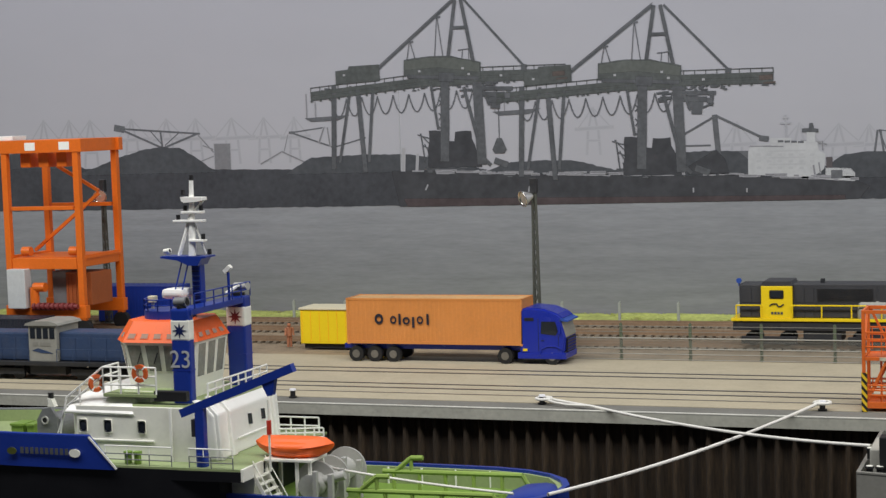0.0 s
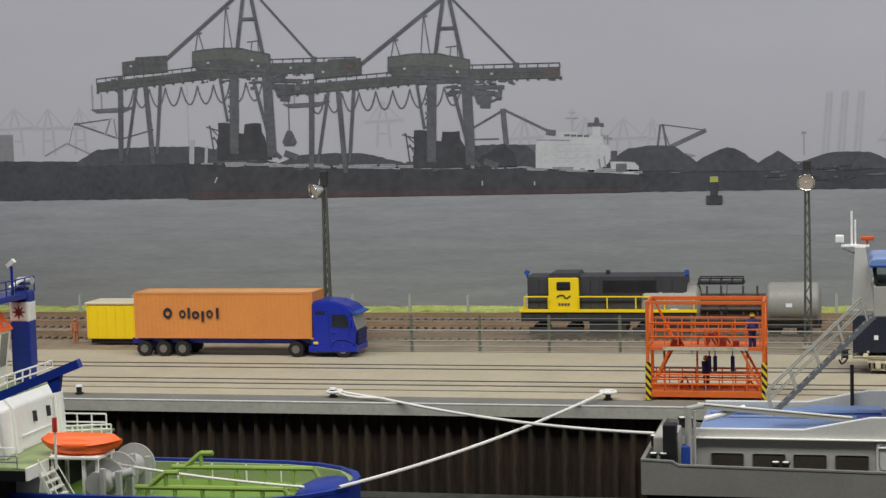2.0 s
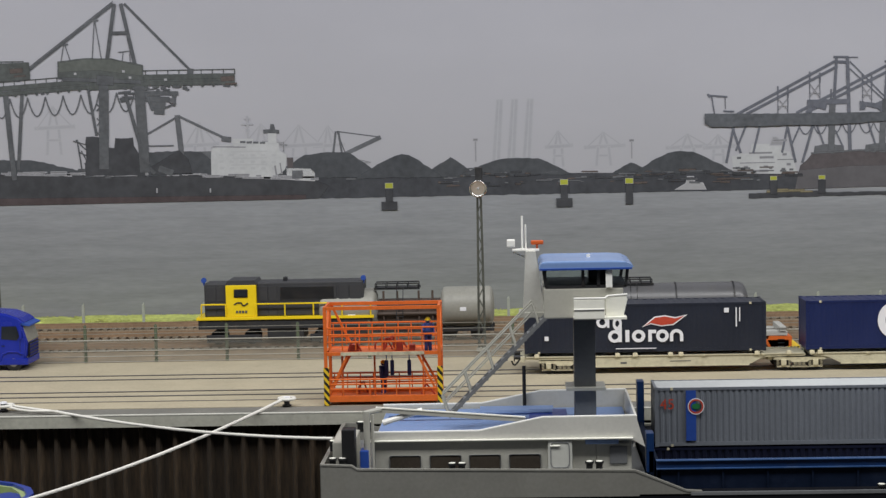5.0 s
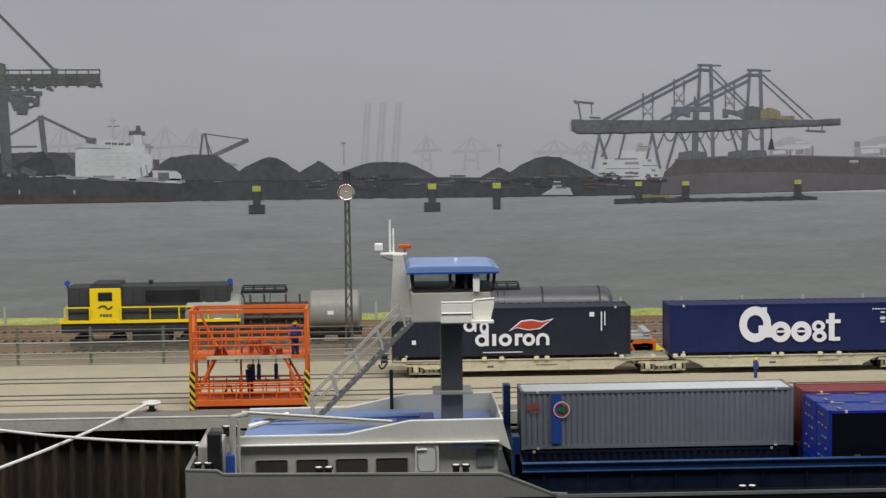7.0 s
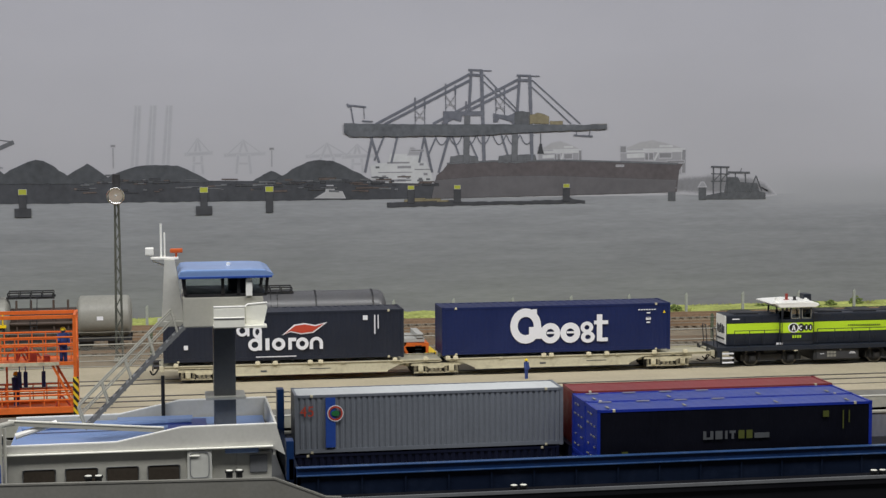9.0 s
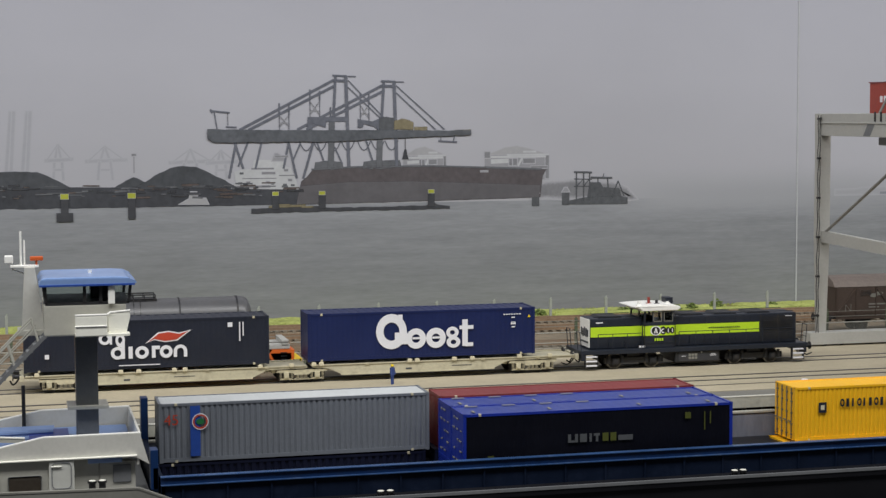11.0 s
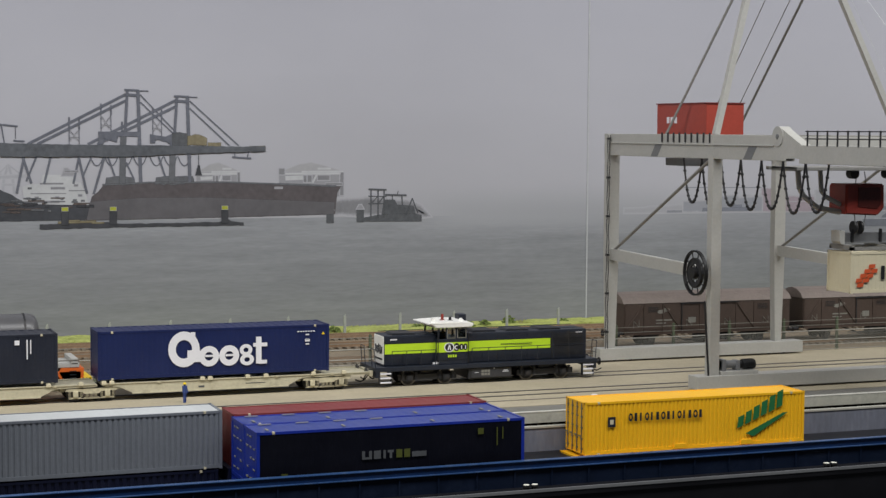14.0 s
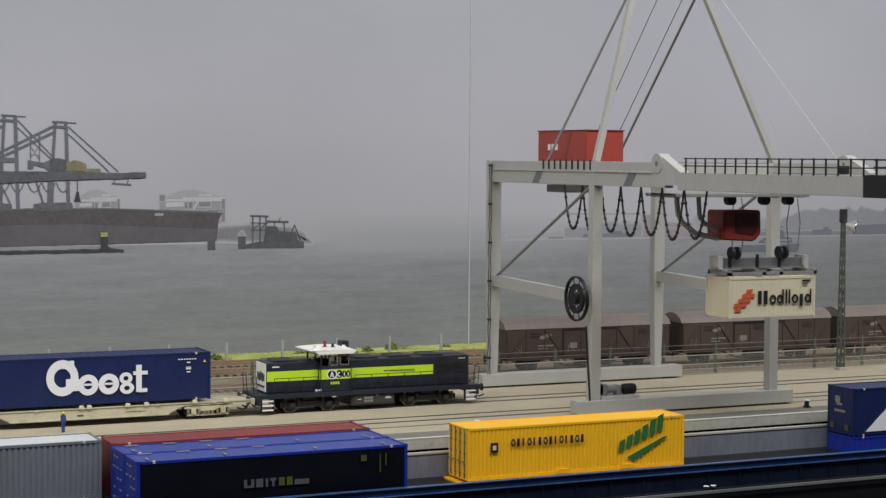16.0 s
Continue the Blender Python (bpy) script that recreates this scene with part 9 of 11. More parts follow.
def tug():
    CY = 72.9
    t = wthing("harbour_tug", -40, CY, -7, "blue and white harbour tug with orange wheelhouse roof", "tug boat")
    fore = [(-60, 0.3), (-58.5, 2.2), (-55.5, 4.0), (-51, 4.9), (-46, 5.2), (-38.5, 5.2), (-36.3, 4.7)]
    aft = [(-36.6, 4.0), (-30, 4.05), (-26, 3.95), (-24.3, 3.6), (-23.0, 2.9), (-22.1, 1.9), (-21.65, 0.8)]
    bm = B()
    prism(bm, plan([(-60, 0.3), (-58.5, 2.2), (-55.5, 4.0), (-51, 4.9), (-46, 5.15), (-38.5, 5.1), (-34, 4.1), (-26, 3.9), (-24.3, 3.55), (-23.1, 2.8), (-22.2, 1.8), (-21.8, 0.8)], CY), "z", -7.0, -2.15)
    part("hull", bm, HULLBLACK, t, "black lower hull")
    bm = B()
    prism(bm, plan(fore, CY), "z", -2.15, 0.1)
    part("foreship", bm, HULLBLACK, t, "black hull side")
    bm = B()
    prism(bm, plan([(x, h - 0.05) for x, h in fore], CY), "z", 0.1, 0.2)
    part("main_deck", bm, DECKGREEN, t, "pale green deck")
    bm = B()
    bulwark(bm, aft, CY, 0.3, -2.15, -1.28)
    a = part("aft_bulwark", bm, DECKGREEN, t, "pale green inner bulwark")
    bm = B()
    bulwark(bm, [(x + (0.12 if i > 4 else 0), h + 0.12) for i, (x, h) in enumerate(aft)], CY, 0.24, -1.3, -1.14)
    part("bulwark_rail", bm, TUGBLUE, a, "blue capping rail")
    bm = B()
    bulwark(bm, [(x + (0.1 if i > 4 else 0), h + 0.08) for i, (x, h) in enumerate(aft)], CY, 0.1, -2.6, -1.25)
    part("outer_plating", bm, TUGBLUE, a, "blue outer plating")
    bm = B()
    bmesh.ops.create_icosphere(bm, subdivisions=2, radius=1.0, matrix=Matrix.Translation((-22.9, CY, -1.7)) @ Matrix.Diagonal((1.35, 2.4, 0.62, 1)))
    part("stern_fender", bm, TUGBLUE, a, "rounded blue stern", smooth=True)
    # deck takes the darker crate green, standing in for shade between the bulwarks
    bm = B()
    prism(bm, plan([(x, h - 0.2) for x, h in aft], CY), "z", -2.2, -2.1)
    part("aft_deck", bm, CRATEGREEN, t, "aft deck in a darker green for its shade")
    for i in range(7):
        for s in (-1, 1):
            bm = B()
            x = -35 + i * 1.75
            beam(bm, (x, CY + s * 3.72, -2.1), (x, CY + s * 3.68, -1.3), 0.07, 0.14)
            part("bulwark_stay", bm, WHITE, a)
    # bow bulwark
    bm = B()
    out = [(-60, 0.4), (-58.5, 2.35), (-55.5, 4.15), (-51, 5.05), (-46.5, 5.32), (-42.6, 5.34)]
    for s in (-1, 1):
        bm = B()
        ring = [(x, CY + s * h, 1.5 if s < 0 else 0.8) for x, h in out] + [(-41.3, CY + s * 5.34, 0.02)]
        rows = [[bm.verts.new((x, y + e * s, z)) for e in (0.0, -0.2)] + [bm.verts.new((x, y + e * s, 0.0)) for e in (-0.2, 0.0)] for x, y, z in ring]
        for p, q in zip(rows, rows[1:]):
            for j in range(4):
                bm.faces.new((p[j], p[(j + 1) % 4], q[(j + 1) % 4], q[j]))
        bm.faces.new(rows[0])
        bm.faces.new(rows[-1])
        bmesh.ops.recalc_face_normals(bm, faces=bm.faces[:])
        bw = part("bow_bulwark", bm, TUGBLUE if s < 0 else DECKGREEN, t, "blue bow bulwark" if s < 0 else "pale green inner bow bulwark")
        bm = B()
        line(bm, [(x, CY + s * (h - 0.1), 1.5 if s < 0 else 0.82) for x, h in out], 0.09, 6)
        part("capping", bm, TUGBLUE if s < 0 else MIDGREY, bw)
    bm = B()
    beam(bm, (-42.6, CY - 5.36, 1.5), (-41.2, CY - 5.36, 0.05), 0.05, 0.09)
    part("bulwark_edge", bm, WHITE, t, "white edge")
    blobs(t, [("bar", -46.3 + i * 0.27, -46.12 + i * 0.27, 0.62, 0.92) for i in range(11)], GREYDECAL, y=CY - 5.38, name="name_bars", label="grey name bars")
    for x, r, m in ((-43.35, 0.3, SHIPWHITE), (-46.75, 0.26, LIMEDECAL)):
        bm = B()
        ringxz(bm, x, 0.72, r, r * 0.65, 0.001, 0.001, CY - 5.42, CY - 5.38)
        part("hawse_hole", bm, m, t)
    bm = B()
    prism(bm, [(-38.5, CY - 5.2), (-35.0, CY - 5.1), (-35.0, CY + 4.4), (-38.5, CY + 5.2)], "z", -0.38, 0.09)
    part("deck_edge", bm, HULLBLACK, t, "black overhanging deck edge")
    bm = B()
    prism(bm, [(-38.6, CY - 5.14), (-35.0, CY - 5.04), (-35.0, CY + 4.35), (-38.6, CY + 5.1)], "z", 0.09, 0.196)
    part("deck_plate", bm, DECKGREEN, t, "pale green deck")
    bm = B()
    box(bm, -35.02, -34.9, CY - 5.1, CY - 3.0, -0.36, 0.22, 0.02)
    part("deck_end_plate", bm, SHIPWHITE, t, "white deck end plate")
    for x0, x1 in ((-41.95, -38.5), (-37.6, -35.4)):
        rails(t, [(x0, CY - 5.05), (x1, CY - 5.05)], 0.2, 0.72, MIDGREY, 2, gap=1.2, r=0.025)
        bm = B()
        rod(bm, (x0, CY - 5.05, 1.08), (x1, CY - 5.05, 1.08), 0.032, 6)
        for k in range(4):
            rod(bm, (x0 + (x1 - x0) * k / 3, CY - 5.05, 0.7), (x0 + (x1 - x0) * k / 3, CY - 5.05, 1.08), 0.025, 6)
        part("top_rail", bm, WHITE, t, "white top rail")
    for x in (-40.95, -40.45):
        bm = B()
        rod(bm, (x, CY - 4.7, 0.2), (x, CY - 4.7, 0.72), 0.17, 14)
        rod(bm, (x, CY - 4.7, 0.66), (x, CY - 4.7, 0.78), 0.21, 14)
        part("deck_bitt", bm, CRATEGREEN, t, "dark green bitt")
    # lower house
    bm = B()
    prism(bm, [(-44.7, CY - 3.2), (-44.1, CY - 3.9), (-37.9, CY - 3.9), (-37.6, CY - 3.4), (-37.6, CY + 3.4), (-37.9, CY + 3.9), (-44.1, CY + 3.9), (-44.7, CY + 3.2)], "z", 0.2, 2.68)
    h = part("deckhouse", bm, SHIPWHITE, t, "white lower deckhouse")
    for x in (-43.75, -42.42, -40.62):
        bm = B()
        box(bm, x - 0.22, x + 0.22, CY - 3.925, CY - 3.88, 1.44, 2.06, 0.09)
        f = part("window_frame", bm, SHIPWHITE, h)
        bm = B()
        box(bm, x - 0.17, x + 0.17, CY - 3.935, CY - 3.9, 1.49, 2.01, 0.07)
        part("porthole", bm, SKYGLASS, f)
    bm = B()
    box(bm, -39.15, -39.05, CY - 3.99, CY - 3.9, 0.2, 2.68)
    box(bm, -44.0, -40.0, CY - 3.97, CY - 3.9, 1.08, 1.13)
    part("rubbing_bar", bm, WHITE, h)
    bm = B()
    for x0, x1, y0, z in ((-44.74, -41.0, CY - 3.95, 2.3), (-44.72, -41.05, CY - 3.95, 2.42), (-44.4, -41.3, CY - 3.5, 2.95), (-44.1, -41.6, CY - 2.9, 3.2), (-43.9, -41.8, CY - 2.0, 3.3)):
        for p in ((x0, y0), (x1, y0), (x0, CY + 3.7), (x1, CY + 3.7)):
            bm.verts.new((*p, z))
    bmesh.ops.convex_hull(bm, input=bm.verts[:])
    bmesh.ops.bevel(bm, geom=[e for e in bm.edges], offset=0.06, segments=2, profile=0.6, affect="EDGES")
    part("foredeck_casing", bm, WHITE, h, "bright white rounded casing", smooth=True)
    # aft casing with ribs, doors and ports
    bm = B()
    prism(bm, [(-38.5, 2.7), (-37.5, 2.7), (-37.1, 2.3), (-36.95, 0.2), (-38.5, 0.2)], "y", CY - 3.5, CY + 3.2)
    bmesh.ops.bevel(bm, geom=[e for e in bm.edges], offset=0.1, segments=2, profile=0.6, affect="EDGES")
    c = part("aft_casing", bm, WHITE, t, "white slanted aft casing")
    for y in (CY - 0.1, CY + 1.3):
        bm = B()
        beam(bm, (-36.98, y, 1.35), (-37.02, y, 1.85), 0.06, 0.3)
        part("casing_window", bm, SKYGLASS, c)
    for y in (CY - 3.2, CY - 2.0, CY + 2.6):
        bm = B()
        prism(bm, [(-38.3, 2.95), (-37.4, 2.9), (-36.9, 2.35), (-36.75, 0.2), (-37.2, 0.2), (-37.6, 2.5)], "y", y - 0.22, y + 0.22)
        bmesh.ops.bevel(bm, geom=[e for e in bm.edges], offset=0.06, segments=1, affect="EDGES")
        part("casing_rib", bm, WHITE, c)
    bm = B()
    box(bm, -37.05, -36.92, CY - 1.4, CY + 2.0, 0.85, 0.92)
    part("casing_step", bm, WHITE, c)
    # bridge deck, side platform and wheelhouse
    bm = B()
    box(bm, -41.2, -37.5, CY - 3.7, CY + 3.6, 2.66, 2.78, 0.03)
    part("bridge_deck", bm, DECKGREEN, t, "pale green bridge deck")
    bm = B()
    box(bm, -42.7, -39.9, 69.15, 71.0, 3.1, 3.26, 0.03)
    pf = part("side_platform", bm, DECKGREEN, t, "pale green side platform")
    bm = B()
    disc(bm, (-41.3, 70.0, 2.95), "x", 0.32, 1.5, 16)
    part("platform_tank", bm, SHIPWHITE, pf, "white tank under the platform")
    rails(t, [(-42.7, 70.6), (-42.7, 69.2), (-39.9, 69.2)], 3.26, 4.5, WHITE, 3, gap=0.9)
    rails(t, [(-37.6, CY - 3.0), (-37.6, CY + 3.2)], 2.7, 3.7, WHITE, 3, gap=0.8)
    bm = B()
    line(bm, [(-45.4, CY - 3.7, 0.2), (-44.75, CY - 3.7, 3.0), (-42.7, CY - 3.7, 4.5)], 0.05)
    line(bm, [(-45.75, CY - 3.7, 0.2), (-44.75, CY - 3.7, 2.6), (-42.7, CY - 3.7, 4.1)], 0.05)
    line(bm, [(-44.0, CY - 3.7, 2.7), (-44.0, CY - 3.7, 3.55)], 0.05)
    part("stair_rail", bm, WHITE, t)
    for x, z in ((-43.0, 3.75), (-40.65, 4.25)):
        bm = B()
        z += 0.1
        turn = Matrix.Translation((x, 69.07, 0)) @ Matrix.Rotation(1.15 if x < -42 else 0.0, 4, "Z") @ Matrix.Translation((-x, -69.07, 0))
        ringxz(bm, x, z - 0.1, 0.40, 0.42, 0.22, 0.24, 69.0, 69.14)
        bm.transform(turn)
        q = part("life_ring", bm, RINGORANGE, t, "orange life ring with white bands")
        for k in (45, 135, 225, 315):
            bm = B()
            ringxz(bm, x, z - 0.1, 0.41, 0.43, 0.21, 0.23, 68.99, 69.15, k - 6, k + 6, 3)
            bm.transform(turn)
            part("ring_band", bm, WHITE, q)
    lo = [(-42.6, 71.7), (-41.9, 71.05), (-39.5, 71.05), (-39.15, 71.5), (-39.15, 74.2), (-39.5, 74.8), (-41.9, 74.8), (-42.6, 74.1)]
    hi = [(-43.15, 71.6), (-42.3, 70.6), (-39.3, 70.6), (-38.75, 71.2), (-38.75, 74.3), (-39.3, 75.1), (-42.3, 75.1), (-43.15, 74.1)]

    def skin(bm, a, za, b2, zb):
        va, vb = [bm.verts.new((*p, za)) for p in a], [bm.verts.new((*p, zb)) for p in b2]
        n = len(a)
        fs = [bm.faces.new(va), bm.faces.new(vb[::-1])] + [bm.faces.new((va[i], va[(i + 1) % n], vb[(i + 1) % n], vb[i])) for i in range(n)]
        bmesh.ops.recalc_face_normals(bm, faces=fs)

    def pane(bm, i, f0, f1, g0, g1, out):
        """A thin panel on wall i of the wheelhouse, from fractions along it and up it."""
        mid = Vector((-41.0, CY, 0))
        def at(f, g, o):
            a, b2 = Vector((*lo[i], 2.7)).lerp(Vector((*lo[(i + 1) % 8], 2.7)), f), Vector((*hi[i], 5.5)).lerp(Vector((*hi[(i + 1) % 8], 5.5)), f)
            p = a.lerp(b2, g)
            e = Vector((*hi[(i + 1) % 8], 0)) - Vector((*hi[i], 0))
            n = Vector((e.y, -e.x, 0)).normalized()
            if n.dot(p - mid) < 0:
                n = -n
            return p + n * o
        vs = [bm.verts.new(at(f, g, o)) for o in (-0.05, out) for f, g in ((f0, g0), (f1, g0), (f1, g1), (f0, g1))]
        fs = [bm.faces.new(vs[:4]), bm.faces.new(vs[4:])] + [bm.faces.new((vs[k], vs[(k + 1) % 4], vs[4 + (k + 1) % 4], vs[4 + k])) for k in range(4)]
        bmesh.ops.recalc_face_normals(bm, faces=fs)

    bm = B()
    skin(bm, lo, 2.7, hi, 5.5)
    w = part("wheelhouse", bm, SHIPWHITE, t, "white flared wheelhouse")
    for i, cuts in ((1, ((0.03, 0.27), (0.36, 0.60), (0.69, 0.95))), (0, ((0.15, 0.85),)), (2, ((0.12, 0.85),)), (3, ((0.06, 0.28), (0.38, 0.60), (0.70, 0.93))), (7, ((0.1, 0.45), (0.55, 0.9)))):
        for f0, f1 in cuts:
            bm = B()
            pane(bm, i, f0, f1, 0.38 if i in (2, 3) else 0.50, 0.94, 0.02)
            part("window", bm, HELMGLASS, w, "smoky window")
    bm = B()
    for f in (0.15, 0.48, 0.82):
        a2 = Vector((-42.1 + 2.7 * f, 70.68, 4.45))
        rod(bm, a2, a2 + Vector((0.25, -0.08, 0.55)), 0.03)
    part("wiper", bm, BLACK, w)
    bm = B()
    grow = [((p[0] + 41.0) * 1.04 - 41.0, (p[1] - CY) * 1.05 + CY) for p in hi]
    top = [((p[0] + 40.9) * 0.82 - 40.9, (p[1] - CY) * 0.78 + CY) for p in hi]
    skin(bm, grow, 5.48, top, 6.42)
    o = part("wheelhouse_roof", bm, TUGORANGE, t, "bright orange sloping roof")
    def roof_window(i, f0, f1):
        """A pane let into side i of the sloping roof."""
        def at(f, g, lift):
            a2, b2 = Vector((*grow[i], 5.48)).lerp(Vector((*grow[(i + 1) % 8], 5.48)), f), Vector((*top[i], 6.42)).lerp(Vector((*top[(i + 1) % 8], 6.42)), f)
            d = Vector((*grow[(i + 1) % 8], 0)) - Vector((*grow[i], 0))
            n = d.cross(b2 - a2).normalized()
            if n.z < 0:
                n = -n
            return a2.lerp(b2, g) + n * lift
        f = o
        for e, lift, m2, nm in ((0.0, 0.018, TUGORANGE, "roof_window_frame"), (0.014, 0.03, ROOFGLASS, "roof_window")):
            bm = B()
            vs = [bm.verts.new(at(u, g, h2)) for h2 in (-0.03, lift) for u, g in ((f0 + e, 0.16 + e * 2), (f1 - e, 0.16 + e * 2), (f1 - e, 0.44 - e * 2), (f0 + e, 0.44 - e * 2))]
            bmesh.ops.convex_hull(bm, input=vs)
            f = part(nm, bm, m2, f)

    for k in range(4):
        roof_window(1, 0.04 + k * 0.235, 0.19 + k * 0.235)
        roof_window(3, 0.06 + k * 0.23, 0.20 + k * 0.23)
    roof_window(0, 0.3, 0.7)
    # funnels with white bands
    for y, x, hw, hd in ((70.0, -38.84, 0.47, 0.27), (75.6, -38.76, 0.5, 0.4)):
        bm = B()
        box(bm, x - hw, x + hw, y - hd, y + hd, 2.4, 7.2, 0.12)
        f = part("funnel", bm, TUGBLUE, t, "blue funnel with white band")
        bm = B()
        box(bm, x - hw - 0.015, x + hw + 0.015, y - hd - 0.015, y + hd + 0.015, 5.66, 6.72, 0.125)
        part("white_band", bm, SHIPWHITE, f, "white band")
        bm = B()
        star(bm, x, 6.18, 0.38, y - hd - 0.03)
        part("star_mark", bm, NAVY if y < 73 else MAROON, f, "dark star mark")
        bm = B()
        rod(bm, (x, y, 7.2), (x, y, 7.34), hd * 0.85, 16)
        part("funnel_cap", bm, BLACK, f)
        bm = B()
        box(bm, x - hw - 0.008, x + hw + 0.008, y - hd - 0.008, y + hd + 0.008, 4.3, 4.34)
        part("seam", bm, UNITBLUE, f)
    numbers("number", "23", 1.15, -38.86, 70.0 - 0.285, 4.46, TUGNUMBER, t, label="grey painted number")
    bm = B()
    box(bm, -40.05, -38.35, CY - 3.7, CY - 3.35, 2.95, 3.42, 0.04)
    part("ladder_box", bm, BLACK, t)
    # blue bridge between the funnels, mast
    bm = B()
    box(bm, -39.3, -38.3, 69.9, 75.3, 6.85, 7.15, 0.05)
    f = part("funnel_bridge", bm, TUGBLUE, t)
    bm = B()
    rod(bm, (-41.1, 73.0, 6.4), (-41.1, 73.0, 6.82), 1.25, 28)
    part("roof_platform", bm, TUGBLUE, f)
    rails(t, [(-41.1 + 1.25 * math.cos(q * 0.524), 73.0 + 1.25 * math.sin(q * 0.524)) for q in range(5, 12)], 6.82, 7.35, TUGBLUE, 2, gap=0.9, r=0.03)
    rails(t, [(-38.25, 70.2), (-38.25, 75.9)], 7.15, 7.85, TUGBLUE, 2, gap=0.9, r=0.032)
    bm = B()
    box(bm, -39.68, -39.22, CY - 0.25, CY + 0.25, 6.8, 9.4, 0.04)
    rod(bm, (-40.6, CY - 0.8, 6.8), (-40.15, CY - 0.2, 9.3), 0.04)
    rod(bm, (-40.2, CY - 0.8, 6.8), (-39.8, CY - 0.2, 9.3), 0.04)
    prism(bm, [(-40.3, 9.2), (-39.7, 8.95), (-39.2, 8.95), (-39.0, 9.28), (-38.75, 9.32), (-38.75, 9.4), (-41.2, 9.4), (-41.2, 9.31)], "y", CY - 0.5, CY + 0.5)
    m = part("mast", bm, TUGBLUE, t, "blue mast base")
    for k in range(9):
        bm = B()
        box(bm, -39.62, -39.25, CY - 0.33, CY - 0.25, 7.2 + k * 0.24, 7.26 + k * 0.24)
        part("rung", bm, NAVY, m)
    bm = B()
    rod(bm, (-39.72, CY, 9.4), (-39.62, CY, 13.0), 0.19, 10, 0.1)
    rod(bm, (-40.35, CY - 0.2, 9.42), (-39.8, CY, 11.2), 0.07, 8)
    prism(bm, [(-40.1, 12.22), (-38.95, 12.2), (-38.95, 12.05), (-39.3, 11.98), (-39.9, 11.95), (-40.05, 12.02)], "y", CY - 0.3, CY + 0.25)
    rod(bm, (-39.05, CY, 12.0), (-39.5, CY, 11.55), 0.06)
    rod(bm, (-39.85, CY, 10.9), (-40.3, CY - 0.1, 9.45), 0.05)
    rod(bm, (-39.5, CY, 10.9), (-39.1, CY + 0.2, 9.45), 0.05)
    for z, a, b2 in ((10.05, -39.8, -39.0), (11.0, -40.6, -39.0), (11.42, -40.15, -39.05)):
        box(bm, a, b2, CY - 0.22, CY + 0.22, z, z + 0.12, 0.03)
    part("signal_mast", bm, WHITE, m, "white signal mast")
    for x, z in ((-40.1, 12.3), (-39.15, 11.55), (-40.0, 11.55), (-39.1, 10.18), (-39.6, 13.0), (-38.8, 9.45), (-40.4, 11.1)):
        bm = B()
        rod(bm, (x, CY, z), (x, CY, z + 0.26), 0.1, 10)
        part("nav_light", bm, BLACK, m)
    for x, y, z, k, m2, name, lab in ((-41.05, CY, 9.6, 0.5, SHIPWHITE, "searchlight", "small white searchlight"), (-38.85, 70.1, 7.46, 0.95, MIDGREY, "silencer", "dark grey silencer drum")):
        bm = B()
        rod(bm, (x - 0.35 * k, y, z), (x + 0.35 * k, y - 0.1, z + 0.05), 0.24 * k, 24)
        rod(bm, (x, y, z - 0.4 * k), (x, y, z), 0.08, 8)
        q = part(name, bm, m2, t, lab)
        bm = B()
        rod(bm, (x + 0.33 * k, y - 0.1, z + 0.05), (x + 0.37 * k, y - 0.1, z + 0.055), 0.18 * k, 14)
        part("lens", bm, BLACK, q)
    bm = B()
    rod(bm, (-42.0, 72.9, 6.8), (-42.0, 72.9, 7.15), 0.08, 10)
    box(bm, -42.18, -41.82, 72.7, 73.1, 7.12, 7.45, 0.05)
    part("radar_box", bm, CREAM, t, "small beige box on the roof platform")
    bm = B()
    box(bm, -41.15, -39.95, 72.2, 73.4, 7.35, 7.85, 0.2)
    part("air_unit", bm, WHITE, t, "white roof unit")
    bm = B()
    beam(bm, (-39.2, 75.2, 7.35), (-38.7, 75.6, 7.72), 0.4, 0.08)
    part("exhaust_cover", bm, WHITE, t)
    bm = B()
    rod(bm, (-38.95, 75.7, 7.62), (-38.2, 75.6, 7.66), 0.2, 18)
    part("silencer", bm, GREY, t, "pale grey silencer drum")
    bm = B()
    rod(bm, (-38.42, 74.0, 7.1), (-38.42, 74.0, 8.5), 0.07, 8)
    p = part("camera_post", bm, TUGBLUE, t)
    bm = B()
    beam(bm, (-38.6, 74.0, 8.5), (-38.28, 74.0, 8.78), 0.26, 0.2)
    part("camera_head", bm, SHIPWHITE, p)
    # deck crane
    k = 68.3
    bm = B()
    rod(bm, (-37.15, k, 0.1), (-37.15, k, 0.8), 0.29, 16)
    box(bm, -37.38, -36.94, k - 0.2, k + 0.2, 0.7, 2.9, 0.06)
    d = part("crane_post", bm, TUGBLUE, t, "blue deck crane post")
    bm = B()
    beam(bm, (-38.1, k, 2.6), (-32.45, k, 4.8), 0.4, 0.38)
    prism(bm, [(-34.0, 4.1), (-33.3, 4.4), (-33.45, 3.55), (-33.7, 3.5)], "y", k - 0.16, k + 0.16)
    part("crane_jib", bm, TUGBLUE, d, "blue crane jib")
    bm = B()
    box(bm, -37.6, -37.38, k - 0.15, k + 0.15, 1.55, 2.35, 0.04)
    part("ram", bm, DARK, d)
    # orange lifeboat on its cradle
    bm = B()
    bmesh.ops.create_uvsphere(bm, u_segments=24, v_segments=14, radius=1.0)
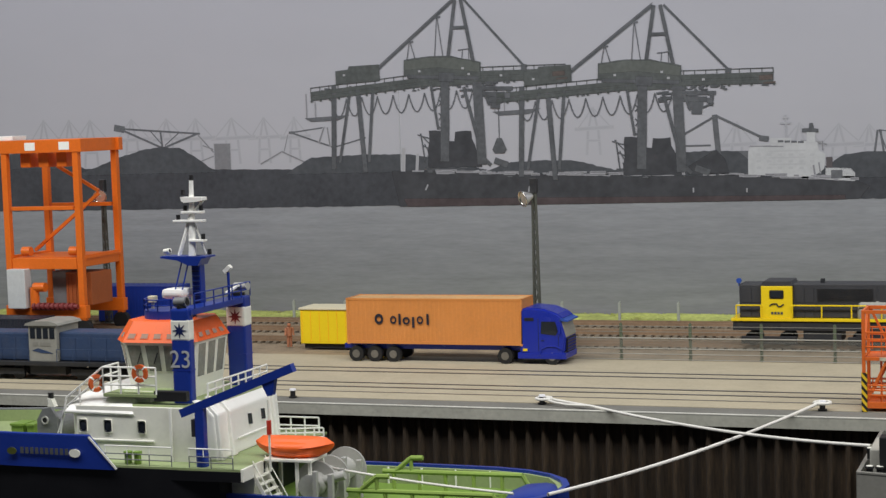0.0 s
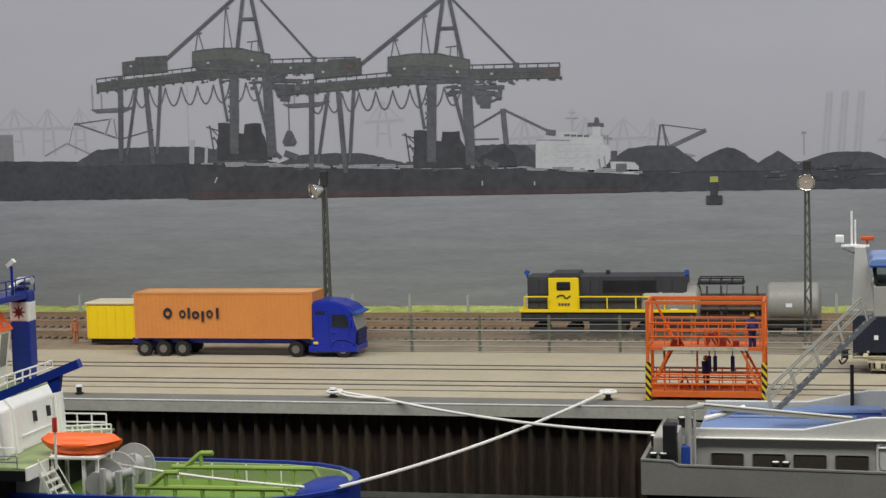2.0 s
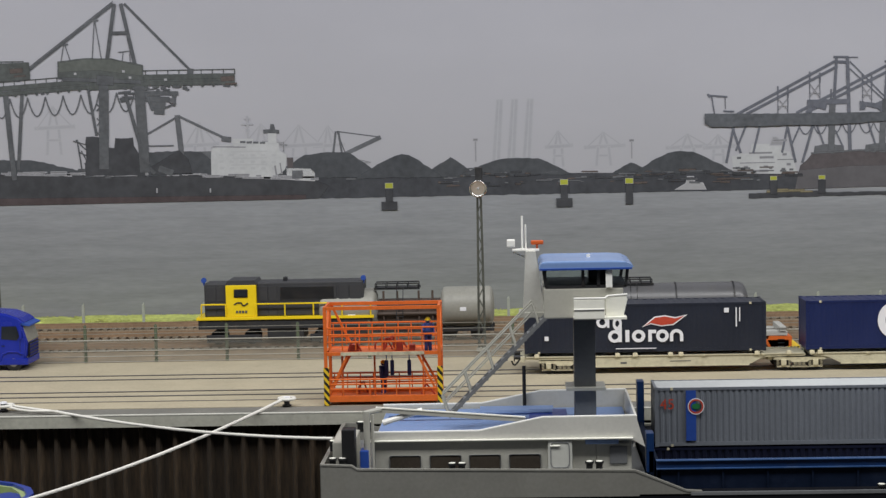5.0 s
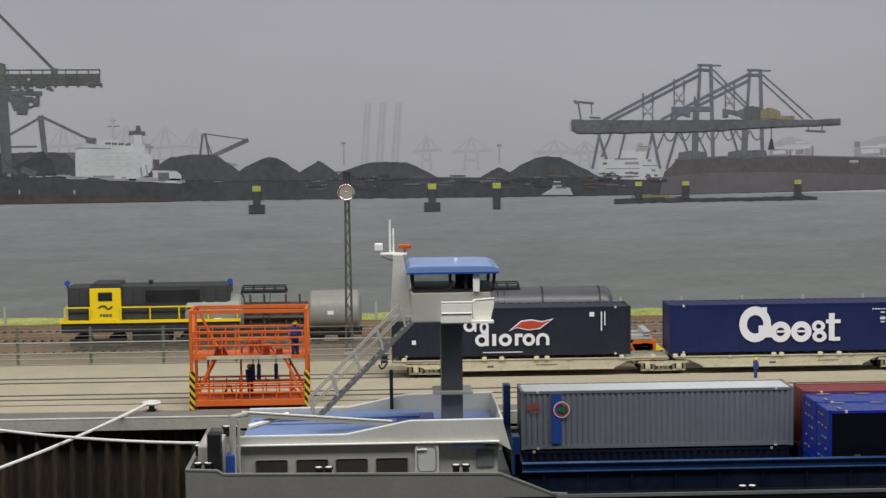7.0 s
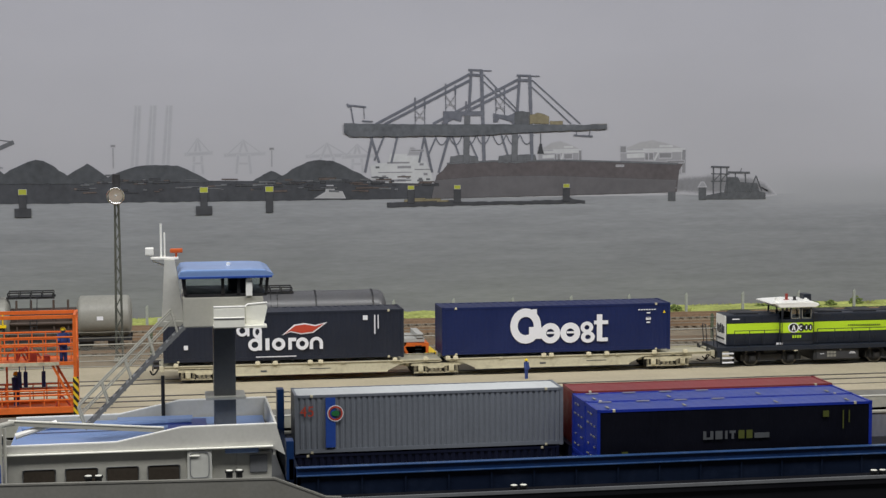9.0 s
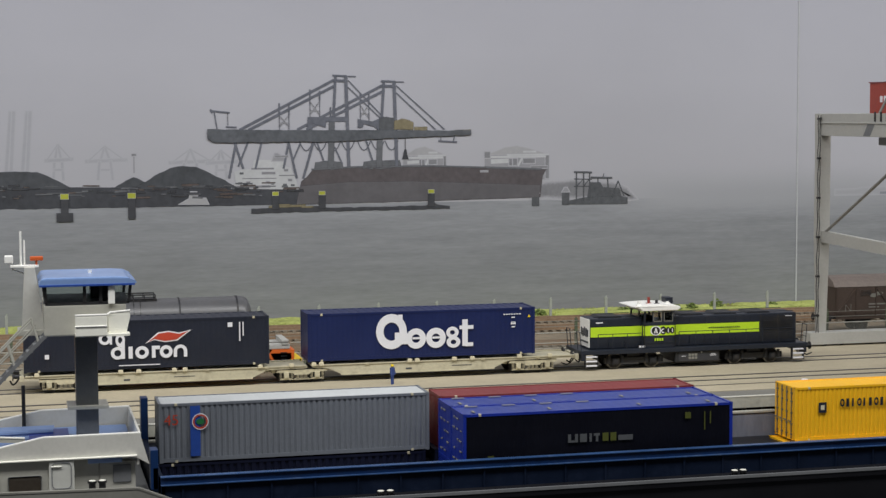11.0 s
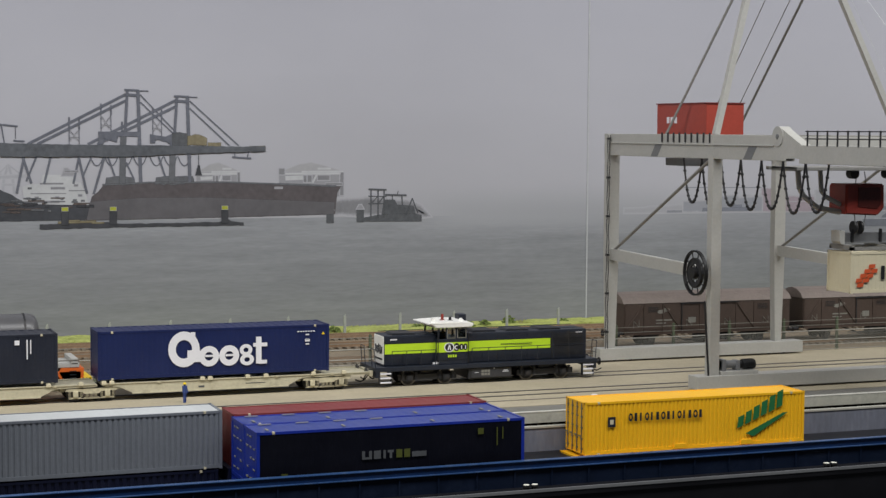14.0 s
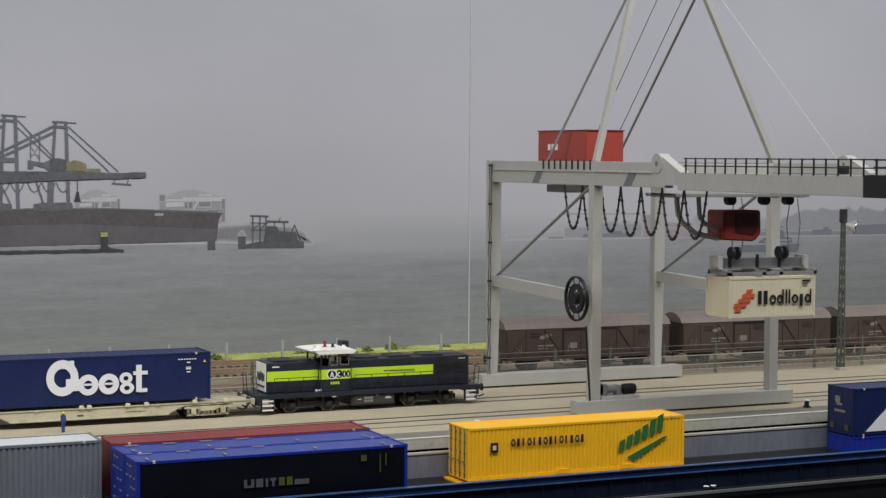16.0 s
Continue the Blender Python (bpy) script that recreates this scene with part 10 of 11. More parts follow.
    for v in bm.verts:
        u = abs(v.co.x)
        v.co.y *= (1 - u ** 3)
        v.co.z = v.co.z * (0.6 if v.co.z > 0 else 1.0) + 0.25 * u * u
        v.co = Vector((-33.8 + v.co.x * 2.0, 71.0 + v.co.y * 0.9, 0.74 + v.co.z * 0.62))
    q = part("lifeboat", bm, TUGORANGE, t, "orange lifeboat", smooth=True)
    bm = B()
    for v in range(15):
        u = -1 + v / 7
        w2 = 0.9 * (1 - abs(u) ** 3) * 0.86
        for sy in (-1, 1):
            bm.verts.new((-33.8 + u * 1.97, 71.0 + sy * w2 * 1.12, 0.76 + 0.17 * u * u))
            bm.verts.new((-33.8 + u * 1.6, 71.0 + sy * w2 * 0.6, 1.13 + 0.05 * u * u))
    bmesh.ops.convex_hull(bm, input=bm.verts[:])
    part("boat_cover", bm, TUGORANGE, q, "taut orange boat cover")
    for x in (-34.9, -33.4, -32.75):
        bm = B()
        box(bm, x - 0.07, x + 0.07, 70.2, 70.34, -2.1, 0.3)
        box(bm, x - 0.07, x + 0.07, 71.6, 71.74, -2.1, 0.3)
        part("cradle_post", bm, SHIPWHITE, t, "white cradle post")
    bm = B()
    box(bm, -35.0, -32.6, 70.1, 71.9, 0.14, 0.28, 0.03)
    part("boat_cradle", bm, SHIPWHITE, t, "white boat cradle")
    bm = B()
    box(bm, -37.6, -34.6, 75.4, 77.2, -0.5, -0.3)
    part("gangway", bm, DECKGREEN, t, "green side gangway")
    rails(t, [(-37.6, 77.0), (-35.3, 77.0)], -0.3, 0.95, WHITE, 3, gap=0.9)
    rails(t, [(-36.9, 75.5), (-34.7, 76.2)], -0.3, 0.6, WHITE, 4, gap=0.5)
    bm = B()
    rod(bm, (-34.4, 69.6, -0.2), (-34.4, 69.6, 3.1), 0.055)
    p = part("davit", bm, SHIPWHITE, t)
    bm = B()
    rod(bm, (-34.4, 69.6, 1.5), (-34.4, 69.6, 2.15), 0.11)
    part("davit_winch", bm, RED, p, "red winch")
    stair = B()
    for y in (68.9, 70.2):
        beam(stair, (-34.95, y, -0.2), (-33.85, y, -2.15), 0.05, 0.16)
    stair = part("deck_stair", stair, SHIPWHITE, t, "white deck stair")
    for i in range(6):
        bm = B()
        box(bm, -34.95 + i * 0.19, -34.7 + i * 0.19, 68.93, 70.17, -0.42 - i * 0.31, -0.36 - i * 0.31)
        part("step", bm, SHIPWHITE, stair)
    bm = B()
    line(bm, [(-34.95, 68.9, 0.4), (-33.85, 68.9, -1.5), (-33.85, 68.9, -2.1)], 0.03)
    line(bm, [(-34.95, 70.2, 0.4), (-33.85, 70.2, -1.5), (-33.85, 70.2, -2.1)], 0.03)
    part("stair_rail", bm, SHIPWHITE, stair)
    bm = B()
    prism(bm, [(-36.5, -2.1), (-36.5, -0.38), (-35.1, -0.38), (-35.3, -2.1)], "y", 69.4, 70.6)
    part("stair_wall", bm, SHIPWHITE, t)
    # towing winch
    bm = B()
    for y in (71.0, 72.4, 74.4):
        disc(bm, (-32.75, y, -0.95), "y", 1.03 if y > 70.5 else 0.85, 0.12, 44)
    disc(bm, (-32.75, 72.3, -0.95), "y", 0.55, 4.4, 28)
    part("towing_winch", bm, GREY, t, "grey towing winch")
    bm = B()
    rod(bm, (-33.0, 70.7, -0.95), (-31.3, 70.9, -0.5), 0.22, 18)
    part("winch_motor", bm, GREY, t)
    for y in (69.9, 71.2, 73.2):
        for x0, x1, z1 in ((-32.5, -32.28, -0.2), (-31.75, -31.5, -0.3)):
            bm = B()
            box(bm, x0, x1, y, y + 0.25, -2.1, z1, 0.03)
            part("winch_post", bm, GREY, t)
    # green deck frames
    for y in (70.3, 74.6):
        bm = B()
        line(bm, [(-30.95, y, -1.06), (-24.0, y, -1.0), (-23.4, y, -2.0)], 0.12, 8)
        rl = part("towing_rail", bm, GREEN, t, "bright green towing rail")
        for x in (-30.4, -29.1, -27.8, -26.4, -25.0):
            bm = B()
            rod(bm, (x, y, -1.0), (x, y, -2.1), 0.1, 8)
            rod(bm, (x, y, -1.9), (x, y, -2.1), 0.16, 8)
            part("rail_post", bm, GREEN, rl)
        bm = B()
        line(bm, [(-30.25, y, -1.0), (-29.5, y, -0.38), (-28.9, y, -0.36)], 0.12, 8)
        rod(bm, (-29.5, y, -0.38), (-29.5, y, -1.0), 0.1, 8)
        part("towing_hoop", bm, GREEN, rl, "bright green towing hoop")
    # bow winch and green box
    bm = B()
    prism(bm, [(-47.3, 0.2), (-47.3, 1.65), (-46.95, 2.2), (-46.5, 2.25), (-46.2, 1.8), (-46.15, 0.2)], "y", 70.5, 70.7)
    bw = part("bow_winch", bm, MIDGREY, t, "grey bow winch")
    bm = B()
    disc(bm, (-46.7, 71.7, 1.2), "y", 0.7, 1.9, 28)
    part("drum", bm, MIDGREY, bw)
    bm = B()
    ringxz(bm, -46.82, 1.64, 0.2, 0.2, 0.13, 0.13, 70.42, 70.5)
    part("bearing", bm, GREY, bw)
    bm = B()
    rod(bm, (-46.82, 70.44, 1.64), (-46.82, 70.5, 1.64), 0.13, 14)
    part("bearing_hole", bm, BLACK, bw)
    bm = B()
    prism(bm, [(-47.0, 2.2), (-46.6, 2.2), (-46.68, 2.4), (-46.78, 2.6), (-46.98, 2.62), (-46.95, 2.4)], "y", 71.0, 71.3)
    bt = part("bow_bitt", bm, SHIPWHITE, t)
    bm = B()
    rod(bm, (-46.87, 71.15, 2.6), (-46.87, 71.15, 2.86), 0.14, 12)
    part("bitt_head", bm, BLACK, bt)
    for x0, x1 in ((-50.3, -49.5), (-49.38, -48.9)):
        bm = B()
        box(bm, x0 + 0.05, x1 - 0.05, 72.6, 73.6, 0.35, 0.92, 0.03)
        box(bm, x0, x1, 72.55, 73.65, 0.88, 1.0, 0.02)
        for x in (x0 + 0.1, x1 - 0.18):
            for y in (72.65, 73.5):
                box(bm, x, x + 0.08, y, y + 0.08, 0.2, 0.38)
        part("deck_crate", bm, CRATEGREEN, t, "green rimmed deck crate")

tug()
rope("tow_rope", sag((-32.2, 71.4, -0.31), (-23.4, 71.3, -1.1), 0.10), 0.065, "white tow rope lying across the tug's aft deck")
rope("mooring_rope", sag((-21.7, 71.0, -1.0), (-12.3, 88.3, 0.42), 0.36), 0.085, "white mooring rope from tug stern to quay bollard")
rope("mooring_rope", [(-26.95, 87.95, 0.3), (-26.2, 87.55, 0.18), (-25.4, 87.2, 0.14), (-24.2, 86.95, 0.17), (-23.9, 86.95, 0.14)], 0.07, "spliced eye of the mooring rope round the bollard")
rope("mooring_rope", sag((-27.0, 88.3, 0.3), (-24.0, 86.9, 0.15), 0.02) + sag((-24.0, 86.9, 0.15), (-8.6, 77.6, 0.35), 0.30)[1:], 0.075, "white mooring rope from quay bollard to barge stern")
rope("rope_loop", [(-27.0 + 0.42 * math.cos(a), 88.1 + 0.42 * math.sin(a), 0.30) for a in [2 * math.pi * i / 20 for i in range(21)]], 0.08, "white rope loop round a quay bollard")
rope("rope_loop", [(-12.2 + 0.42 * math.cos(a), 88.4 + 0.42 * math.sin(a), 0.40) for a in [2 * math.pi * i / 20 for i in range(21)]], 0.08, "white rope loop round a quay bollard")


# ---- the inland container barge ----
def barge():
    t = wthing("container_barge", 30, 80.8, -7, "grey and blue inland container barge with raised wheelhouse", "barge")
    N, F = 75.6, 86.0
    bm = B()
    box(bm, -8.8, 110, N + 0.1, F, -7.0, -2.06, 0.05)
    part("hull", bm, HULLBLACK, t, "black lower hull")
    bm = B()
    side = [(-9.0, -2.05), (-9.0, -0.46), (-7.65, -0.52), (-7.35, -0.69), (5.0, -0.89), (7.3, -1.83), (8.0, -1.86), (8.0, -2.05)]
    prism(bm, side, "y", N, N + 0.18)
    prism(bm, side, "y", F - 0.18, F)
    box(bm, -9.05, -8.87, N + 0.18, F - 0.18, -2.05, -0.46)
    part("stern_bulwark", bm, BULWARK, t, "olive-grey stern bulwark darkened for shadow and dirt")
    bm = B()
    prism(bm, [(-9.02, -0.5), (-7.65, -0.56), (-7.35, -0.73), (5.0, -0.93), (7.3, -1.87), (8.0, -1.9), (8.0, -1.84), (7.32, -1.8), (5.02, -0.85), (-7.35, -0.66), (-7.62, -0.49), (-9.02, -0.43)], "y", N - 0.02, N + 0.2)
    part("bulwark_rail", bm, BULWARK, t)
    bm = B()
    box(bm, -8.9, 5.6, N + 0.15, F - 0.15, -1.5, -1.35)
    part("stern_deck", bm, MIDGREY, t, "dark grey stern deck")
    bm = B()
    box(bm, 5.2, 110, N, N + 0.95, -2.3, -1.95, 0.02)
    part("gangway", bm, HULLBLACK, t, "black side gangway")
    bm = B()
    box(bm, 7.5, 110, N - 0.03, N + 0.05, -2.05, -1.88, 0.02)
    part("gunwale", bm, MIDGREY, t, "grey gunwale edge")
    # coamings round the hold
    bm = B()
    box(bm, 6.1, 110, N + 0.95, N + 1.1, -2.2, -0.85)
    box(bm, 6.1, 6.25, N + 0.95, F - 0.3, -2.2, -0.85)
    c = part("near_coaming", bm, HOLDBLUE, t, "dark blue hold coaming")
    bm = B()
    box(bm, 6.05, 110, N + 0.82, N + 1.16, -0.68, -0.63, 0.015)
    part("coaming_rail", bm, RAILEDGE, c, "bright blue coaming rail with paler patches")
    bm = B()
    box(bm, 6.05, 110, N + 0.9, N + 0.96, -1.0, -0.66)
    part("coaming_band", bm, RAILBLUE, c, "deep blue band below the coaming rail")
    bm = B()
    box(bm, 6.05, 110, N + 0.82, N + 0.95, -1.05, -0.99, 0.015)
    part("coaming_rail", bm, RAILEDGE, c, "blue coaming rail with paler patches")
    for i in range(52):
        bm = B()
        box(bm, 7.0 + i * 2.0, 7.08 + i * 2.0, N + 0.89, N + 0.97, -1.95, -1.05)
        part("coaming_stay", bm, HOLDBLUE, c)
    bm = B()
    box(bm, 6.1, 110, F - 0.45, F - 0.3, -5.5, -0.75)
    part("far_coaming", bm, COAMING, t, "streaked grey-blue inner hold wall")
    bm = B()
    box(bm, 6.0, 110, F - 0.5, F - 0.2, -0.78, -0.66, 0.02)
    part("coaming_rail", bm, BARGEGREY, t)
    bm = B()
    box(bm, 6.2, 110, N + 1.1, F - 0.45, -5.8, -5.6)
    part("hold_floor", bm, DARK, t)
    for x, y0, y1, z1 in ((5.65, 77.0, 77.6, 0.5), (5.75, 84.2, 84.7, 1.7)):
        bm = B()
        box(bm, x, x + 0.35, y0, y1 + 0.25, -1.3, z1, 0.03)
        part("hold_guide", bm, RAILBLUE, t, "upright blue cell guide")
    bm = B()
    box(bm, 5.75, 6.0, 77.0, 84.9, -2.2, -0.3, 0.02)
    part("hold_bulkhead", bm, HOLDBLUE, t)
    # deckhouse
    a0, a1 = 77.0, 84.2
    bm = B()
    box(bm, -6.7, 1.2, a0, a1, -1.36, 0.34, 0.05)
    h = part("deckhouse", bm, BARGEGREY, t, "grey deckhouse")
    for x in (-5.99, -4.15, -2.36, -0.54):
        bm = B()
        box(bm, x - 0.03, x + 1.43, a0 - 0.02, a0 + 0.03, -1.25, -0.36, 0.1)
        w = part("window", bm, MIDGREY, h)
        bm = B()
        prism(bm, [(x + 0.02 + a, -0.82 + 0.95 * c) for a, c in ((0.1, -0.44), (1.26, -0.44), (1.36, -0.34), (1.36, 0.34), (1.26, 0.44), (0.1, 0.44), (0.0, 0.34), (0.0, -0.34))], "y", a0 - 0.035, a0 - 0.01)
        part("window_pane", bm, HOUSEGLASS, w)
    bm = B()
    box(bm, 1.2, 3.4, a0 + 0.2, a1, -1.36, 0.34, 0.05)
    box(bm, 3.4, 5.0, a0 + 0.2, a1, -1.36, 0.05, 0.05)
    part("aft_house", bm, BARGEGREY, t)
    bm = B()
    box(bm, 1.2, 2.3, a0 - 0.14, a0 + 0.2, -1.36, 0.28, 0.08)
    d = part("door", bm, DOORCREAM, t, "pale rounded door")
    bm = B()
    pts = [(1.75 + 0.42 * math.copysign(abs(math.cos(q)) ** 0.35, math.cos(q)), a0 - 0.15, -0.4 + 0.58 * math.copysign(abs(math.sin(q)) ** 0.35, math.sin(q))) for q in [2 * math.pi * k / 32 for k in range(33)]]
    line(bm, pts, 0.02, 6)
    part("door_seal", bm, MIDGREY, d)
    bm = B()
    rod(bm, (1.3, a0 - 0.18, 0.02), (1.75, a0 - 0.18, 0.02), 0.03)
    rod(bm, (1.5, a0 - 0.1, 0.02), (1.5, a0 - 0.18, 0.02), 0.03)
    part("door_handle", bm, SHIPWHITE, d)
    bm = B()
    box(bm, 4.0, 4.8, a0 + 0.14, a0 + 0.2, -0.9, -0.1, 0.04)
    part("hatch_door", bm, MIDGREY, t)
    bm = B()
    box(bm, -6.85, 5.05, a0 - 0.2, a0 + 0.25, 0.3, 0.36, 0.015)
    part("roof_edge", bm, SHIPWHITE, t, "thin white roof edge")
    bm = B()
    box(bm, 2.9, 4.4, a0 - 0.1, a0 + 0.2, 0.06, 0.3, 0.03)
    part("side_hatch", bm, LIGHTBLUE, t, "light blue side hatch")
    # roof with sloping parapets
    bm = B()
    box(bm, -6.6, 5.0, a0 + 0.2, a1 - 0.2, 0.34, 0.5)
    part("roof_deck", bm, LIGHTBLUE, t, "light blue roof deck")
    for y, dz in ((a0 - 0.05, 0.0), (a1 - 0.05, 0.0)):
        bm = B()
        prism(bm, [(-6.8, 0.33 + dz), (5.1, 0.2 + dz), (5.6, -0.1 + dz), (5.2, 1.32 + dz), (1.0, 1.3 + dz), (-1.9, 0.72 + dz), (-6.8, 0.7 + dz)], "y", y, y + 0.1)
        p = part("parapet", bm, PARAPET, t, "grey-white sloping parapet")
        bm = B()
        line(bm, [(-6.8, y + 0.05, 0.72 + dz), (-1.9, y + 0.05, 0.74 + dz), (1.0, y + 0.05, 1.32 + dz), (5.2, y + 0.05, 1.34 + dz)], 0.045, 6)
        part("parapet_rail", bm, WHITE, p)
    bm = B()
    prism(bm, [(5.05, -0.1), (5.15, -0.1), (5.25, 1.32), (5.15, 1.32)], "y", a0, a1)
    part("end_parapet", bm, PARAPET, t)
    bm = B()
    box(bm, 0.4, 2.2, 79.5, 82.0, 0.5, 0.8, 0.03)
    part("roof_hatch", bm, TUGBLUE, t, "blue roof hatch")
    bm = B()
    box(bm, -2.0, 1.6, 82.6, 83.8, 0.5, 0.66, 0.03)
    part("roof_locker", bm, LIGHTBLUE, t)
    bm = B()
    box(bm, 3.0, 4.6, 77.3, 78.0, 0.1, 0.7, 0.1)
    part("deck_locker", bm, WHITE, t)
    # derrick lying over the roof
    bm = B()
    beam(bm, (-6.6, 77.3, 1.7), (0.2, 77.5, 1.12), 0.14, 0.2)
    rod(bm, (-6.98, 76.7, -1.36), (-6.98, 76.7, 1.75), 0.15, 12)
    rod(bm, (-6.72, 76.7, -1.36), (-6.72, 76.7, 1.6), 0.07, 12)
    rod(bm, (-7.1, 76.7, 1.66), (-6.4, 77.3, 1.72), 0.12, 10)
    dk = part("derrick", bm, BARGEGREY, t, "grey folded derrick")
    bm = B()
    beam(bm, (-6.6, 77.3, 1.82), (0.2, 77.5, 1.24), 0.18, 0.05)
    part("beam_edge", bm, SHIPWHITE, dk, "bright worn upper edge")
    bm = B()
    rod(bm, (-6.3, 77.3, 1.1), (-4.5, 77.6, 1.6), 0.14, 10)
    part("derrick_ram", bm, WHITE, t)
    bm = B()
    rod(bm, (-6.3, 81.0, 0.75), (1.5, 81.0, 0.85), 0.12, 8)
    part("boat_boom", bm, LIGHTBLUE, t)
    # wheelhouse on its lift column
    bm = B()
    box(bm, 2.55, 3.55, 79.9, 81.1, 0.4, 5.9, 0.02)
    l2 = part("lift_column", bm, COLUMN, t, "dark grey lift column")
    bm = B()
    box(bm, 2.15, 4.0, 79.6, 81.4, 2.05, 2.2, 0.02)
    part("column_collar", bm, BARGEGREY, l2)
    y0, y1 = 78.5, 82.5
    bm = B()
    box(bm, 1.15, 4.8, y0, y1, 5.6, 7.0, 0.06)
    w = part("wheelhouse", bm, BARGEGREY, t, "grey wheelhouse body")
    for px, py in ((1.2, y0), (3.6, y0), (4.85, y0), (1.2, y1 - 0.12), (4.85, y1 - 0.12), (2.9, y0)):
        bm = B()
        prism(bm, [(px, 7.05), (px + 0.14, 7.05), (px + 0.14 + (px - 3.1) * 0.05, 7.9), (px + (px - 3.1) * 0.05, 7.9)], "y", py, py + 0.12)
        part("window_post", bm, DARK, w)
    for y in (y0 + 0.04, y1 - 0.08):
        bm = B()
        box(bm, 1.3, 4.9, y, y + 0.03, 7.05, 7.9)
        part("window_pane", bm, GLASS, w)
    bm = B()
    box(bm, 1.25, 4.95, y0, y1, 7.0, 7.12)
    box(bm, 1.2, 1.3, y0 + 0.1, y1 - 0.1, 7.05, 7.9)
    part("window_frame", bm, DARK, w)
    bm = B()
    box(bm, 3.3, 4.2, 80.0, 81.4, 7.0, 7.9, 0.1)
    part("helm_console", bm, DARK, w)
    bm = B()
    prism(bm, [(1.0, 7.86), (5.05, 7.86), (5.28, 7.96), (5.22, 8.06), (4.9, 8.22), (4.3, 8.26), (1.3, 8.26), (1.08, 8.22), (0.95, 7.98)], "y", y0 - 0.2, y1 + 0.2)
    bmesh.ops.bevel(bm, geom=[e for e in bm.edges if min(v.co.z for v in e.verts) > 8.2], offset=0.1, segments=3, profile=0.6, affect="EDGES")
    r = part("wheelhouse_roof", bm, ROOFBLUE, t, "glossy light blue roof")
    for ya, yb in ((y0 - 0.23, y0 - 0.17), (y1 + 0.17, y1 + 0.23)):
        bm = B()
        box(bm, 0.98, 5.2, ya, yb, 7.85, 7.94, 0.01)
        part("roof_trim", bm, BLUEDECAL, r, "dark blue roof trim")
    bm = B()
    rod(bm, (3.3, 80.5, 8.15), (3.3, 80.5, 8.38), 0.09, 10)
    part("roof_light", bm, WHITE, r)
    bm = B()
    box(bm, 2.5, 4.9, y0 - 0.75, y0, 5.62, 5.72)
    box(bm, 2.5, 3.9, y0 - 0.78, y0 - 0.72, 5.65, 6.55, 0.03)
    prism(bm, [(3.98, 5.64), (4.75, 5.64), (4.95, 6.5), (4.9, 6.68), (3.98, 6.6)], "y", y0 - 0.42, y0 - 0.36)
    bl = part("balcony", bm, SHIPWHITE, t, "off-white balcony plating")
    bm = B()
    line(bm, [(2.5, y0 - 0.75, 6.6), (3.9, y0 - 0.75, 6.6), (4.05, y0 - 0.4, 6.66), (4.95, y0 - 0.4, 6.72)], 0.045, 6)
    rod(bm, (2.5, y0 - 0.79, 6.1), (3.9, y0 - 0.79, 6.1), 0.03)
    part("balcony_rail", bm, WHITE, bl, "white top rail")
    bm = B()
    box(bm, 4.0, 4.3, y0 - 0.12, y0, 7.0, 7.8, 0.04)
    rod(bm, (4.15, y0 - 0.1, 7.8), (4.15, y0 - 0.1, 8.2), 0.09, 8)
    part("mirror_arm", bm, WHITE, t)
    # tapered mast tower
    bm = B()
    prism(bm, [(0.2, 5.85), (1.2, 5.85), (0.82, 8.66), (0.36, 8.66)], "y", 79.2, 80.2)
    m = part("mast_tower", bm, PARAPET, t, "grey-white tapered mast tower")
    bm = B()
    box(bm, -0.25, 1.0, 79.4, 80.0, 8.66, 8.76, 0.02)
    rod(bm, (0.22, 79.6, 8.7), (0.22, 79.6, 10.3), 0.055, 6)
    rod(bm, (0.38, 79.6, 8.7), (0.38, 79.6, 9.9), 0.045, 6)
    rod(bm, (-0.2, 79.6, 8.6), (0.4, 79.6, 8.35), 0.04, 6)
    part("antenna", bm, WHITE, m)
    bm = B()
    box(bm, -0.5, -0.12, 79.4, 79.9, 8.85, 9.2, 0.05)
    part("horn", bm, WHITE, m)
    bm = B()
    box(bm, 0.62, 1.2, 79.5, 79.8, 8.95, 9.14, 0.05)
    rod(bm, (0.9, 79.65, 8.74), (0.9, 79.65, 8.96), 0.05, 8)
    part("radar_bar", bm, RINGORANGE, m, "orange-red radar bar")
    bm = B()
    box(bm, 0.0, 1.3, 79.0, 80.5, 5.6, 5.86, 0.04)
    part("tower_foot", bm, BARGEGREY, t)
    # stair up to the wheelhouse
    for y in (78.0, 79.0):
        bm = B()
        beam(bm, (-3.3, y, 1.2), (1.2, y, 5.7), 0.08, 0.16)
        part("stair_stringer", bm, MIDGREY, t)
        bm = B()
        rod(bm, (-3.6, y, 2.2), (0.6, y, 6.4), 0.04)
        rod(bm, (-3.6, y, 1.7), (0.8, y, 6.1), 0.03)
        for k in range(5):
            f = k / 4
            rod(bm, (-3.3 + 4.2 * f, y, 1.2 + 4.2 * f), (-3.6 + 4.2 * f, y, 2.2 + 4.2 * f), 0.045)
        part("stair_rail", bm, BARGEGREY, t)
    for k in range(15):
        bm = B()
        f = (k + 0.5) / 15
        box(bm, -3.4 + 4.5 * f, -3.1 + 4.5 * f, 78.05, 78.95, 1.2 + 4.5 * f, 1.25 + 4.5 * f)
        part("stair_tread", bm, MIDGREY, t)
    bm = B()
    rod(bm, (0.2, 84.0, 0.6), (0.2, 84.0, 2.6), 0.09, 8)
    part("flag_post", bm, BLACK, t)
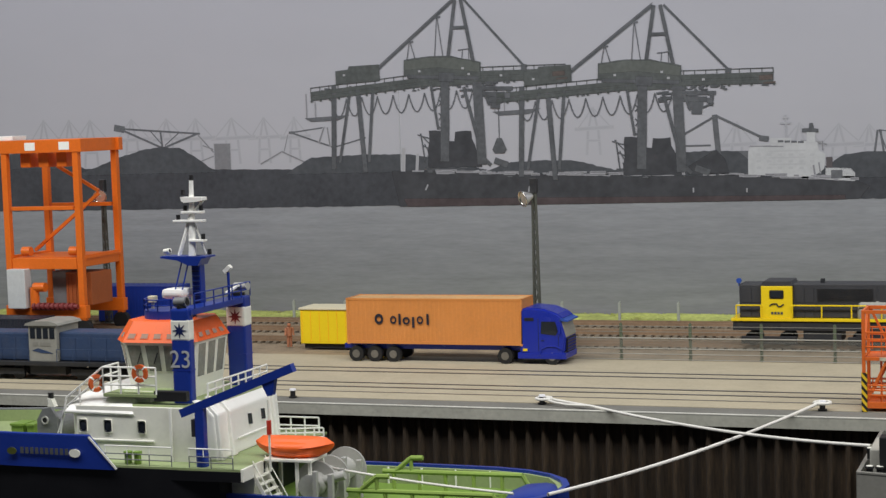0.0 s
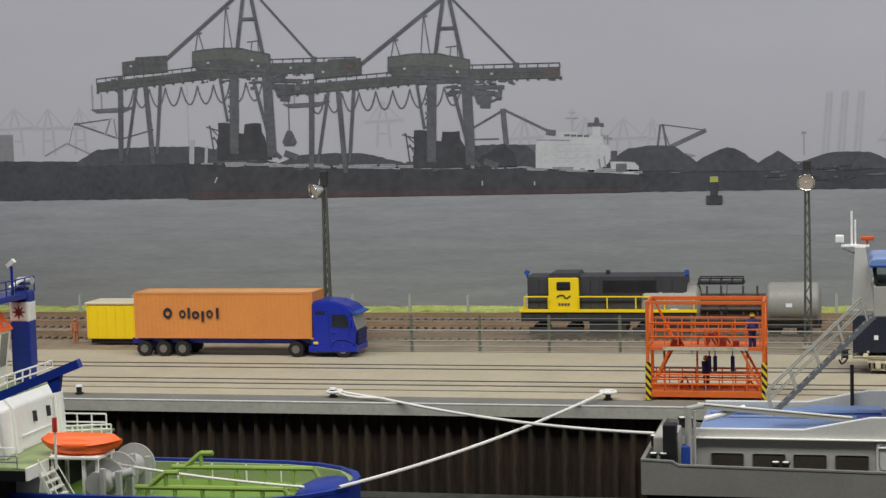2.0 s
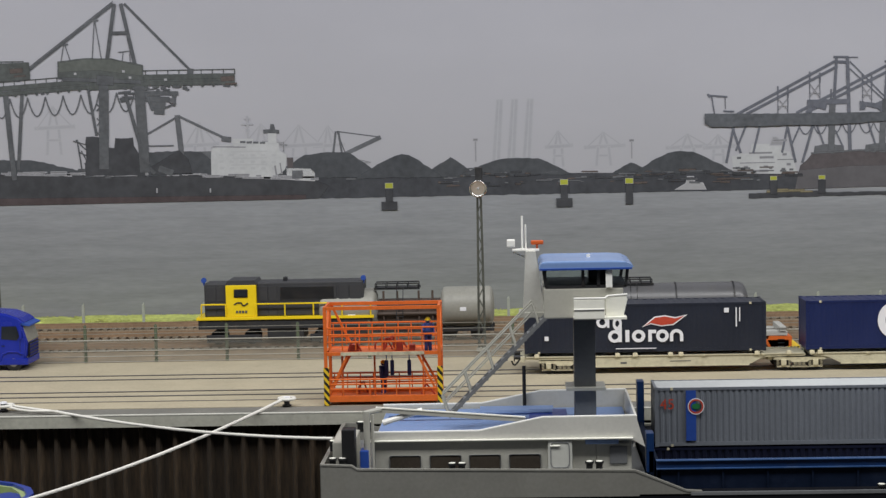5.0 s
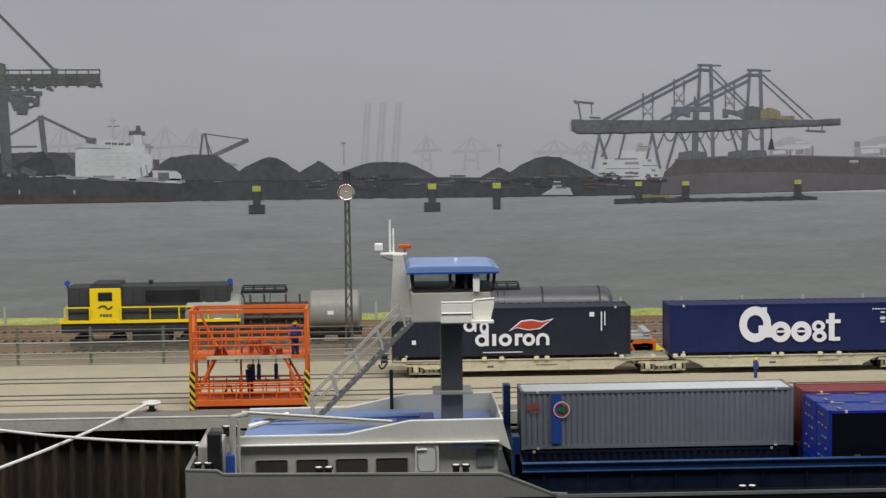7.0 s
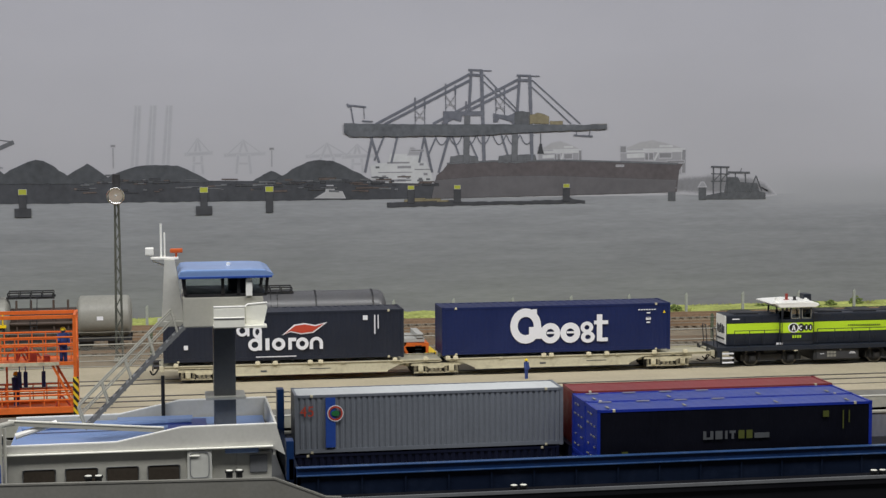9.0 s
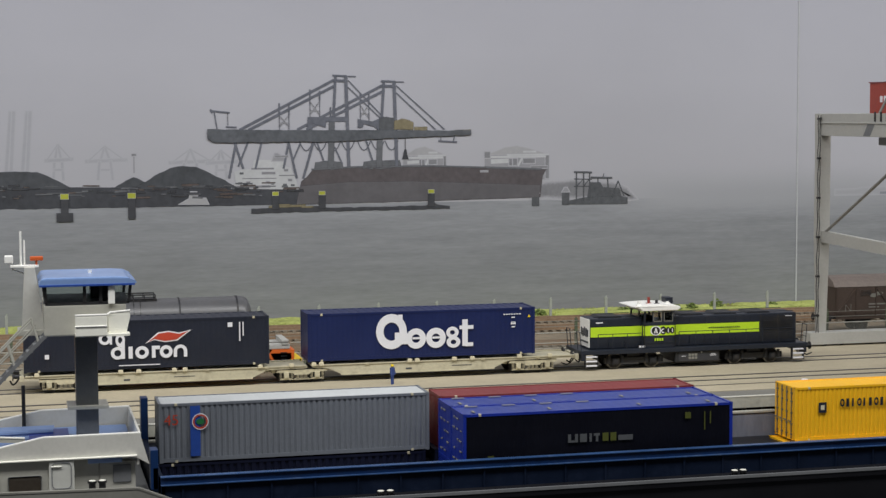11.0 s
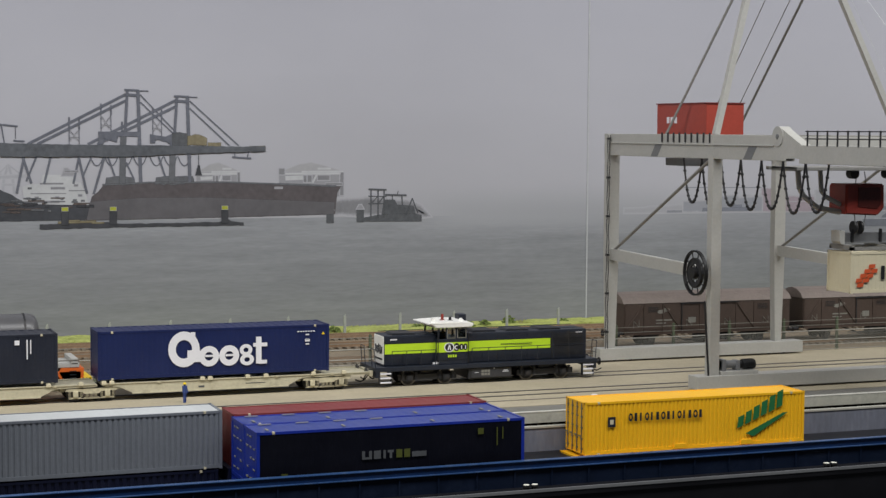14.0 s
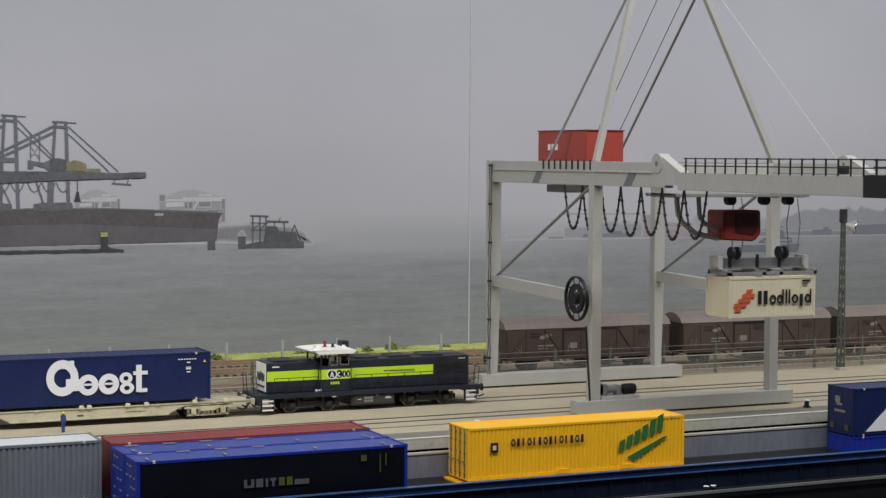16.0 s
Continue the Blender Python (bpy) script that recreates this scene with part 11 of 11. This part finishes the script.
    # bitts and fittings
    for x, y, z in ((-8.3, 76.2, -0.75), (-7.4, 80.5, 0.1), (-2.9, 76.0, -1.0), (3.25, 76.0, -1.0), (16.2, 76.0, -2.2), (33.65, 76.0, -2.2), (50.8, 76.0, -2.2), (-8.4, 77.5, -0.2)):
        for dx in (-0.22, 0.22):
            bm = B()
            rod(bm, (x + dx, y, z), (x + dx, y, z + 0.4), 0.15, 14)
            bt = part("bitt", bm, BLACK, t, "black bitt")
            bm = B()
            rod(bm, (x + dx, y, z + 0.38), (x + dx, y, z + 0.47), 0.2, 14)
            part("bitt_collar", bm, BLACK, bt)
            bm = B()
            rod(bm, (x + dx, y, z + 0.47), (x + dx, y, z + 0.49), 0.15, 14)
            part("bitt_cap", bm, SHIPWHITE, bt, "white painted cap")
    bm = B()
    box(bm, -8.6, -7.6, 77.0, 80.0, -1.36, 0.3, 0.06)
    part("stern_winch", bm, BARGEGREY, t)
    bm = B()
    box(bm, -8.1, -7.5, 76.2, 77.0, -1.36, 1.0, 0.05)
    part("fairlead", bm, BLACK, t)
    bm = B()
    box(bm, -7.3, -6.9, 76.4, 77.2, -1.36, 0.0, 0.05)
    part("blue_locker", bm, BLUEDECAL, t)


barge()


# ---- containers in the hold ----
def hold_box(x, y, top, L, body, label, **k):
    return container("container", x, y, top - 2.9, L, 2.45, 2.9, body, label, "hold containers", rib=0.006, **k)


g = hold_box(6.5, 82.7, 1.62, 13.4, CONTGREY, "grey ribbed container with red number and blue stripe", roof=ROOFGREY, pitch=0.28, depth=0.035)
numbers("number", "45", 0.72, 0.6, -0.05, 1.86, REDDECAL, g, label="red painted number")
bm = B()
box(bm, 1.5, 1.98, -0.06, -0.02, 0.3, 2.75)
part("blue_stripe", bm, BLUEDECAL, g, "blue upright stripe")
bm = B()
ringxz(bm, 1.98, 1.98, 0.36, 0.36, 0.28, 0.28, -0.085, -0.06)
e = part("emblem_ring", bm, REDDECAL, g, "red emblem ring")
bm = B()
ringxz(bm, 1.98, 1.98, 0.4, 0.4, 0.36, 0.36, -0.084, -0.06)
part("emblem_outline", bm, DECAL, e, "white outline")
bm = B()
ringxz(bm, 1.98, 1.98, 0.2, 0.14, 0.001, 0.001, -0.085, -0.062)
part("emblem_centre", bm, GREENDECAL, e, "green emblem centre")
# lower tier wears the navy with hold shade painted in
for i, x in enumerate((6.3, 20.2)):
    hold_box(x, 82.72, -1.32, 13.4, HOLDNAVY, "navy container in a shaded tone in the lower tier of the hold", pitch=0.36)
hold_box(20.5, 82.85, 1.36, 13.6, MAROON, "weathered maroon container in the barge hold", pitch=0.36)
for y in (77.75, 80.25):
    u = hold_box(20.35, y, 1.3, 13.72, UNITBLUE, "bright blue container with its near side painted as shade in the barge hold", pitch=0.4, depth=0.02, smooth_side=True, near=UNITSHADE, roof=UNITROOF)
    for i in range(4):
        bm = B()
        box(bm, 0.6 + i * 1.9, 1.25 + i * 1.9, 2.0, 2.16, 2.90, 2.915)
        part("roof_mark", bm, FENCEGREY, u, "pale scuffed roof mark")
    for q in (0.6, 4.4, 9.0, 12.6):
        bm = B()
        box(bm, q, q + 0.12, 0.4, 0.9, 2.90, 2.915)
        part("roof_mark", bm, FENCEGREY, u, "pale scuffed roof mark")
    bm = B()
    for i in range(5):
        for j in range(3):
            if (i * 3 + j) % 4:
                box(bm, -0.03, 0.0, 0.35 + j * 0.6, 0.55 + j * 0.6 + 0.09 * ((i + j) % 3), 0.5 + i * 0.5, 0.57 + i * 0.5)
    part("end_mark", bm, FENCEGREY, u, "pale end markings", kind="stuff")
    if y < 79:
        # logo tones dimmed to suit the near side's painted shade
        blobs(u, [("bar", 5.2, 5.35, 1.3, 1.7), ("bar", 5.55, 5.7, 1.3, 1.7), ("bar", 5.35, 5.55, 1.3, 1.4), ("bar", 5.8, 6.15, 1.3, 1.7), ("bar", 6.28, 6.4, 1.3, 1.7), ("bar", 6.5, 6.8, 1.58, 1.7), ("bar", 6.6, 6.72, 1.3, 1.58)], GREYDECAL, label="grey logo shape")
        blobs(u, [("bar", 6.95, 7.25, 1.3, 1.7), ("bar", 7.35, 7.65, 1.3, 1.7)], LIMEDECAL, label="dim lime logo shape")
        blobs(u, [("bar", 7.75, 8.5, 1.3, 1.55)], GREYDECAL, label="grey logo shape")
        blobs(u, [("bar", 1.2, 1.5, 0.5, 0.85), ("bar", 12.2, 12.26, 1.6, 2.5), ("bar", 12.5, 12.56, 1.9, 2.5), ("bar", 11.2, 11.5, 2.2, 2.5)], LIMEDECAL, name="marking_bars")
    hold_box(20.35, y, -1.62, 13.72, UNITBLUE, "bright blue container in the lower tier of the hold", pitch=0.4, depth=0.02)
yc = hold_box(39.8, 82.75, 0.98, 13.72, YELLOW, "yellow ribbed container with dark logo shapes in the barge hold", pitch=0.25, depth=0.028, doors="left")
blobs(yc, [("ring", 2.72 + i * 0.33, 1.98, 0.13, 0.22, 0.5) if i % 3 == 0 else ("bar", 2.62 + i * 0.33, 2.72 + i * 0.33 + 0.06 * (i % 2), 1.76, 2.2) for i in range(14)], BLACKBLUE, y=-0.05, label="dark logo shape")
blobs(yc, [("bar", 1.35, 1.8, 1.5, 2.05)], BLACKBLUE, y=-0.05, label="dark emblem square")
blobs(yc, [("bar", 1.47, 1.68, 1.65, 1.9)], CREAM, y=-0.062, label="pale emblem centre")
for i in range(6):
    h0 = 0.62 + 0.06 * i
    x = 9.35 + i * 0.5
    z = 1.0 + i * 0.20
    blobs(yc, [("poly", [(x, z), (x + 0.38, z + 0.15), (x + 0.44, z + 0.15 + h0), (x + 0.06, z + h0)])], GREENDECAL, y=-0.05, label="green slanted logo shape")
blobs(yc, [("poly", [(9.9, 0.7), (10.4, 0.5), (12.6, 1.75), (12.3, 1.75)])], GREENDECAL, y=-0.05, label="green slanted logo bar")
for q in (5.4, 9.6):
    bm = B()
    box(bm, q, q + 0.75, -0.07, 0.0, 0.08, 0.36, 0.02)
    part("fork_pocket", bm, YELLOW, yc)
hold_box(39.4, 82.6, -1.96, 13.72, YELLOW, "yellow ribbed container in the lower tier of the hold", pitch=0.36)
# a blue box given navy: the shade on its end is in the colour
b3 = hold_box(65.4, 82.7, 1.9, 13.72, NAVY, "blue container in shaded navy with white wedge shape in the barge hold", pitch=0.4, depth=0.02, smooth_side=True)
blobs(b3, [("poly", [(0.95, 0.25), (4.2, 0.25), (4.2, 2.2), (3.2, 2.2)])], DECAL, label="white wedge shape")
for y0, y1, z0, z1 in ((0.7, 1.7, 1.35, 1.5), (1.0, 1.5, 1.75, 1.9), (1.2, 1.65, 1.9, 2.3)):
    bm = B()
    box(bm, -0.05, -0.02, y0, y1, z0, z1)
    part("logo_shape", bm, FENCEGREY, b3, "pale logo shape")
for y0 in (0.35, 1.75):
    bm = B()
    box(bm, -0.05, -0.02, y0, y0 + 0.35, 0.3, 0.65)
    part("marking_bar", bm, LIMEDECAL, b3)
hold_box(65.4, 82.7, -1.02, 13.72, UNITBLUE, "blue container in the lower tier of the hold", pitch=0.4, depth=0.02)
hold_box(80.2, 82.7, 1.9, 13.72, UNITBLUE, "blue container in the barge hold", pitch=0.4, depth=0.02)
